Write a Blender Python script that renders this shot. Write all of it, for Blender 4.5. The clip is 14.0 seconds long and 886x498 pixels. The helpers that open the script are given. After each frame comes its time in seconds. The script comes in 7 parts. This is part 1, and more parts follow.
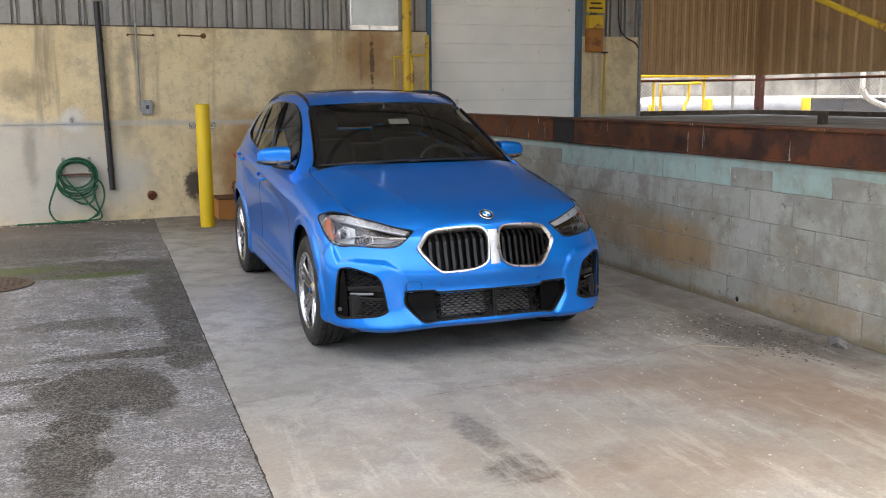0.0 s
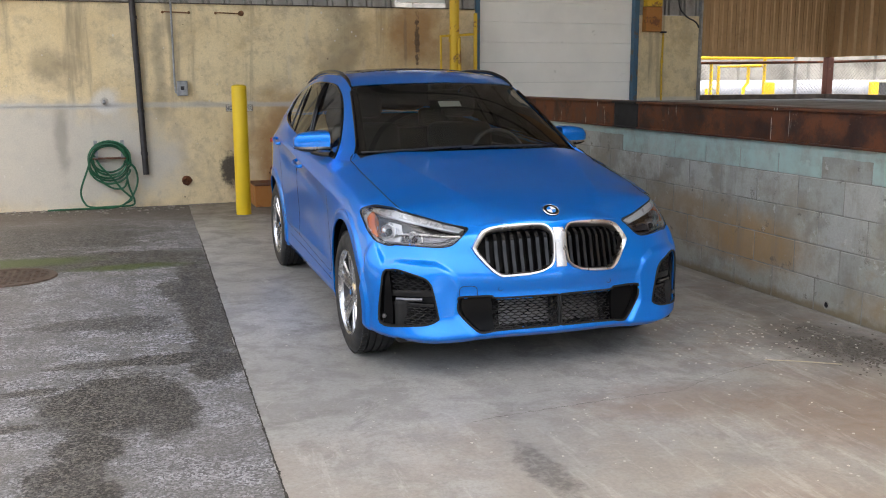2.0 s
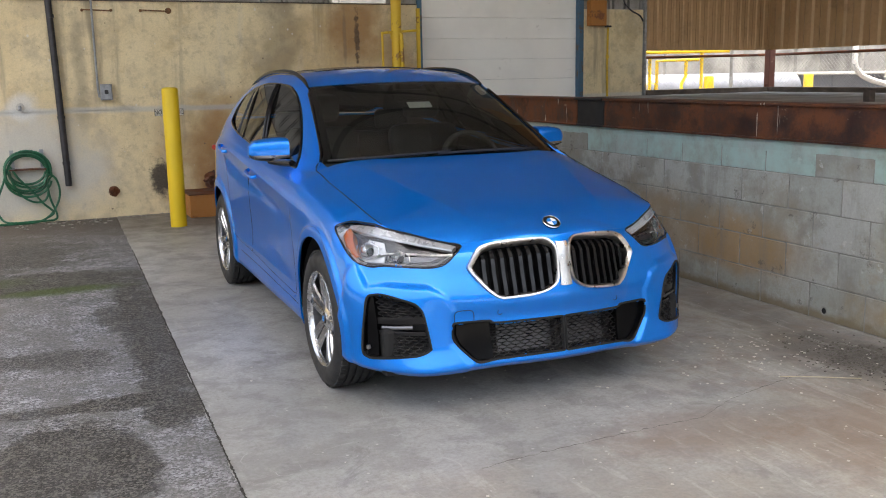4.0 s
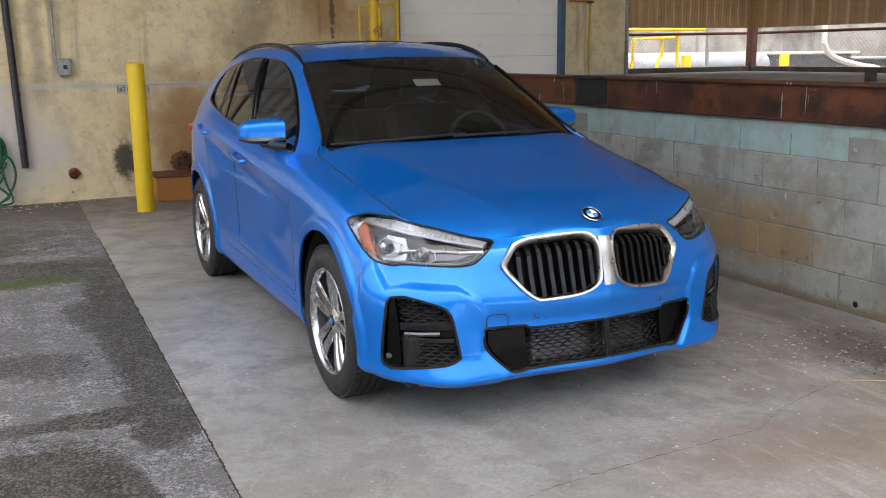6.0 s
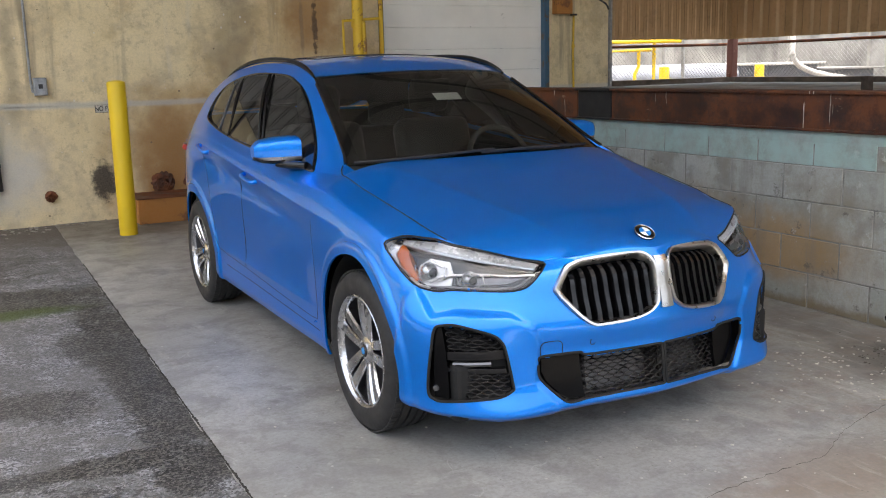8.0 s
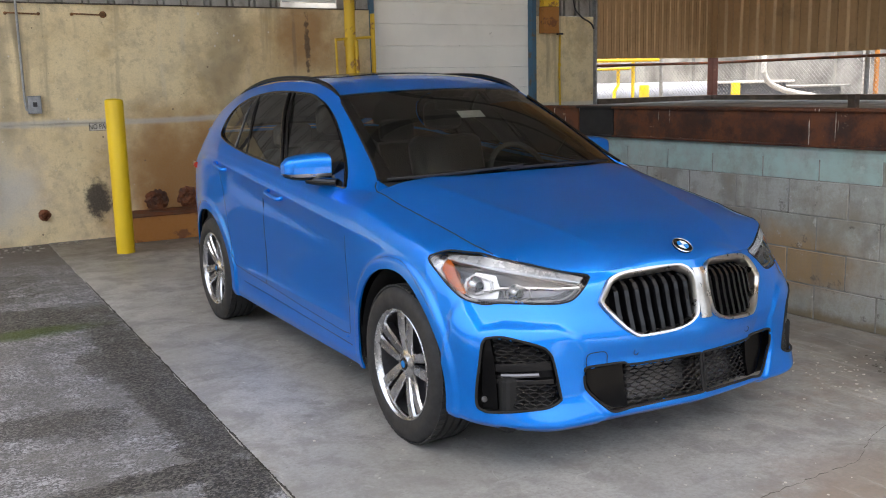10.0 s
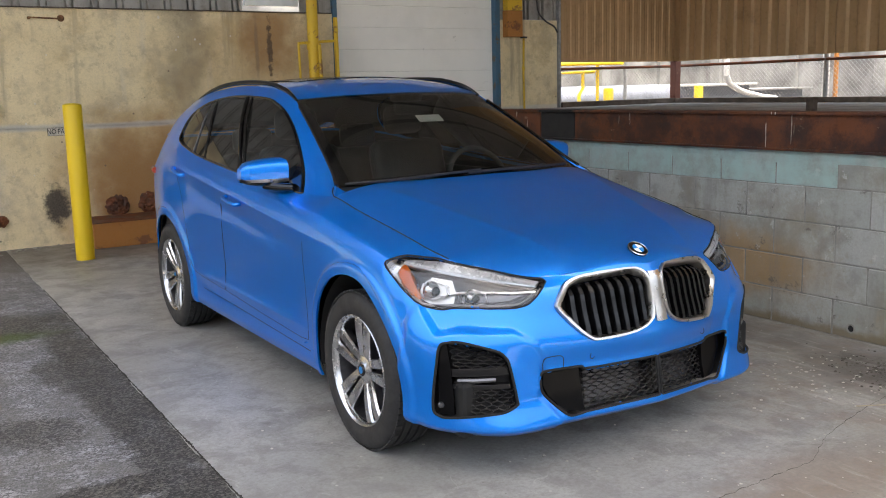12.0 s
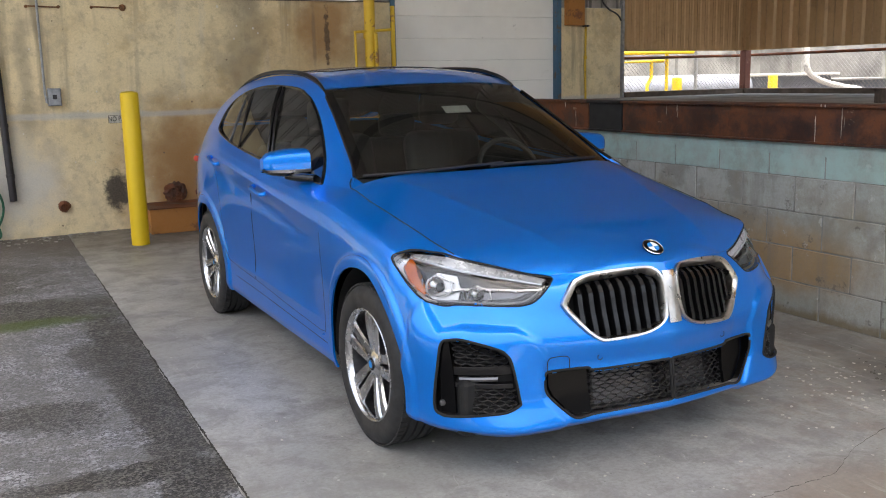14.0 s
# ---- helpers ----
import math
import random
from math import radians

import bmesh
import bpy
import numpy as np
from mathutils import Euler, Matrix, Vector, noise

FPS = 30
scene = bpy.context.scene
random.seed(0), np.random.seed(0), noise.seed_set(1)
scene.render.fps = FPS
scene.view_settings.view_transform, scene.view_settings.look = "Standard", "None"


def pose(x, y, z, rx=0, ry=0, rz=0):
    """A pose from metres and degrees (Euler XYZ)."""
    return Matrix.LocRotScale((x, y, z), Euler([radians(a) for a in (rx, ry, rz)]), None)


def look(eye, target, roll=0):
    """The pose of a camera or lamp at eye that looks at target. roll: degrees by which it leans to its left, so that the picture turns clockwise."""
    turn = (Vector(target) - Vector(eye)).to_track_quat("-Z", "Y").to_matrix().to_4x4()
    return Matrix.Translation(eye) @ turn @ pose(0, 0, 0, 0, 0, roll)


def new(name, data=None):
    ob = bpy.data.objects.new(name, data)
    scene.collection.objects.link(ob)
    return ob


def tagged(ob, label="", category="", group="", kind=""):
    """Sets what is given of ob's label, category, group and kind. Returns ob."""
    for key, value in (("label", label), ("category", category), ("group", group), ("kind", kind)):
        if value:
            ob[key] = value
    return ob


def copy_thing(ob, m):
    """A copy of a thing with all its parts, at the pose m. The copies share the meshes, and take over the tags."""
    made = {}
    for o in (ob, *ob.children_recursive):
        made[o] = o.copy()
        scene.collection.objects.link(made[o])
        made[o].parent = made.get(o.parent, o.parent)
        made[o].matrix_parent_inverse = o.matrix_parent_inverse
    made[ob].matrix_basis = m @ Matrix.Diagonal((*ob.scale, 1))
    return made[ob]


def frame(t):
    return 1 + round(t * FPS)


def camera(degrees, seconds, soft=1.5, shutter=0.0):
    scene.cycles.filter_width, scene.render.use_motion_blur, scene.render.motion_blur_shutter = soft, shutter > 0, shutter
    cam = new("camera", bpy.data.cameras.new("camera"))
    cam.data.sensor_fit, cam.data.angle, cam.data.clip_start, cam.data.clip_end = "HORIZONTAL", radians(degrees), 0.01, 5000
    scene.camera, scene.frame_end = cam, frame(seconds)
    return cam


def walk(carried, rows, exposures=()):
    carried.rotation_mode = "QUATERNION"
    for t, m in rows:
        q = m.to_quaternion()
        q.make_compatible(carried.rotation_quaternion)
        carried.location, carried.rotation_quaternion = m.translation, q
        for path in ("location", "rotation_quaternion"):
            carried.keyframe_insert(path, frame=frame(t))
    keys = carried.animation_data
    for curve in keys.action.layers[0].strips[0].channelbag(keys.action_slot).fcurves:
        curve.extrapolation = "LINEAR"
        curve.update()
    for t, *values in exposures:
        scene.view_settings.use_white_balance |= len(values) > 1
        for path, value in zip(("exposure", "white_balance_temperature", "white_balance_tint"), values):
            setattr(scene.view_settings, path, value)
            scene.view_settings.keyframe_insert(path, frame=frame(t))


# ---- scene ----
cam = camera(50.6, 14.0, 1.05)
PATH = [
    (0, (-2.115, -5.588, 1.524), (-1.417, -3.742, 1.2), -0.4),
    (0.5, (-2.085, -5.412, 1.518), (-1.393, -3.561, 1.206), -0.1),
    (1, (-2.086, -5.237, 1.506), (-1.417, -3.38, 1.187), -0.9),
    (1.5, (-2.042, -5.097, 1.503), (-1.381, -3.245, 1.14), -0.6),
    (2, (-1.98, -4.96, 1.499), (-1.363, -3.091, 1.142), -0.2),
    (2.5, (-1.975, -4.84, 1.5), (-1.344, -2.98, 1.122), -0.3),
    (3, (-2.049, -4.664, 1.512), (-1.338, -2.832, 1.14), -1.2),
    (3.2, (-2.084, -4.598, 1.507), (-1.34, -2.775, 1.153), -1.6),
    (5.3, (-2.08, -3.965, 1.499), (-1.301, -2.164, 1.114), -0.9),
    (5.5, (-2.108, -3.91, 1.495), (-1.318, -2.112, 1.118), -1.3),
    (6, (-2.166, -3.798, 1.491), (-1.315, -2.035, 1.083), -0.7),
    (6.5, (-2.191, -3.682, 1.488), (-1.356, -1.916, 1.057), -0.2),
    (7, (-2.227, -3.541, 1.482), (-1.42, -1.751, 1.1), -1.0),
    (7.5, (-2.262, -3.468, 1.489), (-1.453, -1.682, 1.095), -0.6),
    (8, (-2.342, -3.44, 1.481), (-1.416, -1.708, 1.103), -1.4),
    (8.2, (-2.396, -3.419, 1.477), (-1.432, -1.71, 1.089), -1.8),
    (10.3, (-2.644, -3.354, 1.49), (-1.652, -1.651, 1.149), -1.4),
    (10.5, (-2.643, -3.351, 1.484), (-1.667, -1.641, 1.135), -1.7),
    (11, (-2.632, -3.356, 1.487), (-1.64, -1.655, 1.139), -1.5),
    (11.5, (-2.617, -3.365, 1.485), (-1.584, -1.686, 1.148), -1.2),
    (12, (-2.588, -3.374, 1.493), (-1.54, -1.704, 1.155), -1.5),
    (12.5, (-2.527, -3.388, 1.493), (-1.486, -1.716, 1.145), -1.7),
    (13, (-2.454, -3.4, 1.497), (-1.452, -1.704, 1.154), -1.9),
    (13.5, (-2.375, -3.414, 1.498), (-1.415, -1.69, 1.174), -0.0),
    (14, (-2.32, -3.444, 1.498), (-1.416, -1.696, 1.14), -1.3),
]
walk(cam, [(t, look(eye, target, roll)) for t, eye, target, roll in PATH], [(0, 2.16, 6900, 7), (14, 2.16, 6900, 7)])

# ---- light ----
world = bpy.data.worlds.new("overcast_sky")
scene.world = world
world.use_nodes = True
wn = world.node_tree.nodes
sky = wn.new("ShaderNodeTexSky")
sky.sky_type = "NISHITA"
sky.sun_disc = False
sky.sun_elevation, sky.sun_rotation = radians(79), radians(207)
sky.air_density, sky.dust_density, sky.ozone_density = 1.0, 8.0, 0.3
wn["Background"].inputs["Strength"].default_value = 0.15
world.node_tree.links.new(sky.outputs["Color"], wn["Background"].inputs["Color"])
sun = new("sun", bpy.data.lights.new("sun", "SUN"))
sun.data.energy, sun.data.angle, sun.data.color = 2.4, radians(11), (1.0, 0.96, 0.9)
sun.matrix_world = look((-1.5, -3, 17), (0, 0, 0))


# ---- materials ----
class Mat:
    """A node material, built step by step."""

    def __init__(self, name, rough=0.6, metal=0.0, color=(0.5, 0.5, 0.5)):
        self.m = bpy.data.materials.new(name)
        self.m.use_nodes = True
        self.n, self.l = self.m.node_tree.nodes, self.m.node_tree.links
        self.b = self.n["Principled BSDF"]
        self.b.inputs["Roughness"].default_value = rough
        self.b.inputs["Metallic"].default_value = metal
        self.b.inputs["Base Color"].default_value = (*color, 1)
        self.geo = None

    def put(self, sock, v):
        if isinstance(v, (int, float)):
            sock.default_value = v
        elif isinstance(v, tuple):
            sock.default_value = (*v, 1) if len(v) == 3 and len(sock.default_value) == 4 else v
        else:
            self.l.new(v, sock)

    def pos(self):
        if self.geo is None:
            self.geo = self.n.new("ShaderNodeNewGeometry").outputs["Position"]
        return self.geo

    def local(self):
        return self.n.new("ShaderNodeTexCoord").outputs["Object"]

    def scaled(self, s, vec=None):
        k = self.n.new("ShaderNodeMapping")
        self.l.new(vec or self.pos(), k.inputs["Vector"])
        k.inputs["Scale"].default_value = s if isinstance(s, tuple) else (s, s, s)
        return k.outputs["Vector"]

    def noise(self, scale, detail=4.0, rough=0.55, vec=None, distort=0.0):
        k = self.n.new("ShaderNodeTexNoise")
        self.l.new(vec or self.pos(), k.inputs["Vector"])
        k.inputs["Scale"].default_value = scale
        k.inputs["Detail"].default_value = detail
        k.inputs["Roughness"].default_value = rough
        k.inputs["Distortion"].default_value = distort
        return k.outputs["Fac"]

    def voronoi(self, scale, feature="F1", vec=None, out="Distance"):
        k = self.n.new("ShaderNodeTexVoronoi")
        k.feature = feature
        self.l.new(vec or self.pos(), k.inputs["Vector"])
        k.inputs["Scale"].default_value = scale
        return k.outputs[out]

    def math(self, op, a, b=0.0, c=0.0):
        k = self.n.new("ShaderNodeMath")
        k.operation = op
        for i, v in enumerate((a, b, c)):
            self.put(k.inputs[i], v)
        return k.outputs[0]

    def step(self, v, lo, hi, a=0.0, b=1.0):
        k = self.n.new("ShaderNodeMapRange")
        k.interpolation_type = "SMOOTHSTEP"
        self.put(k.inputs["Value"], v)
        for name, x in (("From Min", lo), ("From Max", hi), ("To Min", a), ("To Max", b)):
            k.inputs[name].default_value = x
        return k.outputs["Result"]

    def mix(self, f, a, b, kind="MIX"):
        k = self.n.new("ShaderNodeMix")
        k.data_type, k.blend_type = "RGBA", kind
        self.put(k.inputs["Factor"], f)
        self.put(k.inputs[6], a)
        self.put(k.inputs[7], b)
        return k.outputs[2]

    def axes(self, vec=None):
        k = self.n.new("ShaderNodeSeparateXYZ")
        self.l.new(vec or self.pos(), k.inputs[0])
        return k.outputs

    def rand(self):
        return self.n.new("ShaderNodeObjectInfo").outputs["Random"]

    def bump(self, h, strength=0.3, dist=0.01):
        k = self.n.new("ShaderNodeBump")
        k.inputs["Strength"].default_value = strength
        k.inputs["Distance"].default_value = dist
        self.l.new(h, k.inputs["Height"])
        self.l.new(k.outputs["Normal"], self.b.inputs["Normal"])
        return self

    def color(self, v):
        self.put(self.b.inputs["Base Color"], v)
        return self

    def rough(self, v):
        self.put(self.b.inputs["Roughness"], v)
        return self

    def set(self, **kw):
        for k, v in kw.items():
            self.put(self.b.inputs[k.replace("_", " ")], v)
        return self

    def blob(self, cx, cy, rx, ry, warp, amount=0.5, edge=0.15, axes=None):
        """A stain with a ragged outline round (cx, cy)."""
        a = axes or self.axes()
        dx = self.math("DIVIDE", self.math("SUBTRACT", a[0], cx), rx)
        dy = self.math("DIVIDE", self.math("SUBTRACT", a[1], cy), ry)
        d = self.math("SQRT", self.math("ADD", self.math("MULTIPLY", dx, dx), self.math("MULTIPLY", dy, dy)))
        d = self.math("ADD", d, self.math("MULTIPLY", self.math("SUBTRACT", warp, 0.5), amount * 2))
        return self.step(d, 1 - edge, 1 + edge, 1.0, 0.0)


def painted(name, color, rough=0.45, wear=(0.18, 0.09, 0.05), amount=0.62, scale=9.0):
    """Paint over steel, with scuffs and a slightly uneven tone."""
    m = Mat(name, rough)
    big, fine = m.noise(1.7), m.noise(38.0, 5)
    tone = m.mix(m.step(big, 0.3, 0.75, 0.0, 0.35), color, tuple(c * 0.72 for c in color))
    chips = m.step(m.math("ADD", m.noise(scale, 6, 0.7), m.math("MULTIPLY", fine, 0.12)), amount + 0.06, amount + 0.12)
    m.color(m.mix(chips, tone, wear))
    m.rough(m.step(fine, 0.3, 0.7, rough - 0.08, rough + 0.15))
    return m.bump(fine, 0.15, 0.002).m


def plain(name, color, rough=0.5, metal=0.0, vary=0.25, scale=30.0, bump=0.1):
    m = Mat(name, rough, metal)
    n = m.noise(scale, 5)
    m.color(m.mix(m.step(n, 0.3, 0.7), color, tuple(c * (1 - vary) for c in color)))
    m.rough(m.step(m.noise(scale * 0.3, 3), 0.3, 0.7, max(0.02, rough - 0.06), min(1, rough + 0.08)))
    if bump:
        m.bump(n, bump, 0.002)
    return m.m


# ---- mesh helpers ----
def link(name, bm, mat, parent=None, label="", smooth=False):
    me = bpy.data.meshes.new(name)
    bm.normal_update()
    bm.to_mesh(me)
    bm.free()
    for m in mat if isinstance(mat, (list, tuple)) else [mat]:
        me.materials.append(m)
    if smooth:
        me.polygons.foreach_set("use_smooth", [True] * len(me.polygons))
        me.set_sharp_from_angle(angle=radians(38))
    ob = new(name, me)
    ob.parent = parent
    if label:
        ob["label"] = label
    return ob


def part(name, bm, mat, parent, label="", smooth=False):
    return link(name, bm, mat, parent, label, smooth)


def thing(name, at, label, category, group="", kind=""):
    ob = new(name)
    ob.empty_display_size = 0.1
    ob.matrix_basis = at if isinstance(at, Matrix) else Matrix.Translation(at)
    return tagged(ob, label, category, group, kind)


def box(x0, x1, y0, y1, z0, z1, bevel=0.0, bm=None, seg=2):
    one = bmesh.new()
    bmesh.ops.create_cube(one, size=1)
    for v in one.verts:
        v.co = Vector((x0 + (v.co.x + 0.5) * (x1 - x0), y0 + (v.co.y + 0.5) * (y1 - y0), z0 + (v.co.z + 0.5) * (z1 - z0)))
    if bevel:
        bmesh.ops.bevel(one, geom=one.edges[:], offset=bevel, segments=seg, profile=0.5, affect="EDGES", clamp_overlap=True)
    return join(bm, one)


def join(bm, one):
    if bm is None:
        return one
    me = bpy.data.meshes.new("tmp")
    one.to_mesh(me)
    one.free()
    bm.from_mesh(me)
    bpy.data.meshes.remove(me)
    return bm


def tube(points, r, bm=None, seg=10, cap=True, radii=None):
    """A round tube along a line of points."""
    pts = [Vector(p) for p in points]
    one = bmesh.new()
    rings = []
    up = Vector((0.0123, 0.0317, 1)).normalized()
    side = None
    for i, p in enumerate(pts):
        d = (pts[min(i + 1, len(pts) - 1)] - pts[max(i - 1, 0)]).normalized()
        if side is None:
            side = d.cross(up if abs(d.dot(up)) < 0.95 else Vector((1, 0.02, 0.01))).normalized()
        else:
            side = (side - d * side.dot(d)).normalized()
        top = side.cross(d).normalized()
        rr = radii[i] if radii else r
        rings.append([one.verts.new(p + (side * math.cos(a) + top * math.sin(a)) * rr) for a in [2 * math.pi * k / seg for k in range(seg)]])
    for a, b in zip(rings, rings[1:]):
        for k in range(seg):
            one.faces.new((a[k], a[(k + 1) % seg], b[(k + 1) % seg], b[k]))
    if cap:
        one.faces.new(rings[0][::-1])
        one.faces.new(rings[-1])
    bmesh.ops.recalc_face_normals(one, faces=one.faces[:])
    return join(bm, one)


def lathe(profile, axis="Z", seg=32, bm=None, at=(0, 0, 0)):
    """A turned shape from (radius, height) pairs round an axis."""
    one = bmesh.new()
    rings = []
    for r, h in profile:
        ring = []
        for k in range(seg):
            a = 2 * math.pi * k / seg
            c, s = r * math.cos(a), r * math.sin(a)
            p = {"Z": (c, s, h), "X": (h, c, s), "Y": (c, h, s)}[axis]
            ring.append(one.verts.new(Vector(p) + Vector(at)))
        rings.append(ring)
    for a, b in zip(rings, rings[1:]):
        for k in range(seg):
            one.faces.new((a[k], a[(k + 1) % seg], b[(k + 1) % seg], b[k]))
    bmesh.ops.remove_doubles(one, verts=one.verts[:], dist=1e-6)
    bmesh.ops.recalc_face_normals(one, faces=one.faces[:])
    return join(bm, one)


def smooth_line(points, n=8, closed=False):
    """A Catmull-Rom curve through the points."""
    p = [np.array(q, float) for q in points]
    out = []
    m = len(p)
    spans = m if closed else m - 1
    for i in range(spans):
        if closed:
            a, b, c, d = p[i - 1], p[i], p[(i + 1) % m], p[(i + 2) % m]
        else:
            a, b, c, d = p[max(i - 1, 0)], p[i], p[i + 1], p[min(i + 2, m - 1)]
        for k in range(n):
            t = k / n
            out.append(0.5 * (2 * b + (c - a) * t + (2 * a - 5 * b + 4 * c - d) * t * t + (3 * b - a - 3 * c + d) * t ** 3))
    if not closed:
        out.append(p[-1])
    return [tuple(float(x) for x in q) for q in out]


def ribbed(length, height, pitch, depth, flat=0.35, twin=False):
    """A corrugated sheet in the xz plane, ribs upright."""
    bm = bmesh.new()
    xs = []
    x = 0.0
    while x < length:
        steps = ((0.0, depth), (0.60, depth), (0.63, 0.0), (0.70, 0.0), (0.73, depth), (0.84, depth), (0.87, 0.0), (0.965, 0.0))
        for f, d in steps if twin else ((0.0, 0.0), (flat, 0.0), (flat + 0.12, depth), (0.88, depth)):
            if x + f * pitch <= length:
                xs.append((x + f * pitch, d))
        x += pitch
    xs.append((length, 0.0))
    for a, b in zip(xs, xs[1:]):
        q = [bm.verts.new((a[0], -a[1], 0)), bm.verts.new((b[0], -b[1], 0)), bm.verts.new((b[0], -b[1], height)), bm.verts.new((a[0], -a[1], height))]
        bm.faces.new(q)
    bmesh.ops.remove_doubles(bm, verts=bm.verts[:], dist=1e-5)
    ret = bmesh.ops.extrude_face_region(bm, geom=bm.faces[:])
    for v in ret["geom"]:
        if isinstance(v, bmesh.types.BMVert):
            v.co.y += 0.003
    bmesh.ops.recalc_face_normals(bm, faces=bm.faces[:])
    return bm


# ---- surfaces of the place ----
def make_concrete_wall():
    m = Mat("stained_wall_concrete", 0.85)
    p = m.pos()
    a = m.axes()
    big = m.noise(0.55, 5, 0.6)
    mid = m.noise(2.6, 6, 0.65)
    fine = m.noise(60.0, 6, 0.7)
    runs = m.noise(1.0, 5, 0.6, m.scaled((3.2, 3.2, 0.28)))
    col = m.mix(m.step(big, 0.36, 0.62), (0.70, 0.555, 0.305), (0.82, 0.685, 0.425))
    col = m.mix(m.step(mid, 0.48, 0.66, 0.0, 0.5), col, (0.42, 0.345, 0.235))
    col = m.mix(m.step(runs, 0.55, 0.70, 0.0, 0.75), col, (0.25, 0.20, 0.135))
    col = m.mix(m.step(runs, 0.30, 0.42, 0.35, 0.0), col, (0.68, 0.63, 0.53))
    col = m.mix(m.step(m.noise(8.5, 8, 0.75), 0.50, 0.66, 0.0, 0.5), col, (0.44, 0.355, 0.225))
    col = m.mix(m.step(m.noise(1.35, 7, 0.7), 0.52, 0.68, 0.0, 0.55), col, (0.50, 0.36, 0.17))
    col = m.mix(m.step(m.noise(23.0, 6, 0.75), 0.63, 0.70, 0.0, 0.6), col, (0.22, 0.175, 0.12))
    col = m.mix(m.step(m.noise(16.0, 7, 0.75), 0.65, 0.70, 0.0, 0.6), col, (0.82, 0.78, 0.68))
    # rust seeping down beside the door and behind the steel box
    warp = m.noise(2.2, 5, 0.6)
    xz = (a[0], a[2])
    for cx, cz, rx, rz, k in ((1.55, 2.15, 0.28, 0.4, 0.75), (0.1, 0.55, 0.75, 0.65, 0.85), (-0.2, 0.34, 0.2, 0.25, 0.7), (1.5, 1.2, 0.9, 1.1, 0.35), (.35, .5, .5, .5, .7)):
        col = m.mix(m.math("MULTIPLY", m.blob(cx, cz, rx, rz, warp, 0.9, 0.6, xz), k), col, (0.31, 0.145, 0.036))
    # whitewashed bay round the hose
    white = m.blob(-3.0, 0.6, 1.6, 0.62, warp, 0.5, 0.3, xz)
    col = m.mix(m.math("MULTIPLY", white, 0.8), col, (0.60, 0.59, 0.55))
    for cx, cz, rx, rz in ((-2.82, 1.62, 0.16, 0.25), (-1.62, 1.55, 0.07, 0.55), (-2.75, 0.85, 0.07, 0.4), (-0.83, 0.42, 0.09, 0.17), (0.62, 1.95, 0.22, 0.9), (1.42, 1.95, 0.02, 0.35)):
        col = m.mix(m.math("MULTIPLY", m.blob(cx, cz, rx, rz, warp, 1.4, 0.6, xz), 0.42), col, (0.13, 0.105, 0.08))
    col = m.mix(m.math("MULTIPLY", m.blob(-0.83, 0.42, 0.12, 0.2, m.noise(9.0, 8, 0.75), 1.5, 0.35, xz), 0.92), col, (0.025, 0.02, 0.018))
    col = m.mix(m.math("MULTIPLY", m.blob(1.575, 1.98, 0.028, 0.30, m.noise(14.0, 6, 0.7), 2.0, 0.35, xz), 0.85), col, (0.07, 0.04, 0.022))
    col = m.mix(m.math("MULTIPLY", m.blob(-2.26, 1.27, 0.13, 0.14, warp, 1.2, 0.5, xz), 0.7), col, (0.74, 0.74, 0.72))
    seam = m.math("MULTIPLY", m.step(m.math("ABSOLUTE", m.math("SUBTRACT", a[2], m.math("ADD", 1.175, m.math("MULTIPLY", m.noise(3.0, 5), 0.06)))), 0.01, 0.05, 1.0, 0.0), 0.55)
    col = m.mix(seam, col, (0.52, 0.55, 0.57))
    specks = m.step(m.math("ADD", m.voronoi(6.0, vec=m.scaled((1, 1, 0.8))), m.math("MULTIPLY", m.noise(1.4, 4), 0.22)), 0.13, 0.17, 1.0, 0.0)
    col = m.mix(m.math("MULTIPLY", specks, 0.7), col, (0.75, 0.72, 0.66))
    dots = m.step(m.voronoi(4.3), 0.035, 0.05, 1.0, 0.0)
    col = m.mix(m.math("MULTIPLY", dots, 0.8), col, (0.13, 0.09, 0.06))
    m.color(m.mix(m.step(fine, 0.3, 0.75, 0.0, 0.25), col, (0.3, 0.26, 0.2)))
    h = m.math("ADD", m.math("MULTIPLY", mid, 0.6), m.math("MULTIPLY", fine, 0.25))
    return m.bump(h, 0.45, 0.012).m


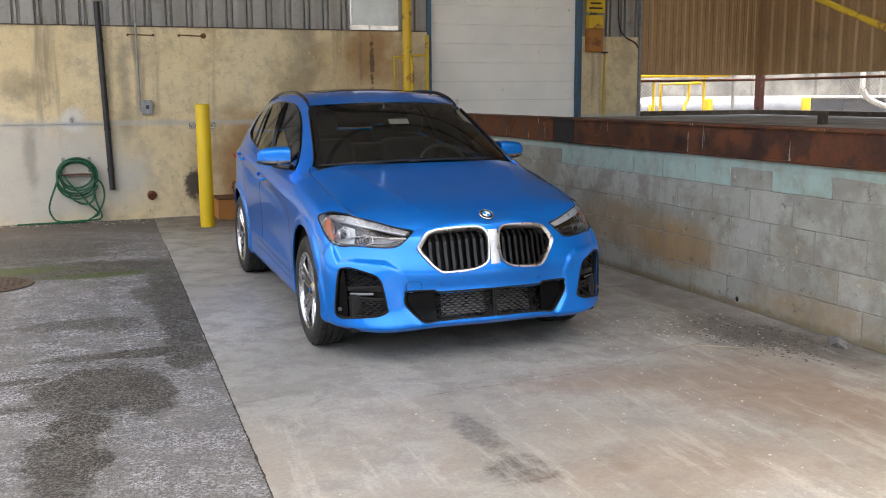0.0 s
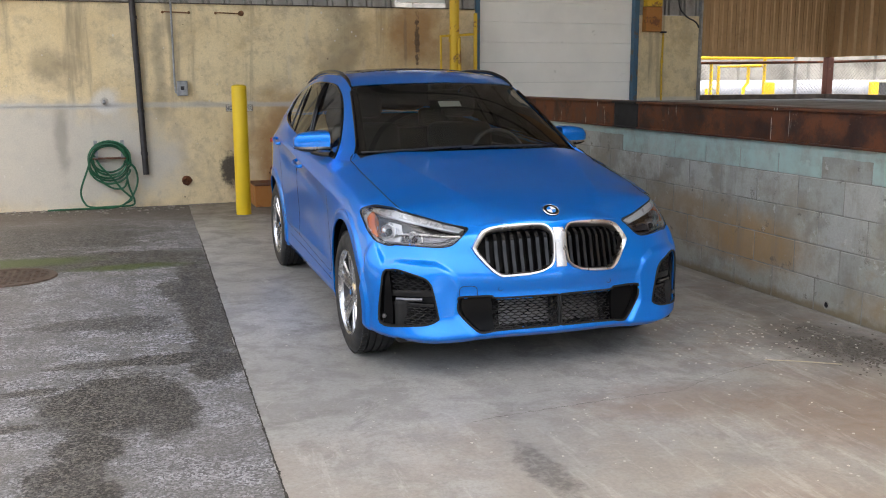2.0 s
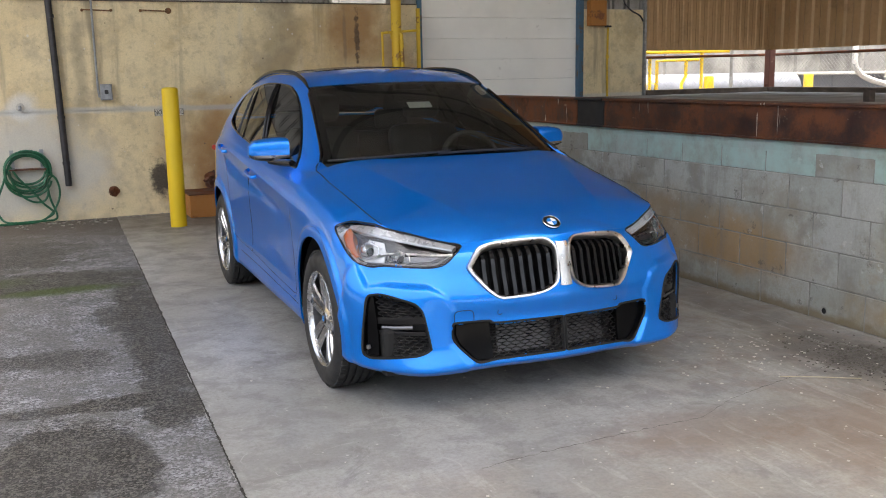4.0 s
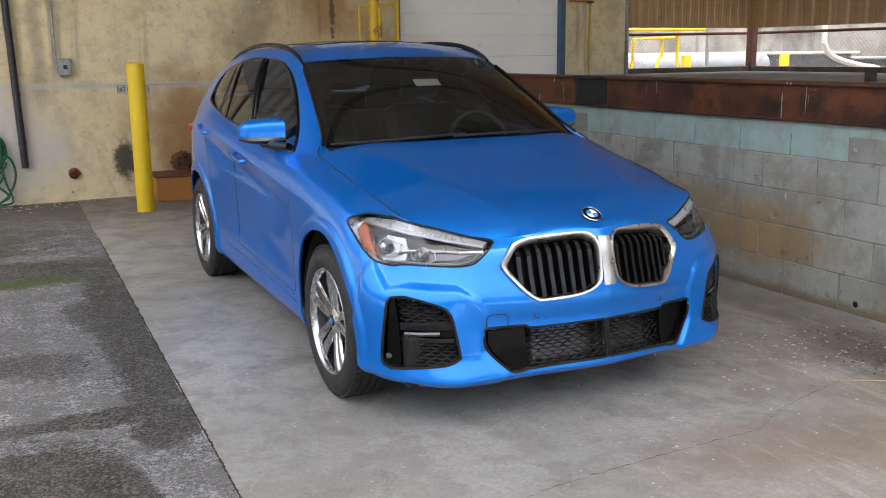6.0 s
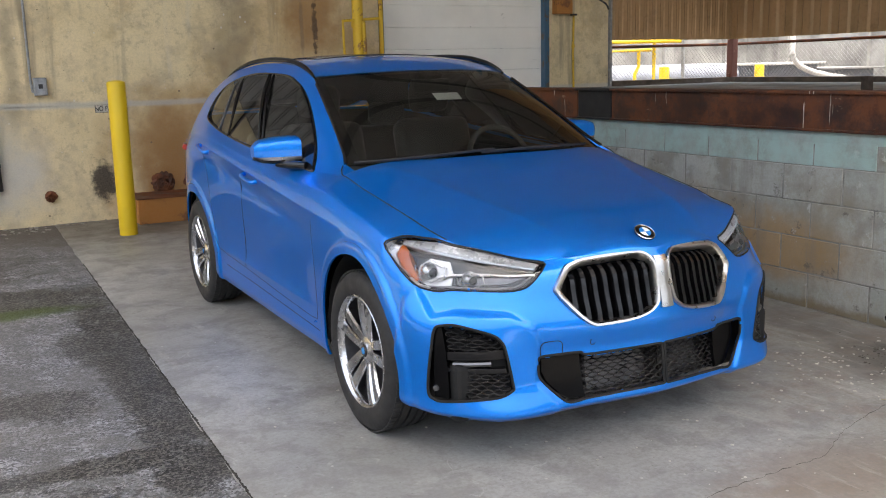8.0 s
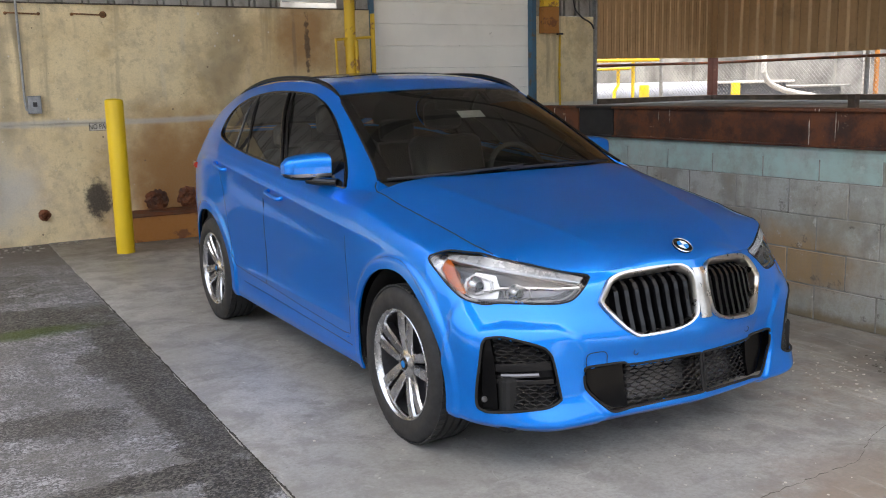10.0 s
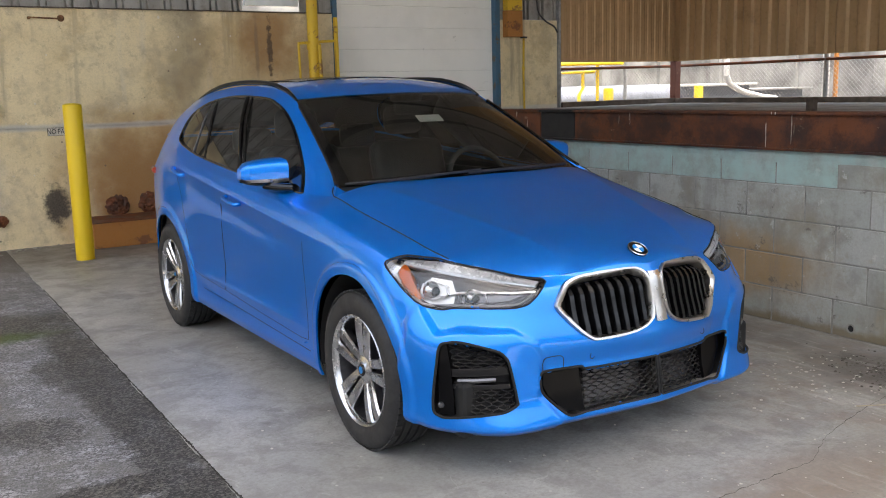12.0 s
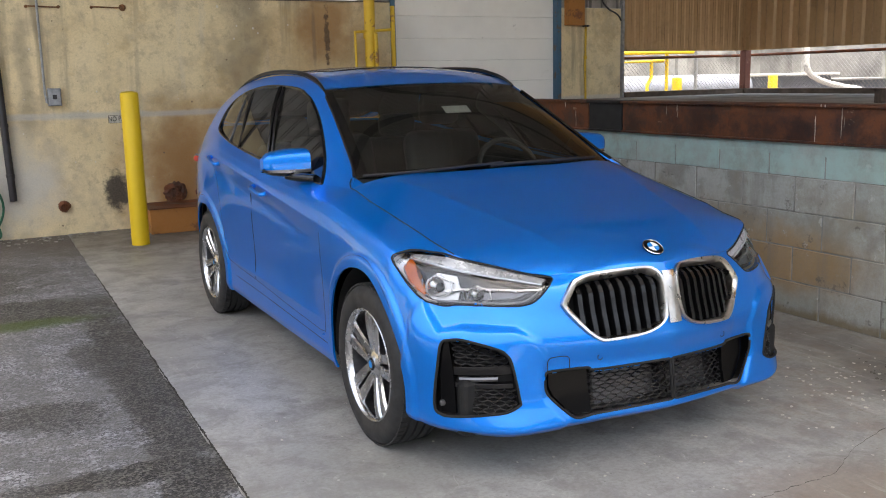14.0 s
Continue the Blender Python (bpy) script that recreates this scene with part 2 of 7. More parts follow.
def make_slab():
    m = Mat("worn_concrete_slab", 0.6)
    a = m.axes()
    big = m.noise(0.7, 5, 0.6)
    mid = m.noise(3.0, 7, 0.68, distort=0.4)
    fine = m.noise(55.0, 6, 0.7)
    drag = m.noise(1.0, 6, 0.65, m.scaled((5.0, 0.9, 1)))
    col = m.mix(m.step(big, 0.38, 0.62), (0.315, 0.315, 0.298), (0.425, 0.425, 0.408))
    col = m.mix(m.step(mid, 0.44, 0.62, 0.0, 0.6), col, (0.225, 0.22, 0.21))
    col = m.mix(m.step(drag, 0.56, 0.72, 0.0, 0.5), col, (0.55, 0.52, 0.47))
    col = m.mix(m.step(drag, 0.3, 0.42, 0.45, 0.0), col, (0.20, 0.19, 0.175))
    col = m.mix(m.step(m.noise(11.0, 8, 0.75), 0.46, 0.64, 0.0, 0.5), col, (0.25, 0.24, 0.215))
    col = m.mix(m.step(m.noise(2.4, 8, 0.78, distort=0.8), 0.56, 0.66, 0.0, 0.55), col, (0.155, 0.15, 0.14))
    col = m.mix(m.step(m.noise(4.2, 8, 0.8, distort=1.2), 0.60, 0.68, 0.0, 0.5), col, (0.52, 0.515, 0.49))
    scuff = m.step(m.math("ABSOLUTE", m.math("SUBTRACT", m.noise(1.6, 2, 0.5, distort=1.5), 0.5)), 0.0, 0.006, 1.0, 0.0)
    col = m.mix(m.math("MULTIPLY", scuff, m.step(m.noise(5.0, 4), 0.50, 0.62, 0.0, 0.45)), col, (0.58, 0.57, 0.54))
    col = m.mix(m.step(m.noise(1.0, 5, 0.6, m.scaled((4.0, 55.0, 1))), 0.655, 0.70, 0.0, 0.2), col, (0.62, 0.6, 0.56))
    col = m.mix(m.step(m.noise(1.0, 5, 0.6, m.scaled((60.0, 6.0, 1))), 0.66, 0.70, 0.0, 0.2), col, (0.62, 0.6, 0.56))
    warp = m.math("ADD", m.math("MULTIPLY", m.noise(3.2, 6, 0.68), 0.55), m.math("MULTIPLY", m.noise(15.0, 8, 0.78), 0.45))
    old = m.math("MAXIMUM", m.step(m.math("ADD", a[1], m.math("MULTIPLY", m.math("SUBTRACT", warp, 0.5), 0.5)), -1.32, -1.14, 1.0, 0.0), m.step(m.math("ADD", a[0], m.math("MULTIPLY", m.math("SUBTRACT", warp, 0.5), 0.9)), 0.75, 1.15))
    col = m.mix(m.math("MULTIPLY", old, m.step(m.noise(1.7, 7, 0.72), 0.40, 0.60, 0.12, 0.6)), col, (0.33, 0.292, 0.245))
    col = m.mix(m.step(m.noise(1.3, 6, 0.7), 0.55, 0.68, 0.0, 0.45), col, (0.21, 0.215, 0.225))
    # rust-brown drift along the block wall, and pale scoured tracks
    side = m.step(m.math("ADD", a[0], m.math("MULTIPLY", a[1], -0.18)), 0.2, 1.5)
    col = m.mix(m.math("MULTIPLY", m.math("MULTIPLY", side, m.step(warp, 0.46, 0.60)), 0.45), col, (0.25, 0.175, 0.12))
    col = m.mix(m.math("MULTIPLY", m.math("MULTIPLY", side, m.step(drag, 0.52, 0.64)), 0.4), col, (0.55, 0.535, 0.50))
    for cx, cy, rx, ry, k in ((-0.52, -2.25, 0.13, 0.15, 0.9), (-0.53, -1.84, 0.07, 0.28, 0.75), (-0.9, 0.55, 0.2, 0.07, 0.4), (-1.25, 1.4, 0.22, 0.06, 0.35)):
        col = m.mix(m.math("MULTIPLY", m.math("MULTIPLY", m.blob(cx, cy, rx, ry, warp, 2.4, 0.35), m.step(m.noise(24.0, 6, 0.7), 0.38, 0.56, 0.35, 1.0)), k), col, (0.075, 0.07, 0.063))
    for cx, cy, rx, ry, k in ((1.76, -0.75, 0.30, 0.5, 0.85), (1.95, -1.2, 0.26, 0.5, 0.8), (1.9, 0.2, 0.2, 0.6, 0.4)):
        col = m.mix(m.math("MULTIPLY", m.blob(cx, cy, rx, ry, warp, 1.4, 0.6), k), col, (0.085, 0.072, 0.06))
    for cx, cy, rx, ry, k in ((1.15, -1.75, 0.5, 0.5, 0.6), (1.5, -2.6, 0.5, 0.6, 0.5), (.35, -1.28, 0.4, 0.22, 0.45), (.1, -2.5, 0.5, 0.3, 0.35)):
        col = m.mix(m.math("MULTIPLY", m.blob(cx, cy, rx, ry, warp, 1.8, 0.5), k), col, (0.215, 0.135, 0.088))
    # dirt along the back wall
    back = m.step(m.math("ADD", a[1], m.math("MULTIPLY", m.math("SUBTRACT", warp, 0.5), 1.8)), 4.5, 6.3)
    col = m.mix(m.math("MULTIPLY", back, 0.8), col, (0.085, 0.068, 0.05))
    col = m.mix(m.math("MULTIPLY", m.step(m.noise(1.0, 7, 0.7, m.scaled((7.0, 1.1, 1))), 0.54, 0.62), m.math("MULTIPLY", old, 0.32)), col, (0.58, 0.565, 0.53))
    col = m.mix(m.step(m.voronoi(9.0), 0.04, 0.07, 0.75, 0.0), col, (0.62, 0.6, 0.56))
    col = m.mix(m.step(m.voronoi(14.0), 0.035, 0.06, 0.6, 0.0), col, (0.08, 0.07, 0.06))
    m.color(m.mix(m.step(fine, 0.35, 0.72, 0.0, 0.5), col, (0.2, 0.19, 0.17)))
    m.rough(m.step(m.math("ADD", m.math("MULTIPLY", mid, 0.6), m.math("MULTIPLY", big, 0.4)), 0.38, 0.66, 0.38, 0.75))
    h = m.math("ADD", m.math("MULTIPLY", mid, 0.5), m.math("MULTIPLY", fine, 0.3))
    return m.bump(h, 0.3, 0.006).m


def make_asphalt():
    m = Mat("damp_patched_asphalt", 0.8)
    grain = m.noise(120.0, 3, 0.7)
    chips = m.voronoi(95.0)
    stone = m.axes(m.voronoi(105.0, out="Color"))[0]
    mid = m.noise(2.4, 6, 0.65)
    big = m.noise(0.8, 4)
    warp = m.math("ADD", m.math("MULTIPLY", m.noise(1.6, 3, 0.6), 0.35), m.math("MULTIPLY", m.noise(4.5, 9, 0.8), 0.65))
    dry = m.mix(m.step(stone, 0.15, 0.95), (0.092, 0.093, 0.097), (0.345, 0.35, 0.366))
    dry = m.mix(m.step(chips, 0.14, 0.28, 0.42, 0.0), dry, (0.62, 0.62, 0.62))
    dry = m.mix(m.step(m.noise(4.0, 8, 0.8), 0.40, 0.58, 0.0, 0.72), dry, (0.105, 0.103, 0.099))
    dry = m.mix(m.step(mid, 0.44, 0.66, 0.0, 0.55), dry, (0.15, 0.144, 0.134))
    wet = None
    for cx, cy, rx, ry, k in ((-2.12, -.42, .34, .44, 1), (-1.90, -.55, .14, .42, 1), (-2.31, -1.45, .16, .44, 1), (-2.17, -1.5, .1, .14, 1), (-2.24, -1.0, .14, .2, 1),
                              (-1.55, 1.5, .19, 1.6, .95), (-1.60, .05, .16, .28, 1), (-1.84, .2, .3, .11, 1), (-2.26, .22, .22, .07, .8), (-2.35, 3.35, 1.1, .42, .95), (-3.0, 4.7, 1.25, .9, .85),
                              (-2.2, 1.15, .46, .15, .75), (-1.95, 1.0, .18, .22, .7), (-2.53, -.16, .17, .06, .9), (-2.56, -.66, .17, .05, .9), (-1.70, 2.0, .17, .4, .75)):
        b = m.math("MULTIPLY", m.blob(cx, cy, rx, ry, warp, 1.5, 0.16), k)
        wet = b if wet is None else m.math("MAXIMUM", wet, b)
    damp = m.mix(m.step(stone, 0.3, 1.0), (0.022, 0.021, 0.019), (0.125, 0.118, 0.104))
    col = m.mix(m.math("MULTIPLY", wet, m.step(m.noise(6.0, 8, 0.75), 0.32, 0.56, 0.72, 0.97)), dry, damp)
    # moss in the low spot and rusty mud by the wall
    col = m.mix(m.math("MULTIPLY", m.blob(-2.05, 3.0, 0.42, 0.13, warp, 1.0, 0.5), 0.75), col, (0.055, 0.085, 0.010))
    col = m.mix(m.math("MULTIPLY", m.blob(-3.0, 3.45, 0.6, 0.2, warp, 1.0, 0.5), 0.7), col, (0.065, 0.095, 0.015))
    a = m.axes()
    back = m.step(m.math("ADD", a[1], m.math("MULTIPLY", m.math("SUBTRACT", warp, 0.5), 2.2)), 4.9, 6.3)
    col = m.mix(m.math("MULTIPLY", back, 0.85), col, (0.085, 0.07, 0.052))
    m.color(col)
    m.rough(m.math("SUBTRACT", 0.88, m.math("MULTIPLY", wet, 0.22)))
    h = m.math("ADD", m.math("MULTIPLY", grain, 0.7), m.math("MULTIPLY", chips, 0.8))
    return m.bump(h, 0.55, 0.007).m


def make_block():
    m = Mat("old_painted_block", 0.88)
    p = m.pos()
    a = m.axes()
    r = m.rand()
    mid = m.noise(3.4, 6, 0.66)
    fine = m.noise(70.0, 6, 0.75)
    warp = m.noise(2.0, 6, 0.7)
    runs = m.noise(1.0, 5, 0.65, m.scaled((4.0, 4.0, 0.5)))
    col = m.mix(r, (0.365, 0.375, 0.335), (0.47, 0.47, 0.425))
    col = m.mix(m.step(mid, 0.42, 0.62, 0.0, 0.75), col, (0.25, 0.24, 0.20))
    col = m.mix(m.step(m.noise(2.3, 8, 0.75), 0.46, 0.62, 0.0, 0.55), col, (0.27, 0.235, 0.17))
    # ochre leaching in the lower courses
    low = m.step(a[2], 0.25, 0.85, 1.0, 0.0)
    col = m.mix(m.math("MULTIPLY", m.math("MULTIPLY", low, m.step(warp, 0.48, 0.62)), 0.5), col, (0.34, 0.25, 0.13))
    for cy, cz, ry, rz, k in ((0.62, 0.36, 0.5, 0.17, 0.8), (1.5, 0.42, 0.6, 0.2, 0.45), (2.9, 0.3, 0.7, 0.25, 0.5), (-0.9, 0.12, 0.5, 0.1, 0.4)):
        col = m.mix(m.math("MULTIPLY", m.blob(cy, cz, ry, rz, warp, 1.0, 0.6, (a[1], a[2])), k), col, (0.40, 0.24, 0.09))
    col = m.mix(m.step(runs, 0.56, 0.72, 0.0, 0.5), col, (0.23, 0.21, 0.18))
    col = m.mix(m.step(m.noise(9.0, 6, 0.7), 0.62, 0.68, 0.0, 0.55), col, (0.62, 0.61, 0.56))
    col = m.mix(m.step(m.noise(5.5, 8, 0.78), 0.585, 0.66, 0.0, 0.75), col, (0.125, 0.112, 0.092))
    foot = m.step(m.math("ADD", a[2], m.math("MULTIPLY", m.math("SUBTRACT", m.noise(7.0, 6, 0.7), 0.5), 0.12)), 0.02, 0.075, 0.8, 0.0)
    col = m.mix(foot, col, (0.20, 0.15, 0.075))
    m.color(m.mix(m.step(fine, 0.3, 0.75, 0.0, 0.3), col, (0.22, 0.2, 0.17)))
    h = m.math("ADD", m.math("MULTIPLY", mid, 0.4), m.math("MULTIPLY", fine, 0.5))
    return m.bump(h, 0.55, 0.008)


def make_rust(name="rusted_steel", dark=1.0, white=0.0):
    m = Mat(name, 0.75, 0.1)
    mid = m.noise(4.5, 7, 0.7)
    fine = m.noise(45.0, 6, 0.7)
    streak = m.noise(1.0, 5, 0.6, m.scaled((3, 0.7, 6)))
    col = m.mix(m.step(mid, 0.36, 0.62), (0.055 * dark, 0.021 * dark, 0.012 * dark), (0.17 * dark, 0.056 * dark, 0.02 * dark))
    col = m.mix(m.step(streak, 0.55, 0.7, 0.0, 0.7), col, (0.27 * dark, 0.10 * dark, 0.035 * dark))
    col = m.mix(m.step(fine, 0.55, 0.75, 0.0, 0.6), col, (0.035, 0.018, 0.013))
    drips = m.noise(1.0, 4, 0.6, m.scaled((14, 14, 0.5)))
    col = m.mix(m.step(drips, 0.72, 0.76, 0.0, 0.7), col, (0.6, 0.57, 0.52))
    if white:
        scrape = m.noise(1.0, 5, 0.65, m.scaled((9, 9, 24)))
        col = m.mix(m.step(scrape, 0.66, 0.70, 0.0, 0.6), col, (0.42, 0.30, 0.2))
        runs = m.noise(1.0, 3, 0.5, m.scaled((26, 26, 2.2)))
        col = m.mix(m.step(runs, 0.695, 0.715, 0.0, white), col, (0.62, 0.56, 0.46))
        tar = m.noise(1.6, 4, 0.6)
        col = m.mix(m.step(m.math("ADD", m.math("MULTIPLY", tar, 0.6), m.math("MULTIPLY", m.noise(7.0, 8, 0.78), 0.4)), 0.51, 0.60, 0.0, 0.65), col, (0.022, 0.013, 0.01))
    m.color(col)
    m.rough(m.step(mid, 0.3, 0.7, 0.45, 0.85))
    return m.bump(m.math("ADD", mid, m.math("MULTIPLY", fine, 0.5)), 0.4, 0.006).m


def make_sheet(name, a, b, grime):
    m = Mat(name, 0.5, 0.25)
    v = m.noise(1.0, 5, 0.6, m.scaled((6, 6, 0.35)))
    f = m.noise(22.0, 5)
    col = m.mix(m.step(v, 0.35, 0.65), a, b)
    col = m.mix(m.step(m.noise(2.2, 6, 0.7), 0.55, 0.72, 0.0, 0.6), col, grime)
    m.color(m.mix(m.step(f, 0.55, 0.75, 0.0, 0.3), col, grime))
    m.rough(m.step(f, 0.3, 0.7, 0.4, 0.65))
    return m.bump(f, 0.1, 0.002).m


CONCRETE = make_concrete_wall()
SLAB = make_slab()
ASPHALT = make_asphalt()
BLOCK_M = make_block()
BLOCK = BLOCK_M.m
TEAL_M = make_block()
TEAL_M.m.name = "teal_painted_block"
_old = TEAL_M.b.inputs["Base Color"].links[0].from_socket
TEAL_M.color(TEAL_M.mix(TEAL_M.step(TEAL_M.noise(5.0, 7, 0.7), 0.36, 0.66, 0.92, 0.3), _old, (0.39, 0.54, 0.49)))
TEAL = TEAL_M.m
MORTAR = plain("dirty_mortar", (0.34, 0.325, 0.285), 0.92, 0, 0.4, 12)
RUST = make_rust()
BEAM_RUST = make_rust("rusted_dock_channel", 0.92, 0.9)
TAN_SHEET = make_sheet("tan_cladding", (0.40, 0.252, 0.122), (0.47, 0.30, 0.155), (0.235, 0.145, 0.075))
GREY_SHEET = make_sheet("weathered_galvanised_cladding", (0.26, 0.245, 0.222), (0.35, 0.335, 0.31), (0.115, 0.092, 0.07))
DECK = make_sheet("galvanised_roof_deck", (0.39, 0.378, 0.355), (0.47, 0.456, 0.43), (0.27, 0.235, 0.20))
WHITE_DOOR = painted("dirty_white_door_paint", (0.95, 0.925, 0.86), 0.5, (0.62, 0.59, 0.54), 0.62, 3.0)
BLUE_TRIM = painted("chipped_blue_trim", (0.045, 0.12, 0.19), 0.5, (0.1, 0.08, 0.06), 0.55)
YELLOW = painted("yellow_safety_paint", (0.80, 0.55, 0.015), 0.42, (0.35, 0.22, 0.05), 0.66)
YELLOW_RUST = painted("rusty_yellow_paint", (0.70, 0.45, 0.03), 0.55, (0.30, 0.15, 0.04), 0.55, 6)
STEEL_DARK = plain("dark_painted_steel", (0.045, 0.042, 0.045), 0.45, 0.3, 0.4, 14)
GALV = plain("galvanised_steel", (0.36, 0.37, 0.38), 0.45, 0.4, 0.35, 20)
BROWN_POST = painted("red_brown_post_paint", (0.12, 0.035, 0.02), 0.5, (0.2, 0.1, 0.06), 0.6)
KERB_STEEL = plain("brown_kerb_steel", (0.13, 0.10, 0.078), 0.7, 0.2, 0.5, 8)
DOCK = plain("dock_concrete", (0.38, 0.365, 0.335), 0.85, 0, 0.45, 3.0)
FAR_CONCRETE = plain("pale_far_concrete", (0.40, 0.40, 0.39), 0.9, 0, 0.65, 0.9)
WHITE_PIPE = plain("white_pipe_paint", (0.6, 0.6, 0.59), 0.4, 0, 0.15)
RUBBER_HOSE = plain("green_hose_rubber", (0.012, 0.12, 0.055), 0.4, 0, 0.3, 40)
OCHRE = painted("ochre_box_paint", (0.40, 0.165, 0.035), 0.6, (0.2, 0.08, 0.03), 0.60, 5)
SIGN_WHITE = plain("dull_sign_white", (0.66, 0.63, 0.56), 0.6, 0, 0.3)
SIGN_YELLOW = plain("sign_yellow", (0.75, 0.5, 0.02), 0.5, 0, 0.2)
INK = plain("black_ink", (0.015, 0.015, 0.015), 0.6, 0, 0.1)
PANE_WHITE = plain("translucent_panel", (0.78, 0.82, 0.82), 0.35, 0, 0.2, 4)
BLACK_RUBBER = plain("black_rubber_pad", (0.018, 0.017, 0.016), 0.7, 0, 0.4, 10)

# ---- the ground ----
EDGE0, EDGEK = -1.488, 0.0185


def ground():
    bm = bmesh.new()
    # a fine middle inside one big sheet
    xs = [-600, -60, -12, 9, 60, 600]
    ys = [-600, -60, -12, 8, 60, 600]
    grid = [[bm.verts.new((x, y, -0.006)) for x in xs] for y in ys]
    for j in range(len(ys) - 1):
        for i in range(len(xs) - 1):
            bm.faces.new((grid[j][i], grid[j][i + 1], grid[j + 1][i + 1], grid[j + 1][i]))
    return tagged(link("ground", bm, ASPHALT), "damp patched dark asphalt yard with moss and puddle stains", "ground", kind="structure")


def slab():
    """The concrete parking slab, with a slightly crumbled edge towards the asphalt."""
    bm = bmesh.new()
    rng = random.Random(4)
    left, n = [], 420
    for i in range(n + 1):
        y = -14 + 20.85 * i / n
        x = EDGE0 + EDGEK * y + 0.012 * (noise.noise((y * 3.1, 0, 0)) + 0.7 * noise.noise((y * 14, 3, 0)))
        left.append((x, y))
    top = [bm.verts.new((x, y, 0)) for x, y in left]
    low = [bm.verts.new((x - 0.004, y, -0.02)) for x, y in left]
    right = [bm.verts.new((2.25, y, 0)) for x, y in left]
    for i in range(n):
        bm.faces.new((top[i], right[i], right[i + 1], top[i + 1]))
        bm.faces.new((low[i], top[i], top[i + 1], low[i + 1]))
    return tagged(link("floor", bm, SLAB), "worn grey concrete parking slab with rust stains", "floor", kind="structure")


ground()
slab()

# ---- back wall ----
YB = 6.85
DX0, DX1, DOCKZ, SILL = 2.43, 4.71, 1.19, 2.39


def wall_back():
    bm = box(-14, DX0 - 0.06, YB, YB + 0.3, -0.1, 1.196)
    box(-14, DX0 - 0.06, YB - 0.006, YB + 0.3, 1.206, SILL, 0, bm)
    box(-14, DX0 - 0.06, YB + 0.012, YB + 0.29, 1.19, 1.21, 0, bm)
    box(DX1 + 0.07, 5.75, YB - 0.004, YB + 0.3, -0.1, SILL - 0.03, 0, bm)
    box(DX0 - 0.06, DX1 + 0.07, YB + 0.01, YB + 0.3, -0.1, DOCKZ - 0.004, 0, bm)
    return tagged(link("wall_back", bm, CONCRETE), "stained cast concrete wall with rust streaks", "wall", kind="structure")


wall_back()


def cladding(name, at, length, height, pitch, depth, mat, label, turn=0):
    ob = link(name, ribbed(length, height, pitch, depth, 0.35, mat is GREY_SHEET), mat)
    ob.matrix_basis = pose(*at, 0, 0, turn)
    return tagged(ob, label, "wall cladding", kind="structure")


cladding("wall_back_cladding", (-14, YB + 0.05, SILL + 0.005), 14 + 1.3, 4.4, 0.25, 0.045, GREY_SHEET, "weathered grey corrugated metal cladding above concrete")
cladding("wall_back_cladding", (1.965, YB + 0.05, SILL + 0.005), DX0 - 0.06 - 1.965, 4.4, 0.25, 0.045, GREY_SHEET, "weathered grey corrugated metal cladding above concrete")
cladding("wall_back_cladding", (DX1 + 0.07, YB + 0.05, SILL - 0.025), 5.75 - DX1 - 0.07, 4.4, 0.25, 0.045, GREY_SHEET, "weathered grey corrugated metal cladding above concrete")
cladding("wall_back_cladding", (DX0 - 0.055, YB + 0.05, 4.165), DX1 - DX0 + 0.12, 2.63, 0.25, 0.045, GREY_SHEET, "weathered grey corrugated metal cladding above concrete")
cladding("wall_dock_end_cladding", (5.79, YB, 1.80), 2.24, 5.0, 0.145, 0.010, TAN_SHEET, "tan corrugated metal sheet hanging above the dock")
cladding("wall_dock_side_cladding", (8.0, YB, 1.80), 14, 5.0, 0.29, 0.022, TAN_SHEET, "tan corrugated metal sheet hanging above the dock", -90)
tagged(link("trim", box(-14, DX0 - 0.07, YB - 0.03, YB + 0.02, SILL - 0.006, SILL + 0.006, 0.003), KERB_STEEL), "dark steel sill strip under the cladding", "trim", kind="structure")
tagged(link("trim", box(5.755, 5.785, YB - 0.05, YB + 0.1, DOCKZ, 6.7, 0.004), GALV), "pale steel corner strip at the wall end", "trim", kind="structure")
cladding("wall_back_cladding", (1.30, YB + 0.05, 3.3), 0.66, 3.5, 0.25, 0.045, GREY_SHEET, "weathered grey corrugated metal cladding above concrete")
tagged(link("window_1", box(1.31, 1.955, YB + 0.0, YB + 0.04, 2.46, 3.3, 0.004), PANE_WHITE), "translucent white light panel in the cladding", "window", kind="structure")


def dock_door():
    t = thing("door_1", (0, 0, 0), "dirty white overhead loading dock door in blue steel jambs", "dock door", kind="structure")
    z, i = DOCKZ, 0
    while z < 4.0:
        h = 0.262
        bm = box(DX0, DX1, YB + 0.06, YB + 0.11, z + 0.0008, z + h - 0.0008, 0.006)
        part("panel", bm, WHITE_DOOR, t)
        z += h
        i += 1
    part("backing", box(DX0 - 0.06, DX1 + 0.07, YB + 0.125, YB + 0.145, DOCKZ - 0.02, 6.80), STEEL_DARK, t)
    part("header", box(DX0, DX1, YB - 0.03, YB + 0.12, 4.08, 4.16, 0.006), BLUE_TRIM, t, "chipped blue steel header")
    part("jamb", box(DX0 - 0.06, DX0, YB - 0.03, YB + 0.12, DOCKZ - 0.02, 4.16, 0.006), BLUE_TRIM, t, "chipped blue steel jamb")
    part("jamb", box(DX1, DX1 + 0.07, YB - 0.03, YB + 0.12, DOCKZ - 0.02, 4.16, 0.006), BLUE_TRIM, t, "chipped blue steel jamb")


dock_door()

# ---- loading dock ----
XW = 2.2


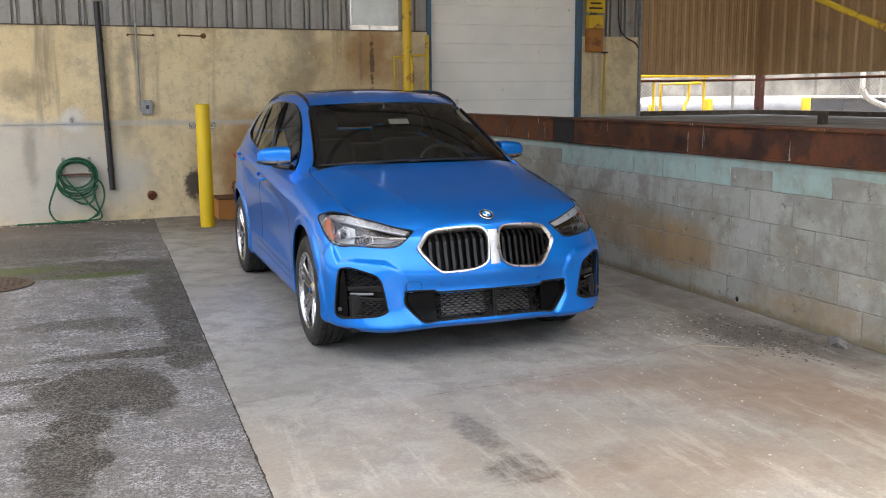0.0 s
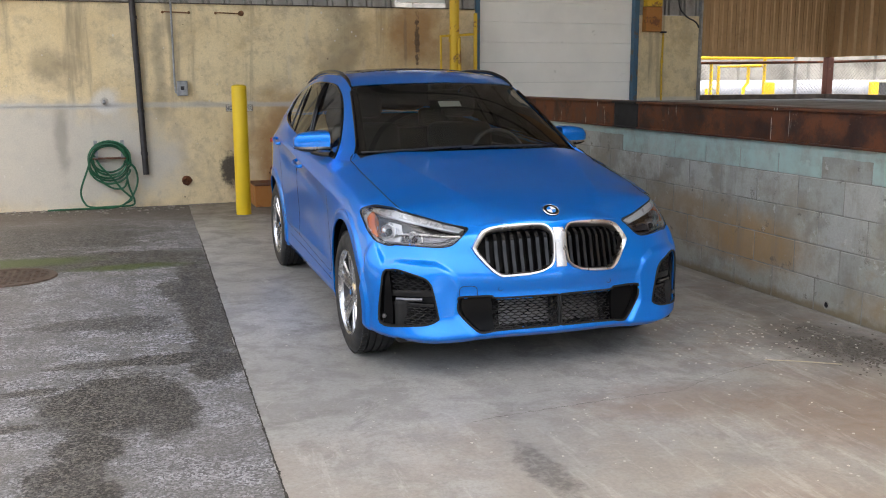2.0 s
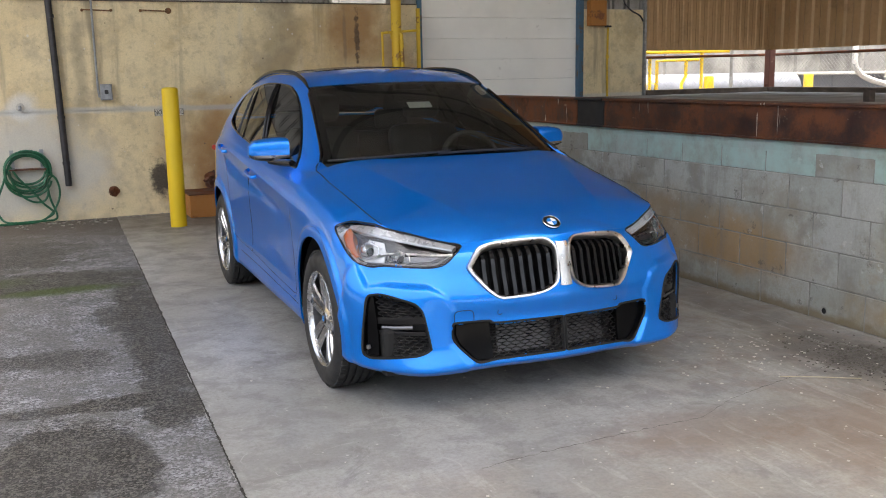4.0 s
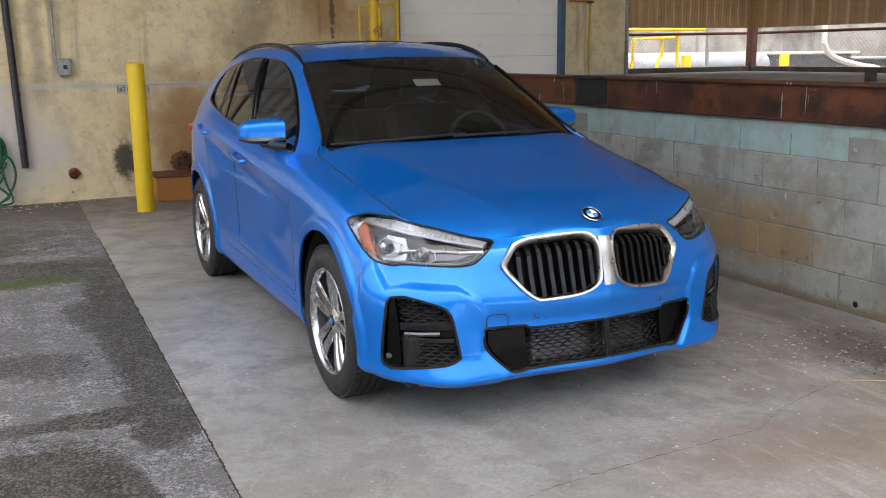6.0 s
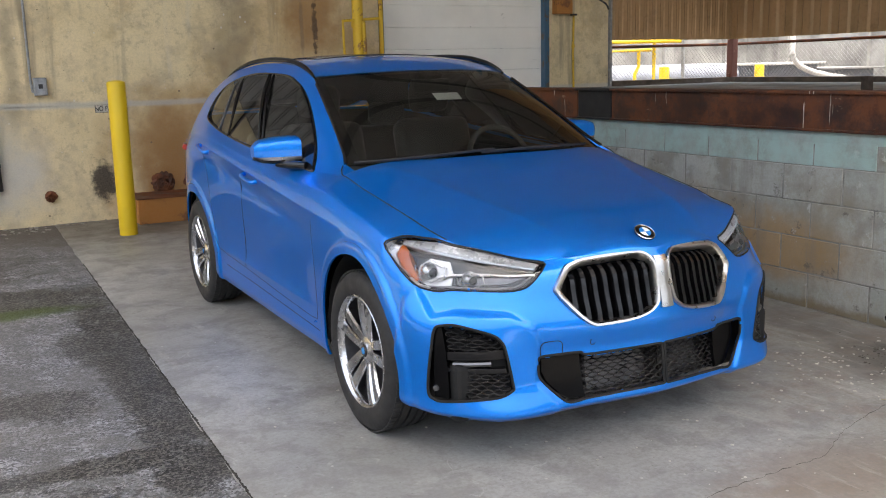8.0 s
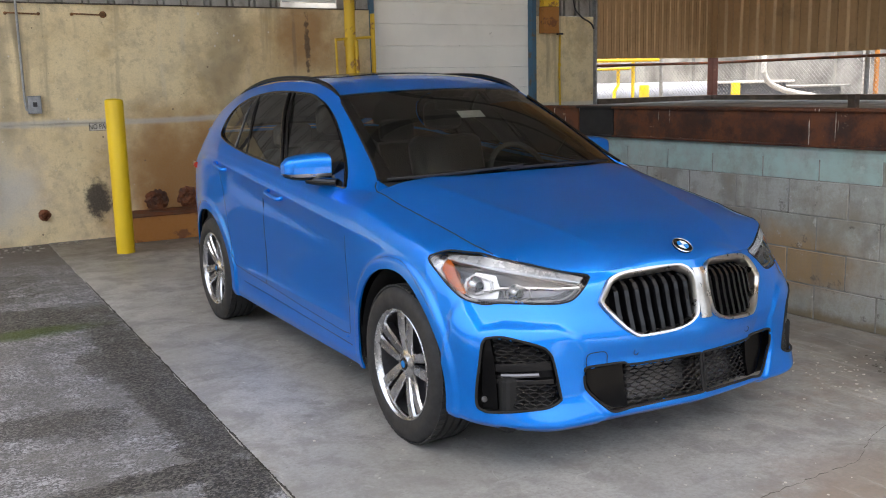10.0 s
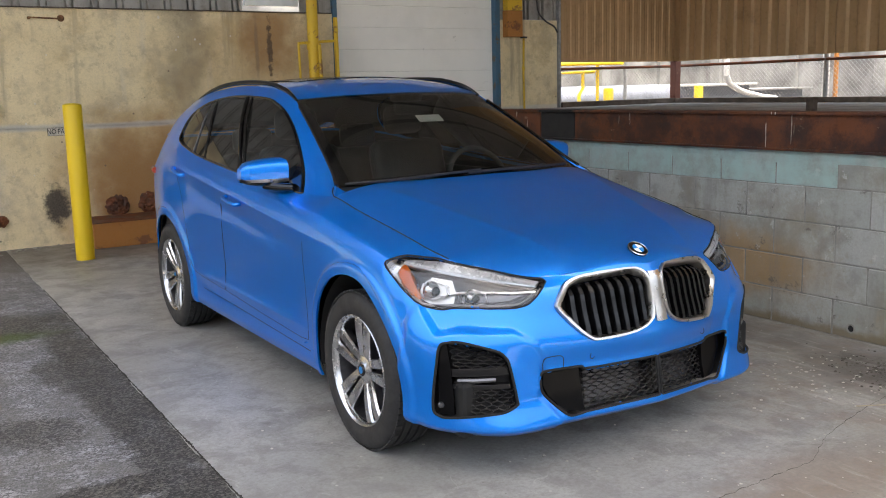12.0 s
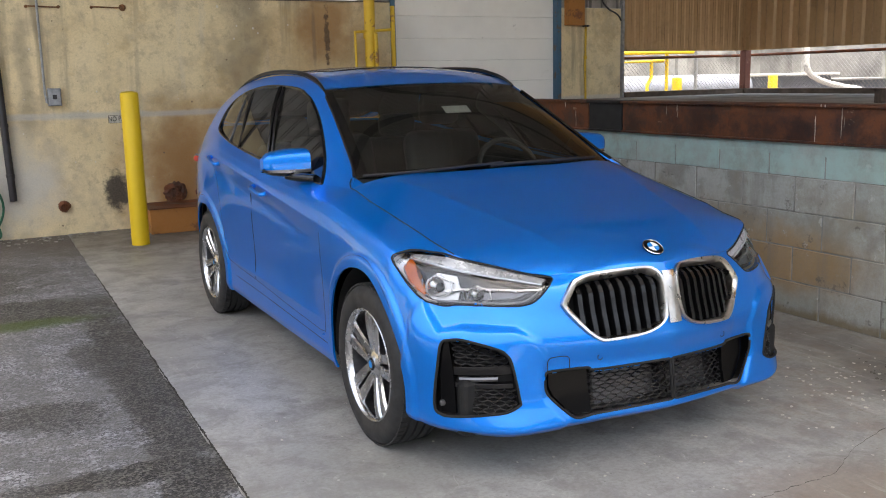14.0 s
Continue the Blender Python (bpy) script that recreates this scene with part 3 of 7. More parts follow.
def dock_floor():
    bm = box(XW + 0.2, 8.1, -14, YB, 0.4, DOCKZ)
    return tagged(link("dock_floor", bm, DOCK), "grey concrete loading dock platform", "platform", kind="structure")


dock_floor()


def dock_beam():
    t = thing("dock_edge_beam", (0, 0, 0), "rusted steel channel along the loading dock edge", "steel beam", kind="structure")
    for y0, y1, m, lab in ((-14, 2.24, BEAM_RUST, ""), (2.25, 2.66, BLACK_RUBBER, "black rubber dock bumper"), (2.67, YB - 0.01, BEAM_RUST, "")):
        bm = box(XW - 0.035, XW + 0.22, y0, y1, 1.075, 1.30, 0.006)
        box(XW - 0.06, XW + 0.05, y0, y1, 1.285, 1.303, 0.004, bm)
        box(XW - 0.05, XW + 0.05, y0, y1, 1.070, 1.085, 0.004, bm)
        part("channel" if m is BEAM_RUST else "bumper", bm, m, t, lab)


dock_beam()
tagged(link("dock_kerb", box(5.8, 8.05, YB - 0.06, YB + 0.08, DOCKZ, DOCKZ + 0.07, 0.005), KERB_STEEL), "dark steel kerb at the dock's far edge", "kerb", kind="structure")
tagged(link("dock_kerb", box(7.95, 8.08, -14, YB - 0.065, DOCKZ, DOCKZ + 0.07, 0.005), KERB_STEEL), "dark steel kerb at the dock's far edge", "kerb", kind="structure")


def ceiling():
    bm = ribbed(14.1, 11.9, 0.3, 0.05)
    ob = link("ceiling", bm, DECK)
    ob.matrix_basis = pose(-5.1, 7.1, 6.77, 90, 0, 0)
    return tagged(ob, "grey corrugated metal roof deck", "ceiling", kind="structure")


def roof_beam(y):
    bm = box(-5.1, 9, y - 0.09, y + 0.09, 6.48, 6.50)
    box(-5.1, 9, y - 0.09, y + 0.09, 6.25, 6.27, 0, bm)
    box(-5.1, 9, y - 0.006, y + 0.006, 6.27, 6.48, 0, bm)
    return tagged(link("roof_beam", bm, STEEL_DARK), "dark steel roof beam under the deck", "beam", "roof beams", "structure")


ceiling()
for yb in (-4.5, -1.8, 0.9, 3.6, 6.2):
    roof_beam(yb)


def dock_wall():
    """Block wall below the dock: each block is a piece, bedded in mortar."""
    w = thing("wall_dock", (0, 0, 0), "old concrete block wall with peeling teal paint", "wall", kind="structure")
    part("mortar_core", box(XW - 0.0005, XW + 0.2, -14, YB, -0.05, 1.07), MORTAR, w)
    rng = random.Random(7)
    L, J = 0.43, 0.0045
    cuts = [0.0, 0.215, 0.430, 0.648, 0.865, 1.032]
    shapes = {}

    def piece(y0, y1, z0, z1, mat):
        key = (round(y1 - y0, 2), round(z1 - z0, 3), mat.name, rng.randrange(3))
        if key not in shapes:
            bm = box(-0.0055, 0.19, J, (y1 - y0) - J, J * 0.8, (z1 - z0) - J * 0.8, 0.004, None, 1)
            for v in bm.verts:
                v.co += Vector((0.6, 1, 1)) * 0.0025 * rng.uniform(-1, 1)
            me = bpy.data.meshes.new("block")
            bm.normal_update()
            bm.to_mesh(me)
            bm.free()
            me.materials.append(mat)
            shapes[key] = me
        ob = new("block", shapes[key])
        ob.parent = w
        ob.matrix_basis = Matrix.Translation((XW + rng.uniform(-0.0025, 0.0025), y0, z0))

    for c, (z0, z1) in enumerate(zip(cuts, cuts[1:])):
        joints = [-0.04 + L * 0.5 * ((4 - c) % 2) + L * k for k in range(-12, 17)]
        if c == 4:
            joints = [j for j in joints if j > -0.5] + [-1.02 - L * k for k in range(0, 11)]
        joints = sorted(j for j in joints if -5.6 < j < YB)
        for y0, y1 in zip(joints, joints[1:]):
            mid = (y0 + y1) / 2
            teal = c == 4 and (-0.05 < mid < 2.4 or -1.03 < mid < -0.5)
            piece(y0, min(y1, YB), z0, z1, TEAL if teal else BLOCK)
    # uneven wash of mortar and paint under the steel
    bm = bmesh.new()
    prev = None
    for k in range(300):
        y = -7 + k * 0.0465
        drop = 0.030 + 0.025 * abs(noise.noise((y * 1.9, 1, 0))) + 0.012 * noise.noise((y * 9, 4, 0))
        row = [bm.verts.new((XW - 0.009, y, 1.075)), bm.verts.new((XW - 0.011, y, 1.045)), bm.verts.new((XW - 0.004, y, 1.035 - drop))]
        if prev:
            for i in range(2):
                bm.faces.new((prev[i], prev[i + 1], row[i + 1], row[i]))
        prev = row
    part("mortar_wash", bm, TEAL, w)


def yellow_bollard(x, y, h=1.447, r=0.083, lean=0.0):
    t = thing("bollard", pose(x, y, -0.004, 0, lean, 0), "yellow painted steel bollard standing by the wall", "bollard", "yellow bollards")
    part("tube", lathe([(0, 0), (r, 0), (r, h - 0.03), (r * 0.96, h - 0.012), (r * 0.7, h), (0, h + 0.004)], "Z", 32), YELLOW, t, "", True)
    return t


def hose():
    t = thing("hose_rack", (0, 0, 0), "green garden hose coiled on a wall rack", "garden hose")
    y = YB - 0.07
    for x in (-2.39, -2.09):
        bm = box(x - 0.02, x + 0.02, YB - 0.012, YB - 0.0, .60, .80, 0.003)
        box(x - 0.02, x + 0.02, YB - 0.13, YB - 0.012, .60, .612, 0.003, bm)
        part("bracket", bm, GALV, t, "galvanised steel bracket")
    part("rack_tray", box(-2.43, -2.05, YB - 0.12, YB - 0.004, .585, .60, 0.004), RUST, t, "rusted rack tray")
    rng = random.Random(3)
    pts = []
    for k in range(5 * 28):
        a = 2 * math.pi * k / 28
        j = k // 28
        rx, rz = 0.185 + 0.012 * j, 0.155 + 0.014 * j
        pts.append((-2.25 + rx * math.cos(a) + 0.01 * math.sin(2.1 * j), y - 0.018 * (j % 3) - 0.012 * math.sin(a * 0.5), .585 + rz * math.sin(a) - (0.02 if math.sin(a) < 0 else 0) * j))
    part("coil", tube(pts, 0.012, None, 8), RUBBER_HOSE, t, "", True)
    for line in ([(-2.42, .66), (-2.50, .45), (-2.58, .22), (-2.55, .08), (-2.46, .03), (-2.2, .03), (-2.02, .035), (-1.99, .09), (-2.04, .25), (-2.06, .40)],
                 [(-2.43, .62), (-2.40, .45), (-2.33, .32), (-2.22, .24), (-2.11, .24), (-2.06, .32), (-2.06, .45)],
                 [(-2.06, .55), (-1.97, .48), (-1.94, .33), (-1.98, .19), (-2.06, .08), (-2.2, .02), (-2.5, .015), (-2.75, .015), (-2.95, .012)],
                 [(-2.42, .64), (-2.34, .50), (-2.22, .36), (-2.12, .22), (-2.02, .11), (-2.08, .06)]):
        part("loop", tube(smooth_line([(a, y - 0.03 - (0.05 if b < 0.05 else 0), b) for a, b in line], 6), 0.0115, None, 8), RUBBER_HOSE, t, "", True)


def wall_fittings():
    t = thing("drain_pipe", (0, 0, 0), "dark grey plastic pipe fixed to the concrete wall", "pipe")
    part("pipe", tube([(-1.893, YB - 0.045, 2.67), (-1.865, YB - 0.045, 1.5), (-1.84, YB - 0.045, .385)], 0.036, None, 14), STEEL_DARK, t, "", True)
    for z in (1.12, 2.2, .62):
        part("clip", tube([(-1.86 - 0.02 * (z - 1.3), YB - 0.045, z), (-1.86 - 0.02 * (z - 1.3), YB - 0.045, z + 0.035)], 0.041, None, 14), STEEL_DARK, t, "", True)
    t = thing("junction_box", (-1.37, YB - 0.05, 1.40), "grey steel electrical box on the wall", "electrical box")
    part("case", box(-.062, .062, -.045, .05, -.088, .088, 0.006), GALV, t)
    part("cover", box(-.055, .055, -.053, -.046, -.08, .08, 0.003), GALV, t)
    part("switch", box(-.02, .02, -.06, -.053, -.02, .025, 0.004), STEEL_DARK, t)
    part("conduit", tube([(-.085, -.01, 1.9), (-.085, -.01, .05), (-.075, -.01, -.05), (-.06, -.01, -.055)], 0.0125, None, 10), GALV, t, "thin steel conduit", True)
    t = thing("wall_tap", (-2.26, YB, 1.26), "small wall tap on a pale patch", "tap")
    part("flange", lathe([(0, -0.012), (0.042, -0.012), (0.046, 0.004)], "Y", 18), SIGN_WHITE, t, "", True)
    part("spout", tube([(0, -.01, 0), (0, -.06, 0), (0, -.085, -.03)], 0.018, None, 8), GALV, t, "", True)
    for x0, x1, end in ((-1.55, -1.25, False), (-.94, -.64, True)):
        t = thing("wall_anchor", (0, 0, 0), "rusted iron bar bolted to the concrete wall", "iron bar", "rusted wall bars")
        part("bar", tube([(x0, YB - 0.025, 2.29), (x1, YB - 0.025, 2.28)], 0.0075, None, 8), OLD_IRON, t, "", True)
        for x in (x0, x1):
            r = 0.034 if end and x == x1 else 0.016
            part("bolt_plate", lathe([(0, -0.034), (r * 0.6, -0.03), (r, -0.02), (r, 0.003)], "Y", 14, at=(x, YB, 2.285)), OLD_IRON, t, "", True)
    for x, z, r in ((-1.37, .29, .055), (-.236, .345, .115), (.10, .365, .11), (.55, .37, .11)):
        t = thing("pipe_stub", (x, YB, z), "rusted pipe hole broken into the wall", "pipe end", "rusted pipe holes")
        prof = [(0.0, -0.05), (r * 0.25, -0.055), (r * 0.45, -0.035), (r * 0.6, -0.05), (r * 0.78, -0.04), (r * 0.95, -0.03), (r * 1.05, -0.008), (r * 1.1, 0.004)]
        bm = lathe(prof, "Y", 26)
        rng = random.Random(int(x * 100) + 900)
        for v in bm.verts:
            v.co += Vector((rng.uniform(-1, 1), rng.uniform(-1, 1) * 0.6, rng.uniform(-1, 1))) * r * 0.15
        part("lump", bm, RUST, t)
    # sign by the bollard
    t = thing("parking_sign", (-.705, YB - 0.004, 1.158), "small worn no parking sign on the wall", "sign")
    part("border", box(-.161, .161, -.003, .003, -.040, .040, 0.002), INK, t)
    part("plate", box(-.158, .158, -.0042, .0, -.037, .037), SIGN_PLATE, t)
    cu = bpy.data.curves.new("lettering", "FONT")
    cu.body, cu.size, cu.align_x, cu.align_y = "NO PARKING", 0.066, "CENTER", "CENTER"
    cu.extrude = 0.0008
    tx = new("lettering", cu)
    dg = bpy.context.evaluated_depsgraph_get()
    me = bpy.data.meshes.new_from_object(tx.evaluated_get(dg))
    bpy.data.objects.remove(tx)
    me.materials.clear()
    me.materials.append(INK)
    ob = new("lettering", me)
    ob.parent = t
    ob.matrix_basis = pose(0, -.0052, 0, 90, 0, 0) @ Matrix.Diagonal((0.82, 1.1, 1, 1))
    # steel box on the floor
    t = thing("steel_box", (-.62, 6.28, 0), "rusty orange steel box on the floor against the wall", "steel box")
    bm = box(0, 1.0, 0, .56, 0, .25, 0.006)
    part("case", bm, OCHRE, t)
    part("lid", box(-.01, 1.01, -.01, .565, .25, .262, 0.004), RUST, t)


def gate_guard():
    t = thing("guard_pipe", (1.982, YB - 0.30, 0), "yellow steel guard pipe beside the dock door", "guard pipe")
    part("post", lathe([(0.062, 0), (0.062, 3.4), (0, 3.4)], "Z", 24), YELLOW_RUST, t, "", True)
    part("collar", lathe([(0.075, 1.96), (0.075, 2.03)], "Z", 24), YELLOW_RUST, t, "", True)
    part("cross_bar", tube([(-.19, -.02, 2.03), (.28, -.02, 2.06)], 0.016, None, 10), YELLOW_RUST, t, "", True)
    part("side_bar", tube([(-.19, -.02, 2.04), (-.175, -.02, .9)], 0.014, None, 10), YELLOW_RUST, t, "", True)
    part("side_bar", tube([(.03, -.09, 2.02), (.06, -.09, .9)], 0.022, None, 10), YELLOW_RUST, t, "", True)
    part("latch_bar", box(.255, .295, -.045, .0, 1.45, 2.32, 0.006), YELLOW_RUST, t)


def door_side():
    t = thing("control_box", (4.965, YB - 0.06, 2.30), "rusty orange control box on the wall", "control box")
    part("case", box(-.125, .125, -.05, .06, -.165, .17, 0.008), OCHRE, t)
    part("upper_case", box(-.115, .125, -.045, .06, .175, .36, 0.006), YELLOW_RUST, t)
    t = thing("warning_sign", (4.98, YB - 0.004, 2.86), "small yellow warning sign with black print", "sign")
    part("plate", box(-.15, .15, -.06, -.054, -.16, .18, 0.002), SIGN_YELLOW, t)
    for k, w in enumerate((.22, .18, .24, .20)):
        part("print_bar", box(-w / 2, w / 2, -.064, -.060, -.11 + .07 * k, -.085 + .07 * k), INK, t)
    t = thing("thin_conduit", (5.17, YB - 0.02, DOCKZ), "thin rusty yellow conduit on the wall", "conduit")
    part("pipe", tube([(0, 0, 0), (-.01, 0, .45), (.0, 0, .95)], 0.014, None, 8), YELLOW_RUST, t, "", True)
    part("joint", tube([(-.008, 0, .52), (-.008, 0, .56)], 0.021, None, 8), YELLOW_RUST, t, "", True)
    part("cap", box(-.045, .045, -.02, .02, .93, .955, 0.004), STEEL_DARK, t)
    line = smooth_line([(5.38, YB - 0.02, 3.0), (5.40, YB - 0.03, 2.52), (5.50, YB - 0.05, 2.36), (5.66, YB - 0.05, 2.28), (5.72, YB - 0.05, 2.2)], 6)
    tagged(link("loose_cable", tube(line, 0.011, None, 8), STEEL_DARK, None, "", True), "dark cable looped down the cladding", "cable")
    t = thing("corner_post", (8.03, YB, DOCKZ), "red-brown steel corner post under the cladding", "post")
    part("post", box(-.055, .055, -.055, .055, 0, .615, 0.008), BROWN_POST, t)
    part("gusset", box(-.075, -.05, -.02, .02, 0, .12, 0.004), BROWN_POST, t)
    t = thing("post_stub", (5.24, 2.4, DOCKZ), "cut-off dark steel post stub on the dock", "post stub")
    part("stub", box(-.038, .038, -.038, .038, 0, .115, 0.004), IRON, t)
    part("cap", box(-.043, .043, -.043, .043, .115, .13, 0.003), IRON, t)
    t = thing("diagonal_brace", (0, 0, 0), "rusty yellow diagonal pipe brace above the dock", "pipe brace")
    part("pipe", tube([(5, 4.9, 3.47), (5, 2.3, 2.47), (5, 1.34, 2.10), (5, -1.2, 1.2)], 0.032, None, 14), YELLOW_RUST, t, "", True)


def chain_fence():
    t = thing("chain_fence", (0, 0, 0), "galvanised chain-link fence with rusty top rail", "fence")
    X, Y = 8.42, 7.28
    top = 1.74
    part("top_rail", tube([(5.3, Y, top - 0.03), (X, Y, top)], 0.021, None, 10), RUST, t, "", True)
    part("top_rail", tube([(X, Y, top), (X + 0.35, -3.0, top + 0.02)], 0.021, None, 10), RUST, t, "", True)
    for p in ((X, Y), (X + 0.10, 4.62), (X + 0.25, 1.4)):
        part("fence_post", tube([(*p, 0), (*p, top + 0.3)], 0.03, None, 10), GALV, t, "", True)

    def net(a, b):
        bm = bmesh.new()
        a, b = Vector(a), Vector(b)
        L = (b - a).length
        d = (b - a).normalized()
        side = d.cross(Vector((0, 0, 1)))
        z0, z1, step = 0.75, top, 0.062
        h = z1 - z0
        k = -int(h / step) - 1
        while k * step < L:
            for sgn in (1, -1):
                u0, v0, u1, v1 = k * step, 0.0, k * step + h, h
                if u0 < 0:
                    v0 -= u0
                    u0 = 0.0
                if u1 > L:
                    v1 -= u1 - L
                    u1 = L
                if v1 > v0:
                    if sgn < 0:
                        v0, v1 = h - v0, h - v1
                    p, q = a + d * u0 + Vector((0, 0, z0 + v0)), a + d * u1 + Vector((0, 0, z0 + v1))
                    tube([p + side * 0.002 * sgn, q + side * 0.002 * sgn], 0.0034, bm, 3, False)
            k += 1
        ob = part("wire_net", bm, GALV, t, "galvanised diamond wire net")
        ob["kind"] = "stuff"

    net((5.3, Y, 0), (X, Y, 0))
    net((X, Y, 0), (X + 0.35, -1.0, 0))


def yard():
    """Pipework, bollards and the far wall beyond the dock."""
    for x, y, h in ((6.10, 7.75, 1.46), (8.60, 8.95, 1.43), (10.98, 9.1, 1.43)):
        yellow_bollard(x, y, h, 0.085)
    t = thing("gas_pipes", (0, 0, 0), "yellow gas pipework standing in the yard", "pipework")
    for line in ([(8.05, 9.9, 0), (8.05, 9.9, 1.76), (7.2, 9.9, 1.78)], [(8.24, 9.95, 0), (8.24, 9.95, 1.7), (9.15, 9.95, 1.72)], [(8.75, 9.9, 0), (8.75, 9.9, 1.3), (8.84, 9.9, 1.42), (8.84, 9.9, 1.71)], [(9.19, 9.9, 0), (9.19, 9.9, 2.2), (9.19, 10.6, 2.2)], [(7.4, 9.85, 1.85), (9.76, 9.85, 1.87), (9.76, 9.85, 2.2)], [(8.3, 10.4, 0), (8.3, 10.4, 1.3), (8.55, 10.4, 1.3), (8.55, 10.4, 0)]):
        part("pipe", tube(line, 0.032, None, 10), YELLOW, t, "", True)
    t = thing("white_mast", (9.88, 9.9, 0), "slim white post in the yard", "post")
    part("post", tube([(0, 0, 0), (0, 0, 3)], 0.035, None, 12), GALV, t, "", True)
    t = thing("storage_tank", (0, 0, 0), "long pale blue-grey horizontal tank on saddles", "tank")
    bm = lathe([(0, 10.6), (0.2, 10.62), (0.3, 10.75), (0.33, 10.95), (0.33, 15.4), (0.3, 15.7), (0, 15.8)], "X", 32, at=(0, 14.5, 1.12))
    part("shell", bm, TANK_GREY, t, "", True)
    for x in (12, 15):
        part("saddle", box(x - .15, x + .15, 14.1, 14.9, 0, .8, 0.01), FAR_CONCRETE, t)
    t = thing("bent_pipe", (0, 0, 0), "white pipe curving down to the ground", "pipe")
    line = smooth_line([(16.1, 12.9, 6), (16.1, 12.9, 2.1), (16.13, 12.9, 1.6), (16.32, 12.9, 1.37), (16.75, 12.9, 1.21), (17.4, 12.9, 1.08), (18.2, 12.9, .9), (18.7, 12.9, 0)], 6)
    part("pipe", tube(line, 0.068, None, 14), WHITE_PIPE, t, "", True)
    t = thing("low_shed", (0, 0, 0), "low grey shed roof in the yard", "shed")
    part("wall", box(17.15, 19.0, 14.6, 17.5, 0, 1.38, 0.02), SHED_GREY, t)
    part("roof", box(17.05, 19.1, 14.4, 17.7, 1.36, 1.43, 0.02), WHITE_PIPE, t)
    part("annex", box(19.05, 21.6, 14.8, 17.4, 0, 1.2, 0.02), SHED_GREY, t)
    part("annex_roof", box(19.05, 21.8, 14.6, 17.6, 1.2, 1.26, 0.02), GALV, t)
    for n, (x0, x1, y0, y1) in enumerate(((-10, 24.4, 22, 22.5), (24, 24.5, -30, 22))):
        ob = thing("yard_wall", (0, 0, 0), "pale weathered concrete wall across the yard", "wall", kind="structure")
        part("panel", box(x0, x1, y0, y1, -0.2, 7.0), FAR_CONCRETE, ob)
        for k in range(12):
            if n == 0:
                part("pilaster", box(-8 + k * 2.8, -7.6 + k * 2.8, 21.85, 22.02, 0, 7.0), FAR_CONCRETE, ob)
            else:
                part("pilaster", box(23.85, 24.02, 20 - k * 3.2, 20.4 - k * 3.2, 0, 7.0), FAR_CONCRETE, ob)
    t = thing("orange_pipe", (11.82, 6.80, 0), "thin orange pipe standing in the yard", "pipe")
    part("pipe", tube([(0, 0, 0), (0, 0, 5)], 0.04, None, 10), OCHRE, t, "", True)
    t = thing("white_mast", (11.73, 6.93, 0), "slim white post in the yard", "post")
    part("post", tube([(0, 0, 0), (0, 0, 5)], 0.06, None, 12), WHITE_PIPE, t, "", True)


def unseen_yard_walls():
    """Unseen plain walls added behind and beside the open bay, cutting reflected low sky."""
    for x0, x1, y0, y1, h in ((-30, 30, -24.4, -24, 5.2), (-22.4, -22, -24, 22, 5.0)):
        ob = thing("yard_wall", (0, 0, 0), "pale weathered concrete wall across the yard", "wall", kind="structure")
        part("panel", box(x0, x1, y0, y1, -0.2, h), FAR_CONCRETE, ob)


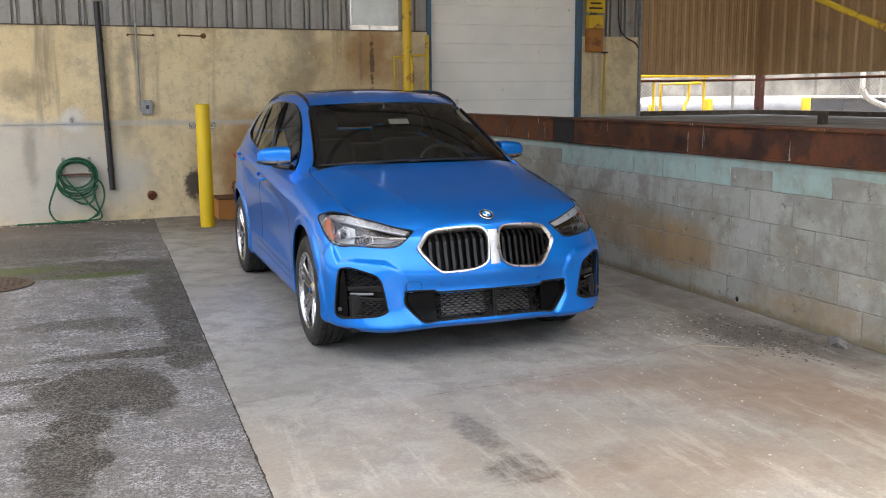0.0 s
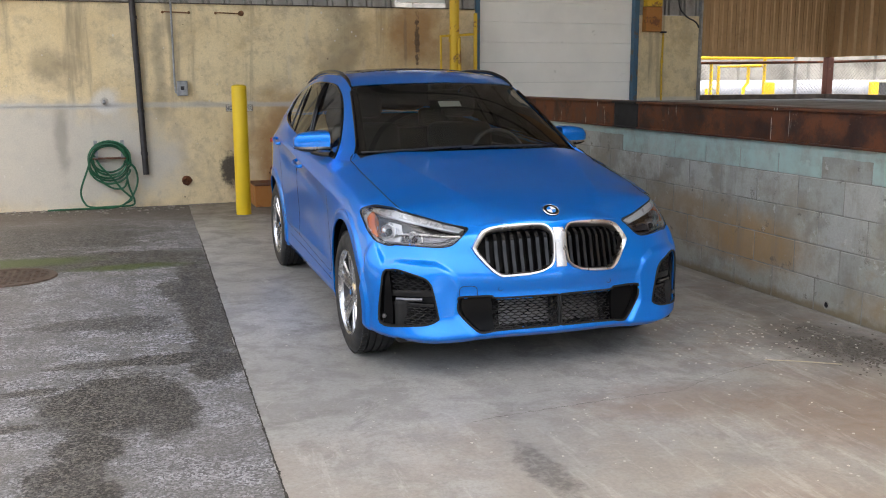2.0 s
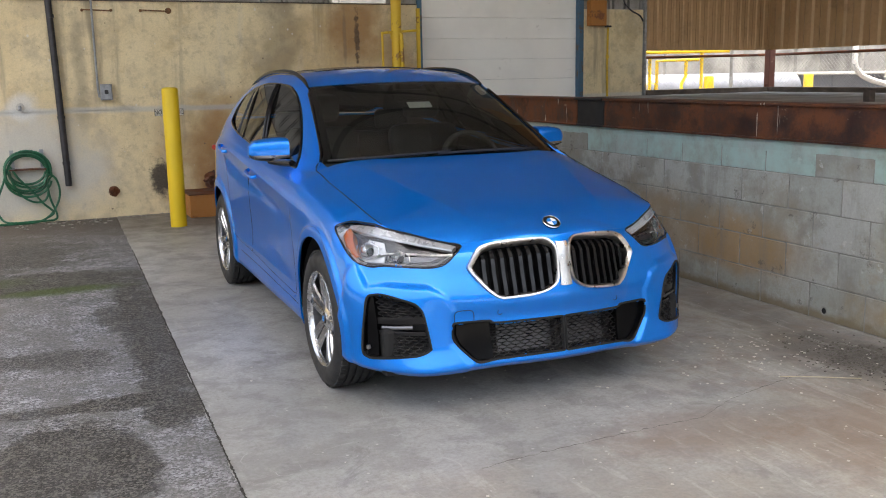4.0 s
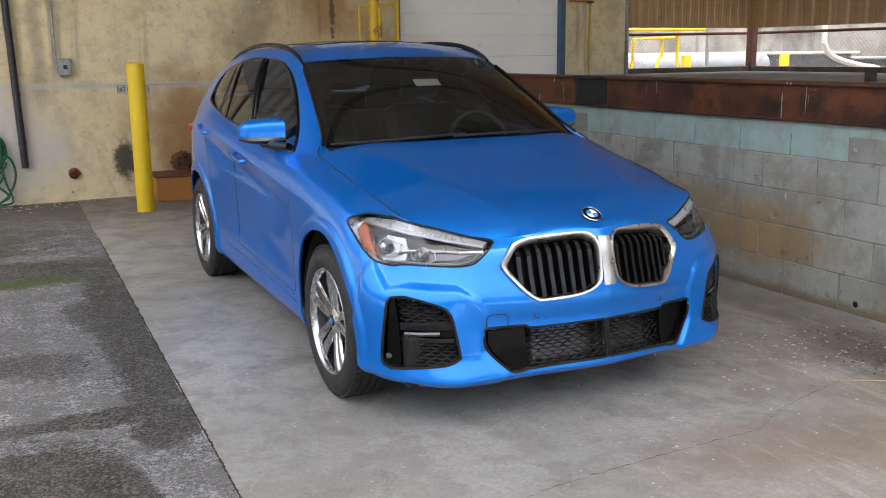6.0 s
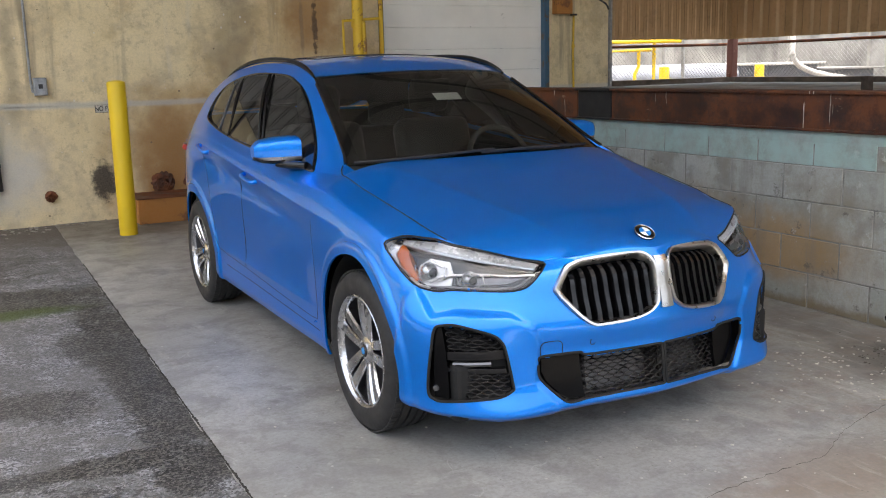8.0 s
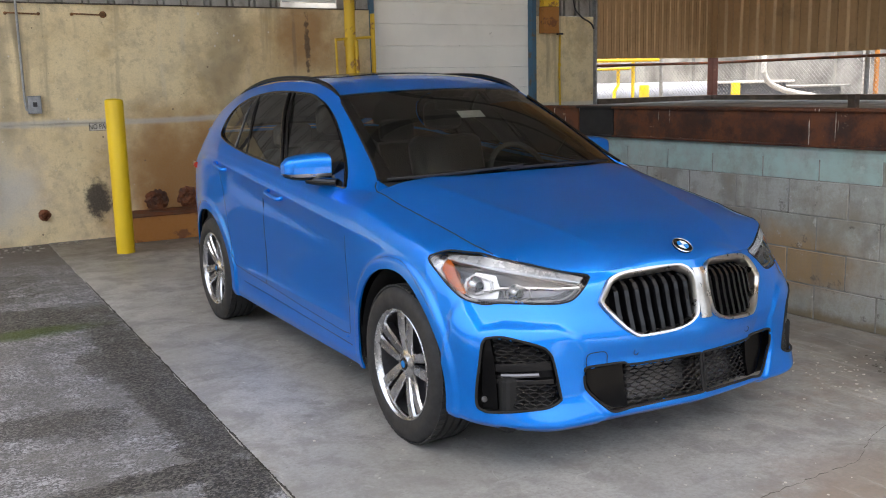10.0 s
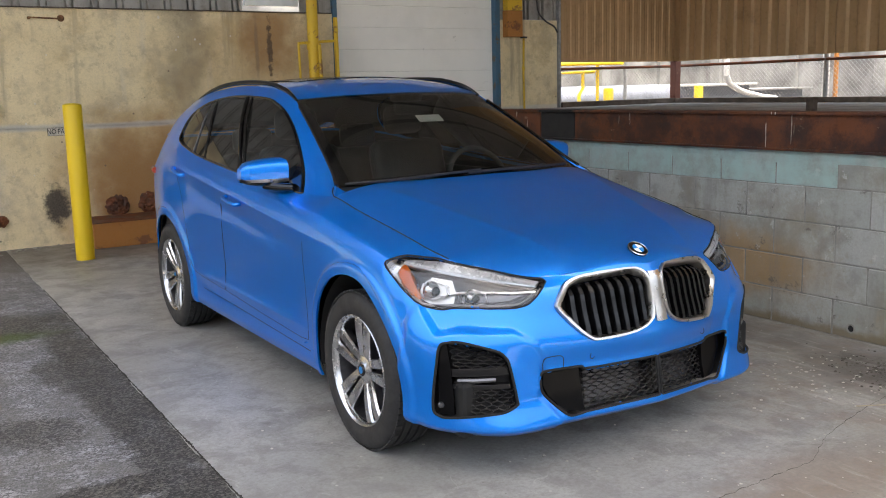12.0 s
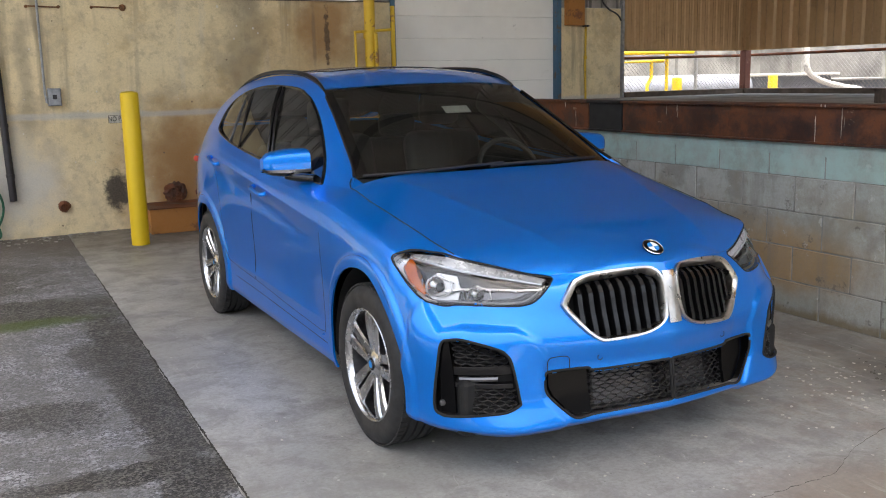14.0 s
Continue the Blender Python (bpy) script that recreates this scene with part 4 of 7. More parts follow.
def floor_litter():
    t = thing("manhole_cover", (-2.95, 2.84, -0.008), "rusty round manhole cover set in the asphalt", "manhole cover")
    part("frame", lathe([(0.30, 0.0), (0.30, 0.012), (0.35, 0.012), (0.36, 0.0)], "Z", 40), IRON, t, "", True)
    bm = lathe([(0, 0.010), (0.295, 0.010), (0.295, 0.0)], "Z", 40)
    for i in range(-5, 6):
        for j in range(-5, 6):
            if math.hypot(i, j) < 5.2:
                box(i * .05 - .015, i * .05 + .015, j * .05 - .015, j * .05 + .015, .010, .015, 0, bm)
    part("lid", bm, IRON, t)
    rng = random.Random(21)

    def chunk(name, at, size, mat, label, cat):
        bm = bmesh.new()
        bmesh.ops.create_icosphere(bm, subdivisions=1, radius=1)
        for v in bm.verts:
            k = 1 + 0.7 * noise.noise(v.co * 1.3 + Vector(at))
            v.co = Vector((v.co.x * size[0] * k, v.co.y * size[1] * k, max(v.co.z, -0.5) * size[2] * k))
        ob = tagged(link(name, bm, mat), label, cat)
        ob.matrix_basis = Matrix.Translation(at)
        return ob

    chunk("concrete_chunk", (2.10, -1.24, .018), (.065, .10, .036), RUBBLE, "broken lump of grey concrete by the wall", "rubble")
    t = thing("straw_stalk", (0, 0, 0), "dry straw stalk lying on the slab", "straw")
    part("stalk", tube([(1.19, -.89, .006), (1.35, -.985, .008), (1.52, -1.09, .006)], 0.0028, None, 6), plain("dry_straw", (.5, .44, .32), .8), t)

    def scatter(name, n, place, size, mats, label):
        bm = bmesh.new()
        for _ in range(n):
            x, y = place(rng)
            s = size * rng.uniform(0.4, 1.5)
            one = bmesh.new()
            bmesh.ops.create_icosphere(one, subdivisions=1, radius=s)
            for v in one.verts:
                v.co.x *= rng.uniform(0.7, 1.5)
                v.co.z *= 0.45
            bmesh.ops.rotate(one, verts=one.verts[:], cent=(0, 0, 0), matrix=Matrix.Rotation(rng.uniform(0, 6.28), 3, "Z"))
            bmesh.ops.translate(one, verts=one.verts[:], vec=(x, y, s * 0.25 - (0.005 if x < -1.5 else 0)))
            join(bm, one)
        tagged(link(name, bm, mats), label, "litter", kind="stuff")

    scatter("paint_flakes", 130, lambda r: (r.gauss(1.45, .30), r.gauss(-.5, .28)), 0.0056, SIGN_WHITE, "white paint flakes scattered on the slab")
    scatter("gravel", 800, lambda r: (r.gauss(1.78, .12), r.gauss(-.9, .24)), 0.0062, MORTAR_DARK, "dark loose gravel on the slab")
    scatter("wall_rubble", 260, lambda r: (r.uniform(-3.4, 1.2), YB - abs(r.gauss(0, .22)) - .02), 0.014, MORTAR, "crumbled rubble along the foot of the wall")
    scatter("slab_specks", 260, lambda r: (r.triangular(-1.4, 2.1, .9), r.triangular(-3.2, 4.5, -1.4)), 0.0050, SIGN_WHITE, "small pale specks of grit on the slab")
    # cracks in the slab as shallow dark grooves
    for path in (((-.62, -1.24), (-.42, -1.215), (-.2, -1.20), (.075, -1.18), (.35, -1.17)), ((.35, -1.17), (.51, -1.163), (.8, -1.02), (1.3, -.9), (2.19, -.72))):
        bm = bmesh.new()
        prev = None
        fine = []
        for (a, b), (c, d) in zip(path, path[1:]):
            for k in range(12):
                fine.append((a + (c - a) * k / 12, b + (d - b) * k / 12))
        for k, (a, b) in enumerate(fine):
            n1, n2 = noise.noise((a * 9, b * 9, 0)), noise.noise((a * 23, b * 23, 7))
            wd = 0.0012 + 0.0035 * max(0, n2 + 0.15)
            a, b = a + 0.02 * n1, b + 0.015 * n2
            row = [bm.verts.new((a - wd, b - wd, .0012)), bm.verts.new((a + wd, b + wd, .0012))]
            if prev:
                bm.faces.new((prev[0], prev[1], row[1], row[0]))
            prev = row
        tagged(link("slab_crack", bm, MORTAR_DARK), "dirt-filled crack in the concrete slab", "crack", kind="structure")


def slab_edge():
    """Crumbled, dirt-filled joint between slab and asphalt."""
    bm = bmesh.new()
    prev = None
    for k in range(900):
        y = -4.5 + k * 0.01
        x = EDGE0 + EDGEK * y
        n1, n2 = noise.noise((y * 14, 2, 0)), noise.noise((y * 47, 9, 0))
        w0 = 0.004 + 0.010 * max(0, n1) + 0.005 * n2
        w1 = 0.002 + 0.012 * max(0, noise.noise((y * 9, 5, 3))) + 0.007 * noise.noise((y * 60, 1, 6))
        row = [bm.verts.new((x - w0, y, .0010)), bm.verts.new((x + max(w1, .001), y, .0022))]
        if prev:
            bm.faces.new((prev[0], prev[1], row[1], row[0]))
        prev = row
    tagged(link("slab_joint", bm, JOINT_DIRT), "crumbled dark joint along the slab edge", "joint", kind="structure")
    t = thing("drain_hole", (XW - 0.006, -.17, .062), "small round drain hole at the foot of the block wall", "drain hole")
    part("rim", lathe([(.026, 0), (.028, -.004), (.019, -.005), (.018, 0.0)], "X", 20), MORTAR, t, "", True)
    part("bore", lathe([(0, -.001), (.019, -.002)], "X", 20), IRON_BLACK, t)


RUBBLE = plain("grey_rubble", (.24, .235, .22), .95, 0, .45, 25)
JOINT_DIRT = plain("joint_dirt", (.055, .05, .042), .95, 0, .5, 40)
IRON_BLACK = plain("black_bore", (.008, .008, .008), .9, 0, .1, 40)
OLD_IRON = plain("orange_brown_rust", (.27, .13, .055), .85, 0, .6, 25)
SHED_GREY = plain("slate_grey_shed_paint", (0.12, 0.135, 0.16), 0.5, 0.2, 0.3, 4)
TANK_GREY = plain("pale_blue_grey_tank_paint", (0.24, 0.26, 0.31), 0.5, 0.1, 0.3, 3)
IRON = plain("dark_cast_iron", (0.11, 0.08, 0.062), 0.7, 0.3, 0.4, 20)
MORTAR_DARK = plain("crack_dirt", (.15, .135, .115), .95, 0, .4, 30)
SIGN_PLATE = plain("weathered_sign_face", (0.60, 0.56, 0.48), 0.7, 0, 0.3)
dock_wall()
slab_edge()
yellow_bollard(-.82, 5.75)
hose()
wall_fittings()
gate_guard()
door_side()
chain_fence()
yard()
unseen_yard_walls()
floor_litter()


# ---- car: body surface ----
def pchip(xs, ys, x):
    """A smooth curve through the points that does not overshoot; ys may hold several columns."""
    xs, ys, x = np.asarray(xs, float), np.asarray(ys, float), np.asarray(x, float)
    flat = ys.reshape(len(xs), -1)
    h = np.diff(xs)
    d = np.diff(flat, axis=0) / h[:, None]
    m = np.zeros_like(flat)
    a, b = d[:-1], d[1:]
    w1, w2 = (2 * h[1:] + h[:-1])[:, None], (h[1:] + 2 * h[:-1])[:, None]
    ok = a * b > 0
    m[1:-1] = np.where(ok, (w1 + w2) / (w1 / np.where(ok, a, 1) + w2 / np.where(ok, b, 1)), 0)
    m[0], m[-1] = d[0], d[-1]
    i = np.clip(np.searchsorted(xs, x, side="right") - 1, 0, len(xs) - 2)
    t = ((x - xs[i]) / h[i])[:, None]
    hh = h[i][:, None]
    out = (1 + 2 * t) * (1 - t) ** 2 * flat[i] + t * (1 - t) ** 2 * hh * m[i] + t * t * (3 - 2 * t) * flat[i + 1] + t * t * (t - 1) * hh * m[i + 1]
    return out.reshape((len(x),) + ys.shape[1:])


def sd_polygon(U, V, poly):
    """Signed distance of points to a closed outline (inside is negative), and the nearest outline points."""
    a = np.asarray(poly, float)
    b = np.roll(a, -1, axis=0)
    best = np.full(U.shape, 1e9)
    nu, nv = np.zeros_like(U), np.zeros_like(V)
    inside = np.zeros(U.shape, bool)
    for (x0, y0), (x1, y1) in zip(a, b):
        dx, dy = x1 - x0, y1 - y0
        t = np.clip(((U - x0) * dx + (V - y0) * dy) / (dx * dx + dy * dy + 1e-12), 0, 1)
        pu, pv = x0 + t * dx, y0 + t * dy
        d = np.hypot(U - pu, V - pv)
        k = d < best
        best = np.where(k, d, best)
        nu, nv = np.where(k, pu, nu), np.where(k, pv, nv)
        if y0 != y1:
            cross = ((y0 > V) != (y1 > V)) & (U < dx * (V - y0) / dy + x0)
            inside ^= cross
    return np.where(inside, -best, best), nu, nv


# stations from the middle of the nose round the corner to the middle of the tail; eight heights at each
NET = [
    [(0, -.79, .235), (0, -.835, .270), (0, -.818, .36), (0, -.812, .455), (0, -.834, .545), (0, -.808, .66), (0, -.785, .75), (0, -.755, .80)],
    [(-.25, -.775, .235), (-.25, -.818, .270), (-.25, -.798, .36), (-.25, -.790, .455), (-.25, -.812, .545), (-.25, -.780, .66), (-.25, -.755, .75), (-.25, -.725, .80)],
    [(-.45, -.745, .225), (-.45, -.785, .262), (-.45, -.76, .36), (-.45, -.752, .455), (-.45, -.768, .545), (-.45, -.735, .66), (-.445, -.71, .74), (-.44, -.672, .790)],
    [(-.64, -.69, .215), (-.645, -.735, .25), (-.65, -.70, .36), (-.65, -.70, .47), (-.65, -.69, .56), (-.645, -.65, .66), (-.640, -.605, .755), (-.628, -.558, .831)],
    [(-.765, -.57, .218), (-.79, -.605, .252), (-.787, -.59, .36), (-.793, -.58, .47), (-.80, -.565, .56), (-.79, -.51, .67), (-.775, -.46, .775), (-.724, -.445, .860)],
    [(-.848, -.45, .23), (-.866, -.46, .26), (-.870, -.455, .36), (-.876, -.45, .47), (-.882, -.435, .57), (-.878, -.36, .69), (-.842, -.30, .80), (-.730, -.31, .880)],
    [(-.882, -.29, .25), (-.895, -.29, .28), (-.899, -.29, .36), (-.903, -.29, .47), (-.905, -.28, .58), (-.895, -.22, .73), (-.855, -.17, .84), (-.737, -.18, .906)],
    [(-.88, 0, .24), (-.893, 0, .28), (-.898, 0, .36), (-.903, 0, .48), (-.907, 0, .62), (-.898, 0, .795), (-.856, 0, .885), (-.746, 0, .940)],
    [(-.862, .25, .222), (-.876, .25, .272), (-.880, .25, .36), (-.889, .25, .49), (-.900, .25, .66), (-.904, .25, .838), (-.866, .25, .930), (-.756, .25, .985)],
    [(-.86, .42, .215), (-.872, .42, .27), (-.875, .42, .36), (-.885, .42, .50), (-.895, .42, .68), (-.906, .42, .860), (-.872, .43, .958), (-.764, .44, 1.022)],
    [(-.855, .70, .215), (-.870, .70, .27), (-.868, .70, .36), (-.872, .70, .50), (-.886, .70, .68), (-.906, .70, .890), (-.878, .70, .970), (-.815, .70, 1.026)],
    [(-.855, 1.5, .22), (-.870, 1.5, .27), (-.866, 1.5, .37), (-.868, 1.5, .50), (-.884, 1.5, .73), (-.907, 1.5, .972), (-.884, 1.5, 1.025), (-.834, 1.5, 1.065)],
    [(-.86, 2.1, .23), (-.875, 2.1, .28), (-.874, 2.1, .38), (-.878, 2.1, .50), (-.892, 2.1, .75), (-.907, 2.1, 1.030), (-.876, 2.1, 1.08), (-.818, 2.1, 1.12)],
    [(-.87, 2.67, .25), (-.89, 2.67, .30), (-.898, 2.67, .38), (-.902, 2.67, .50), (-.899, 2.67, .74), (-.893, 2.67, 1.03), (-.852, 2.67, 1.11), (-.782, 2.67, 1.19)],
    [(-.82, 3.05, .28), (-.84, 3.05, .32), (-.85, 3.05, .40), (-.855, 3.05, .52), (-.86, 3.05, .72), (-.85, 3.05, .98), (-.805, 3.05, 1.10), (-.735, 3.1, 1.21)],
    [(-.71, 3.34, .30), (-.73, 3.36, .34), (-.74, 3.37, .42), (-.75, 3.38, .54), (-.75, 3.38, .74), (-.74, 3.36, .99), (-.71, 3.33, 1.10), (-.66, 3.27, 1.21)],
    [(-.45, 3.56, .30), (-.45, 3.58, .34), (-.45, 3.59, .42), (-.45, 3.60, .54), (-.45, 3.59, .74), (-.45, 3.56, .99), (-.45, 3.50, 1.10), (-.45, 3.42, 1.21)],
    [(0, 3.59, .30), (0, 3.60, .34), (0, 3.61, .42), (0, 3.617, .54), (0, 3.61, .74), (0, 3.58, .99), (0, 3.52, 1.10), (0, 3.44, 1.21)],
]
NETA = np.array(NET)
STN = np.concatenate([[0], np.cumsum(np.linalg.norm(np.diff(NETA[:, 3], axis=0), axis=1))])
ROWS = np.linspace(0, 1, 8)


def flare(p):
    """The swell round the wheel arches, pushed outwards."""
    out = np.zeros(p.shape[:-1])
    for cy in (0.03, 2.67):
        r = np.hypot(p[..., 1] - cy, p[..., 2] - 0.335)
        lip = np.clip((0.474 - r) / 0.026, 0, 1)
        out += 0.013 * lip * lip * (3 - 2 * lip) * (p[..., 2] > 0.2) * np.clip((-p[..., 0] - 0.8) / 0.06, 0, 1)
    return out


CHEEK = [(.925, .70), (.89, .60), (.80, .618), (.62, .612), (.555, .575), (.515, .50), (.53, .36), (.45, .26), (.45, .15), (1.14, .15), (1.10, .45), (1.03, .62)]


def sculpt(s, p):
    """Raised cheek round the fog lamp and a sharp shoulder line along the doors."""
    s2 = np.repeat(np.asarray(s, float)[:, None], p.shape[1], axis=1)
    z = p[..., 2]
    out = np.zeros(z.shape)
    near = (s2 > .40) & (s2 < 1.2) & (z < .75)
    if near.any():
        sd, _, _ = sd_polygon(s2[near], z[near], CHEEK)
        t = np.clip(0.5 - sd / 0.035, 0, 1)
        out[near] += 0.012 * t * t * (3 - 2 * t)
    line = .820 + (s2 - 1.455) * 0.102
    fade = np.clip((s2 - 1.72) / 0.35, 0, 1) * np.clip((4.2 - s2) / 0.5, 0, 1)
    out += 0.008 * np.exp(-np.abs(z - line) / 0.026) * fade
    # the hollow under the shoulder and the swell above the sill
    fade = np.clip((s2 - 1.95) / 0.4, 0, 1) * np.clip((3.8 - s2) / 0.4, 0, 1)
    out -= 0.010 * np.exp(-((z - line + 0.10) / 0.055) ** 2) * fade
    out += 0.010 * np.exp(-np.abs(z - .405 - (s2 - 2.0) * 0.02) / 0.035) * fade
    return out


def drawn_back(p, s):
    """The nose sweeps back a little more towards its corners."""
    k = 0.032 * np.clip(s / 0.40, 0, 1) ** 1.5 * np.clip((1.15 - s) / 0.55, 0, 1)
    return p + np.stack([0.52 * k, k, -0.28 * k], axis=-1)


def body(s, v):
    p = body_plain(s, v)
    return drawn_back(p, np.repeat(np.atleast_1d(s)[:, None], p.shape[1], axis=1))


def body_plain(s, v):
    """The left body side over stations s and heights v (0 to 1), as a grid of points."""
    sa = np.atleast_1d(np.asarray(s, float))
    cols = pchip(STN, NETA, sa)
    cols[..., 1] = pchip(STN, NETA, sa * (1 - np.exp(-sa / 0.05)))[..., 1]
    p = np.stack([pchip(ROWS, c, np.atleast_1d(v)) for c in cols])
    p[..., 0] -= flare(p)
    d = np.stack([-np.clip((s_ - 0.55) / 0.35, 0, 1) for s_ in np.atleast_1d(s)])
    amount = sculpt(np.atleast_1d(s), p)
    p[..., 0] += amount * d[:, None]
    p[..., 1] -= amount * np.clip(1.0 - (np.atleast_1d(s) - 0.6) / 0.5, 0, 1)[:, None]
    return p


def on_body(s, z, lift=0.0):
    """The point of the left body side at station s and height z, lifted off the surface."""
    vv = np.linspace(0, 1, 141)
    e = 0.004
    g = body_plain([max(s - e, 0), max(s - e, 0) + 2 * e], vv)
    c = g.mean(axis=0)
    z = min(max(z, c[0, 2] + 0.005), c[-1, 2] - 0.005)
    p = np.array([np.interp(z, c[:, 2], c[:, k]) for k in range(3)])
    a = np.array([np.interp(z, g[1][:, 2], g[1][:, k]) - np.interp(z, g[0][:, 2], g[0][:, k]) for k in range(3)])
    b = np.array([np.interp(z + e, c[:, 2], c[:, k]) - np.interp(z - e, c[:, 2], c[:, k]) for k in range(3)])
    n = np.cross(b, a)
    n /= np.linalg.norm(n) + 1e-12
    if n[1] * 0.6 + n[0] > 0.2 and s < 2.5:
        n = -n
    return drawn_back(p + n * lift, np.asarray(float(s)))


def cut_sheet(P, U, V, regions):
    """Splits a grid of points P, with plane coordinates U and V, along outlines. Returns the moved points and, by region name, the faces inside; '' is the rest."""
    P, U, V = P.copy(), U.copy(), V.copy()
    n, m = U.shape
    where = np.full((n, m), 0)
    signs = []
    for name, poly in regions:
        lo, hi = np.min(poly, axis=0) - 0.03, np.max(poly, axis=0) + 0.03
        near = (U > lo[0]) & (U < hi[0]) & (V > lo[1]) & (V < hi[1])
        sd, nu, nv = np.full(U.shape, 1.0), U.copy(), V.copy()
        if near.any():
            sd[near], nu[near], nv[near] = sd_polygon(U[near], V[near], poly)
        ui, uj = np.gradient(U, axis=0), np.gradient(U, axis=1)
        vi, vj = np.gradient(V, axis=0), np.gradient(V, axis=1)
        pi, pj = np.gradient(P, axis=0), np.gradient(P, axis=1)
        h = np.maximum(np.hypot(ui, vi), np.hypot(uj, vj))
        snap = (np.abs(sd) < 0.52 * h) & (where == 0)
        det = ui * vj - uj * vi
        det = np.where(np.abs(det) < 1e-12, 1e-12, det)
        du, dv = nu - U, nv - V
        di, dj = np.clip((du * vj - uj * dv) / det, -0.8, 0.8), np.clip((ui * dv - vi * du) / det, -0.8, 0.8)
        P = np.where(snap[..., None], P + pi * di[..., None] + pj * dj[..., None], P)
        U, V = np.where(snap, nu, U), np.where(snap, nv, V)
        where = np.where(snap, 1, where)
        signs.append(np.where(np.abs(sd) < 0.52 * h, 0, np.sign(sd)))
    idx = np.arange(n * m).reshape(n, m)
    faces = {"": []}
    sets = [sd_s for sd_s in signs]
    for name, _ in regions:
        faces.setdefault(name, [])
    quads = np.stack([idx[:-1, :-1], idx[1:, :-1], idx[1:, 1:], idx[:-1, 1:]], axis=-1).reshape(-1, 4)
    flat_signs = [s.reshape(-1) for s in sets]
    UF, VF = U.reshape(-1), V.reshape(-1)
    owner = np.full(len(quads), -1)
    mixed = np.zeros(len(quads), bool)
    for k, s in enumerate(flat_signs):
        q = s[quads]
        allin = (q <= 0).all(axis=1) & (q < 0).any(axis=1)
        mix = (q < 0).any(axis=1) & (q > 0).any(axis=1)
        zero = (q == 0).all(axis=1)
        if zero.any():
            c, _, _ = sd_polygon(UF[quads[zero]].mean(axis=1), VF[quads[zero]].mean(axis=1), regions[k][1])
            sub = np.where(zero)[0][c < 0]
            allin[sub] = True
        owner = np.where((owner < 0) & allin, k, owner)
        mixed |= mix & (owner < 0)
    for f, o, mx in zip(quads, owner, mixed):
        f = [int(i) for i in f]
        if not mx:
            faces[regions[o][0] if o >= 0 else ""].append(f)
            continue
        z = [any(s[i] == 0 for s in flat_signs) for i in f]
        tris = ((f[0], f[1], f[2]), (f[0], f[2], f[3])) if z[0] and z[2] else ((f[0], f[1], f[3]), (f[1], f[2], f[3]))
        for t in tris:
            cu, cv = UF[list(t)].mean(), VF[list(t)].mean()
            put = ""
            for k, (name, poly) in enumerate(regions):
                q = [flat_signs[k][i] for i in t]
                if min(q) < 0 and max(q) <= 0:
                    put = name
                    break
                if min(q) < 0 < max(q) and sd_polygon(np.array([cu]), np.array([cv]), poly)[0][0] < 0:
                    put = name
                    break
            faces[put].append(list(t))
    return P.reshape(-1, 3), faces


def sheet(name, verts, faces, mat, parent, label="", mirror=False, lip=0.0, flip=False, thick=0.0):
    """A smooth mesh from the used points of a sheet; lip folds its open edges inwards."""
    used = sorted({i for f in faces for i in f})
    if not used:
        return None
    at = {i: k for k, i in enumerate(used)}
    vs = np.asarray(verts)[used].copy()
    if mirror:
        vs[:, 0] *= -1
    fs = [[at[i] for i in f] for f in faces]
    if mirror != flip:
        fs = [f[::-1] for f in fs]
    me = bpy.data.meshes.new(name)
    me.from_pydata(vs.tolist(), [], fs)
    bm = bmesh.new()
    bm.from_mesh(me)
    bmesh.ops.remove_doubles(bm, verts=bm.verts[:], dist=1e-5)
    bm.normal_update()
    if sum(f.calc_area() * f.normal.dot(f.calc_center_median() - Vector((0, 1.4, 0.55))) for f in bm.faces) < 0:
        bmesh.ops.reverse_faces(bm, faces=bm.faces[:])
        bm.normal_update()
    if lip:
        normals = {v: v.normal.copy() for v in bm.verts}
        edges = [e for e in bm.edges if e.is_boundary and not all(abs(v.co.x) < 0.004 for v in e.verts)]
        ret = bmesh.ops.extrude_edge_only(bm, edges=edges)
        new_verts = [g for g in ret["geom"] if isinstance(g, bmesh.types.BMVert)]
        old = {tuple(round(c, 6) for c in v.co): n for v, n in normals.items()}
        for v in new_verts:
            nn = old.get(tuple(round(c, 6) for c in v.co))
            if nn is not None:
                v.co -= nn * lip
        bm.normal_update()
    bm.to_mesh(me)
    bm.free()
    me.materials.append(mat)
    me.polygons.foreach_set("use_smooth", [True] * len(me.polygons))
    me.set_sharp_from_angle(angle=radians(35))
    ob = new(name, me)
    ob.parent = parent
    if label:
        ob["label"] = label
    return ob


# ---- car: materials ----
def make_paint():
    m = Mat("blue_metallic_car_paint", 0.36, 0.62)
    flake = m.noise(900.0, 2)
    dust_haze = m.noise(2.2, 5, 0.6)
    m.color(m.mix(m.step(flake, 0.35, 0.65), (0.0004, 0.182, 0.71), (0.0008, 0.244, 0.89)))
    m.rough(m.step(dust_haze, 0.3, 0.75, 0.31, 0.37))
    m.set(Coat_Weight=0.95, Coat_Roughness=0.01, Specular_IOR_Level=0.05, Specular_Tint=(0.05, 0.35, 1.0))
    return m.m


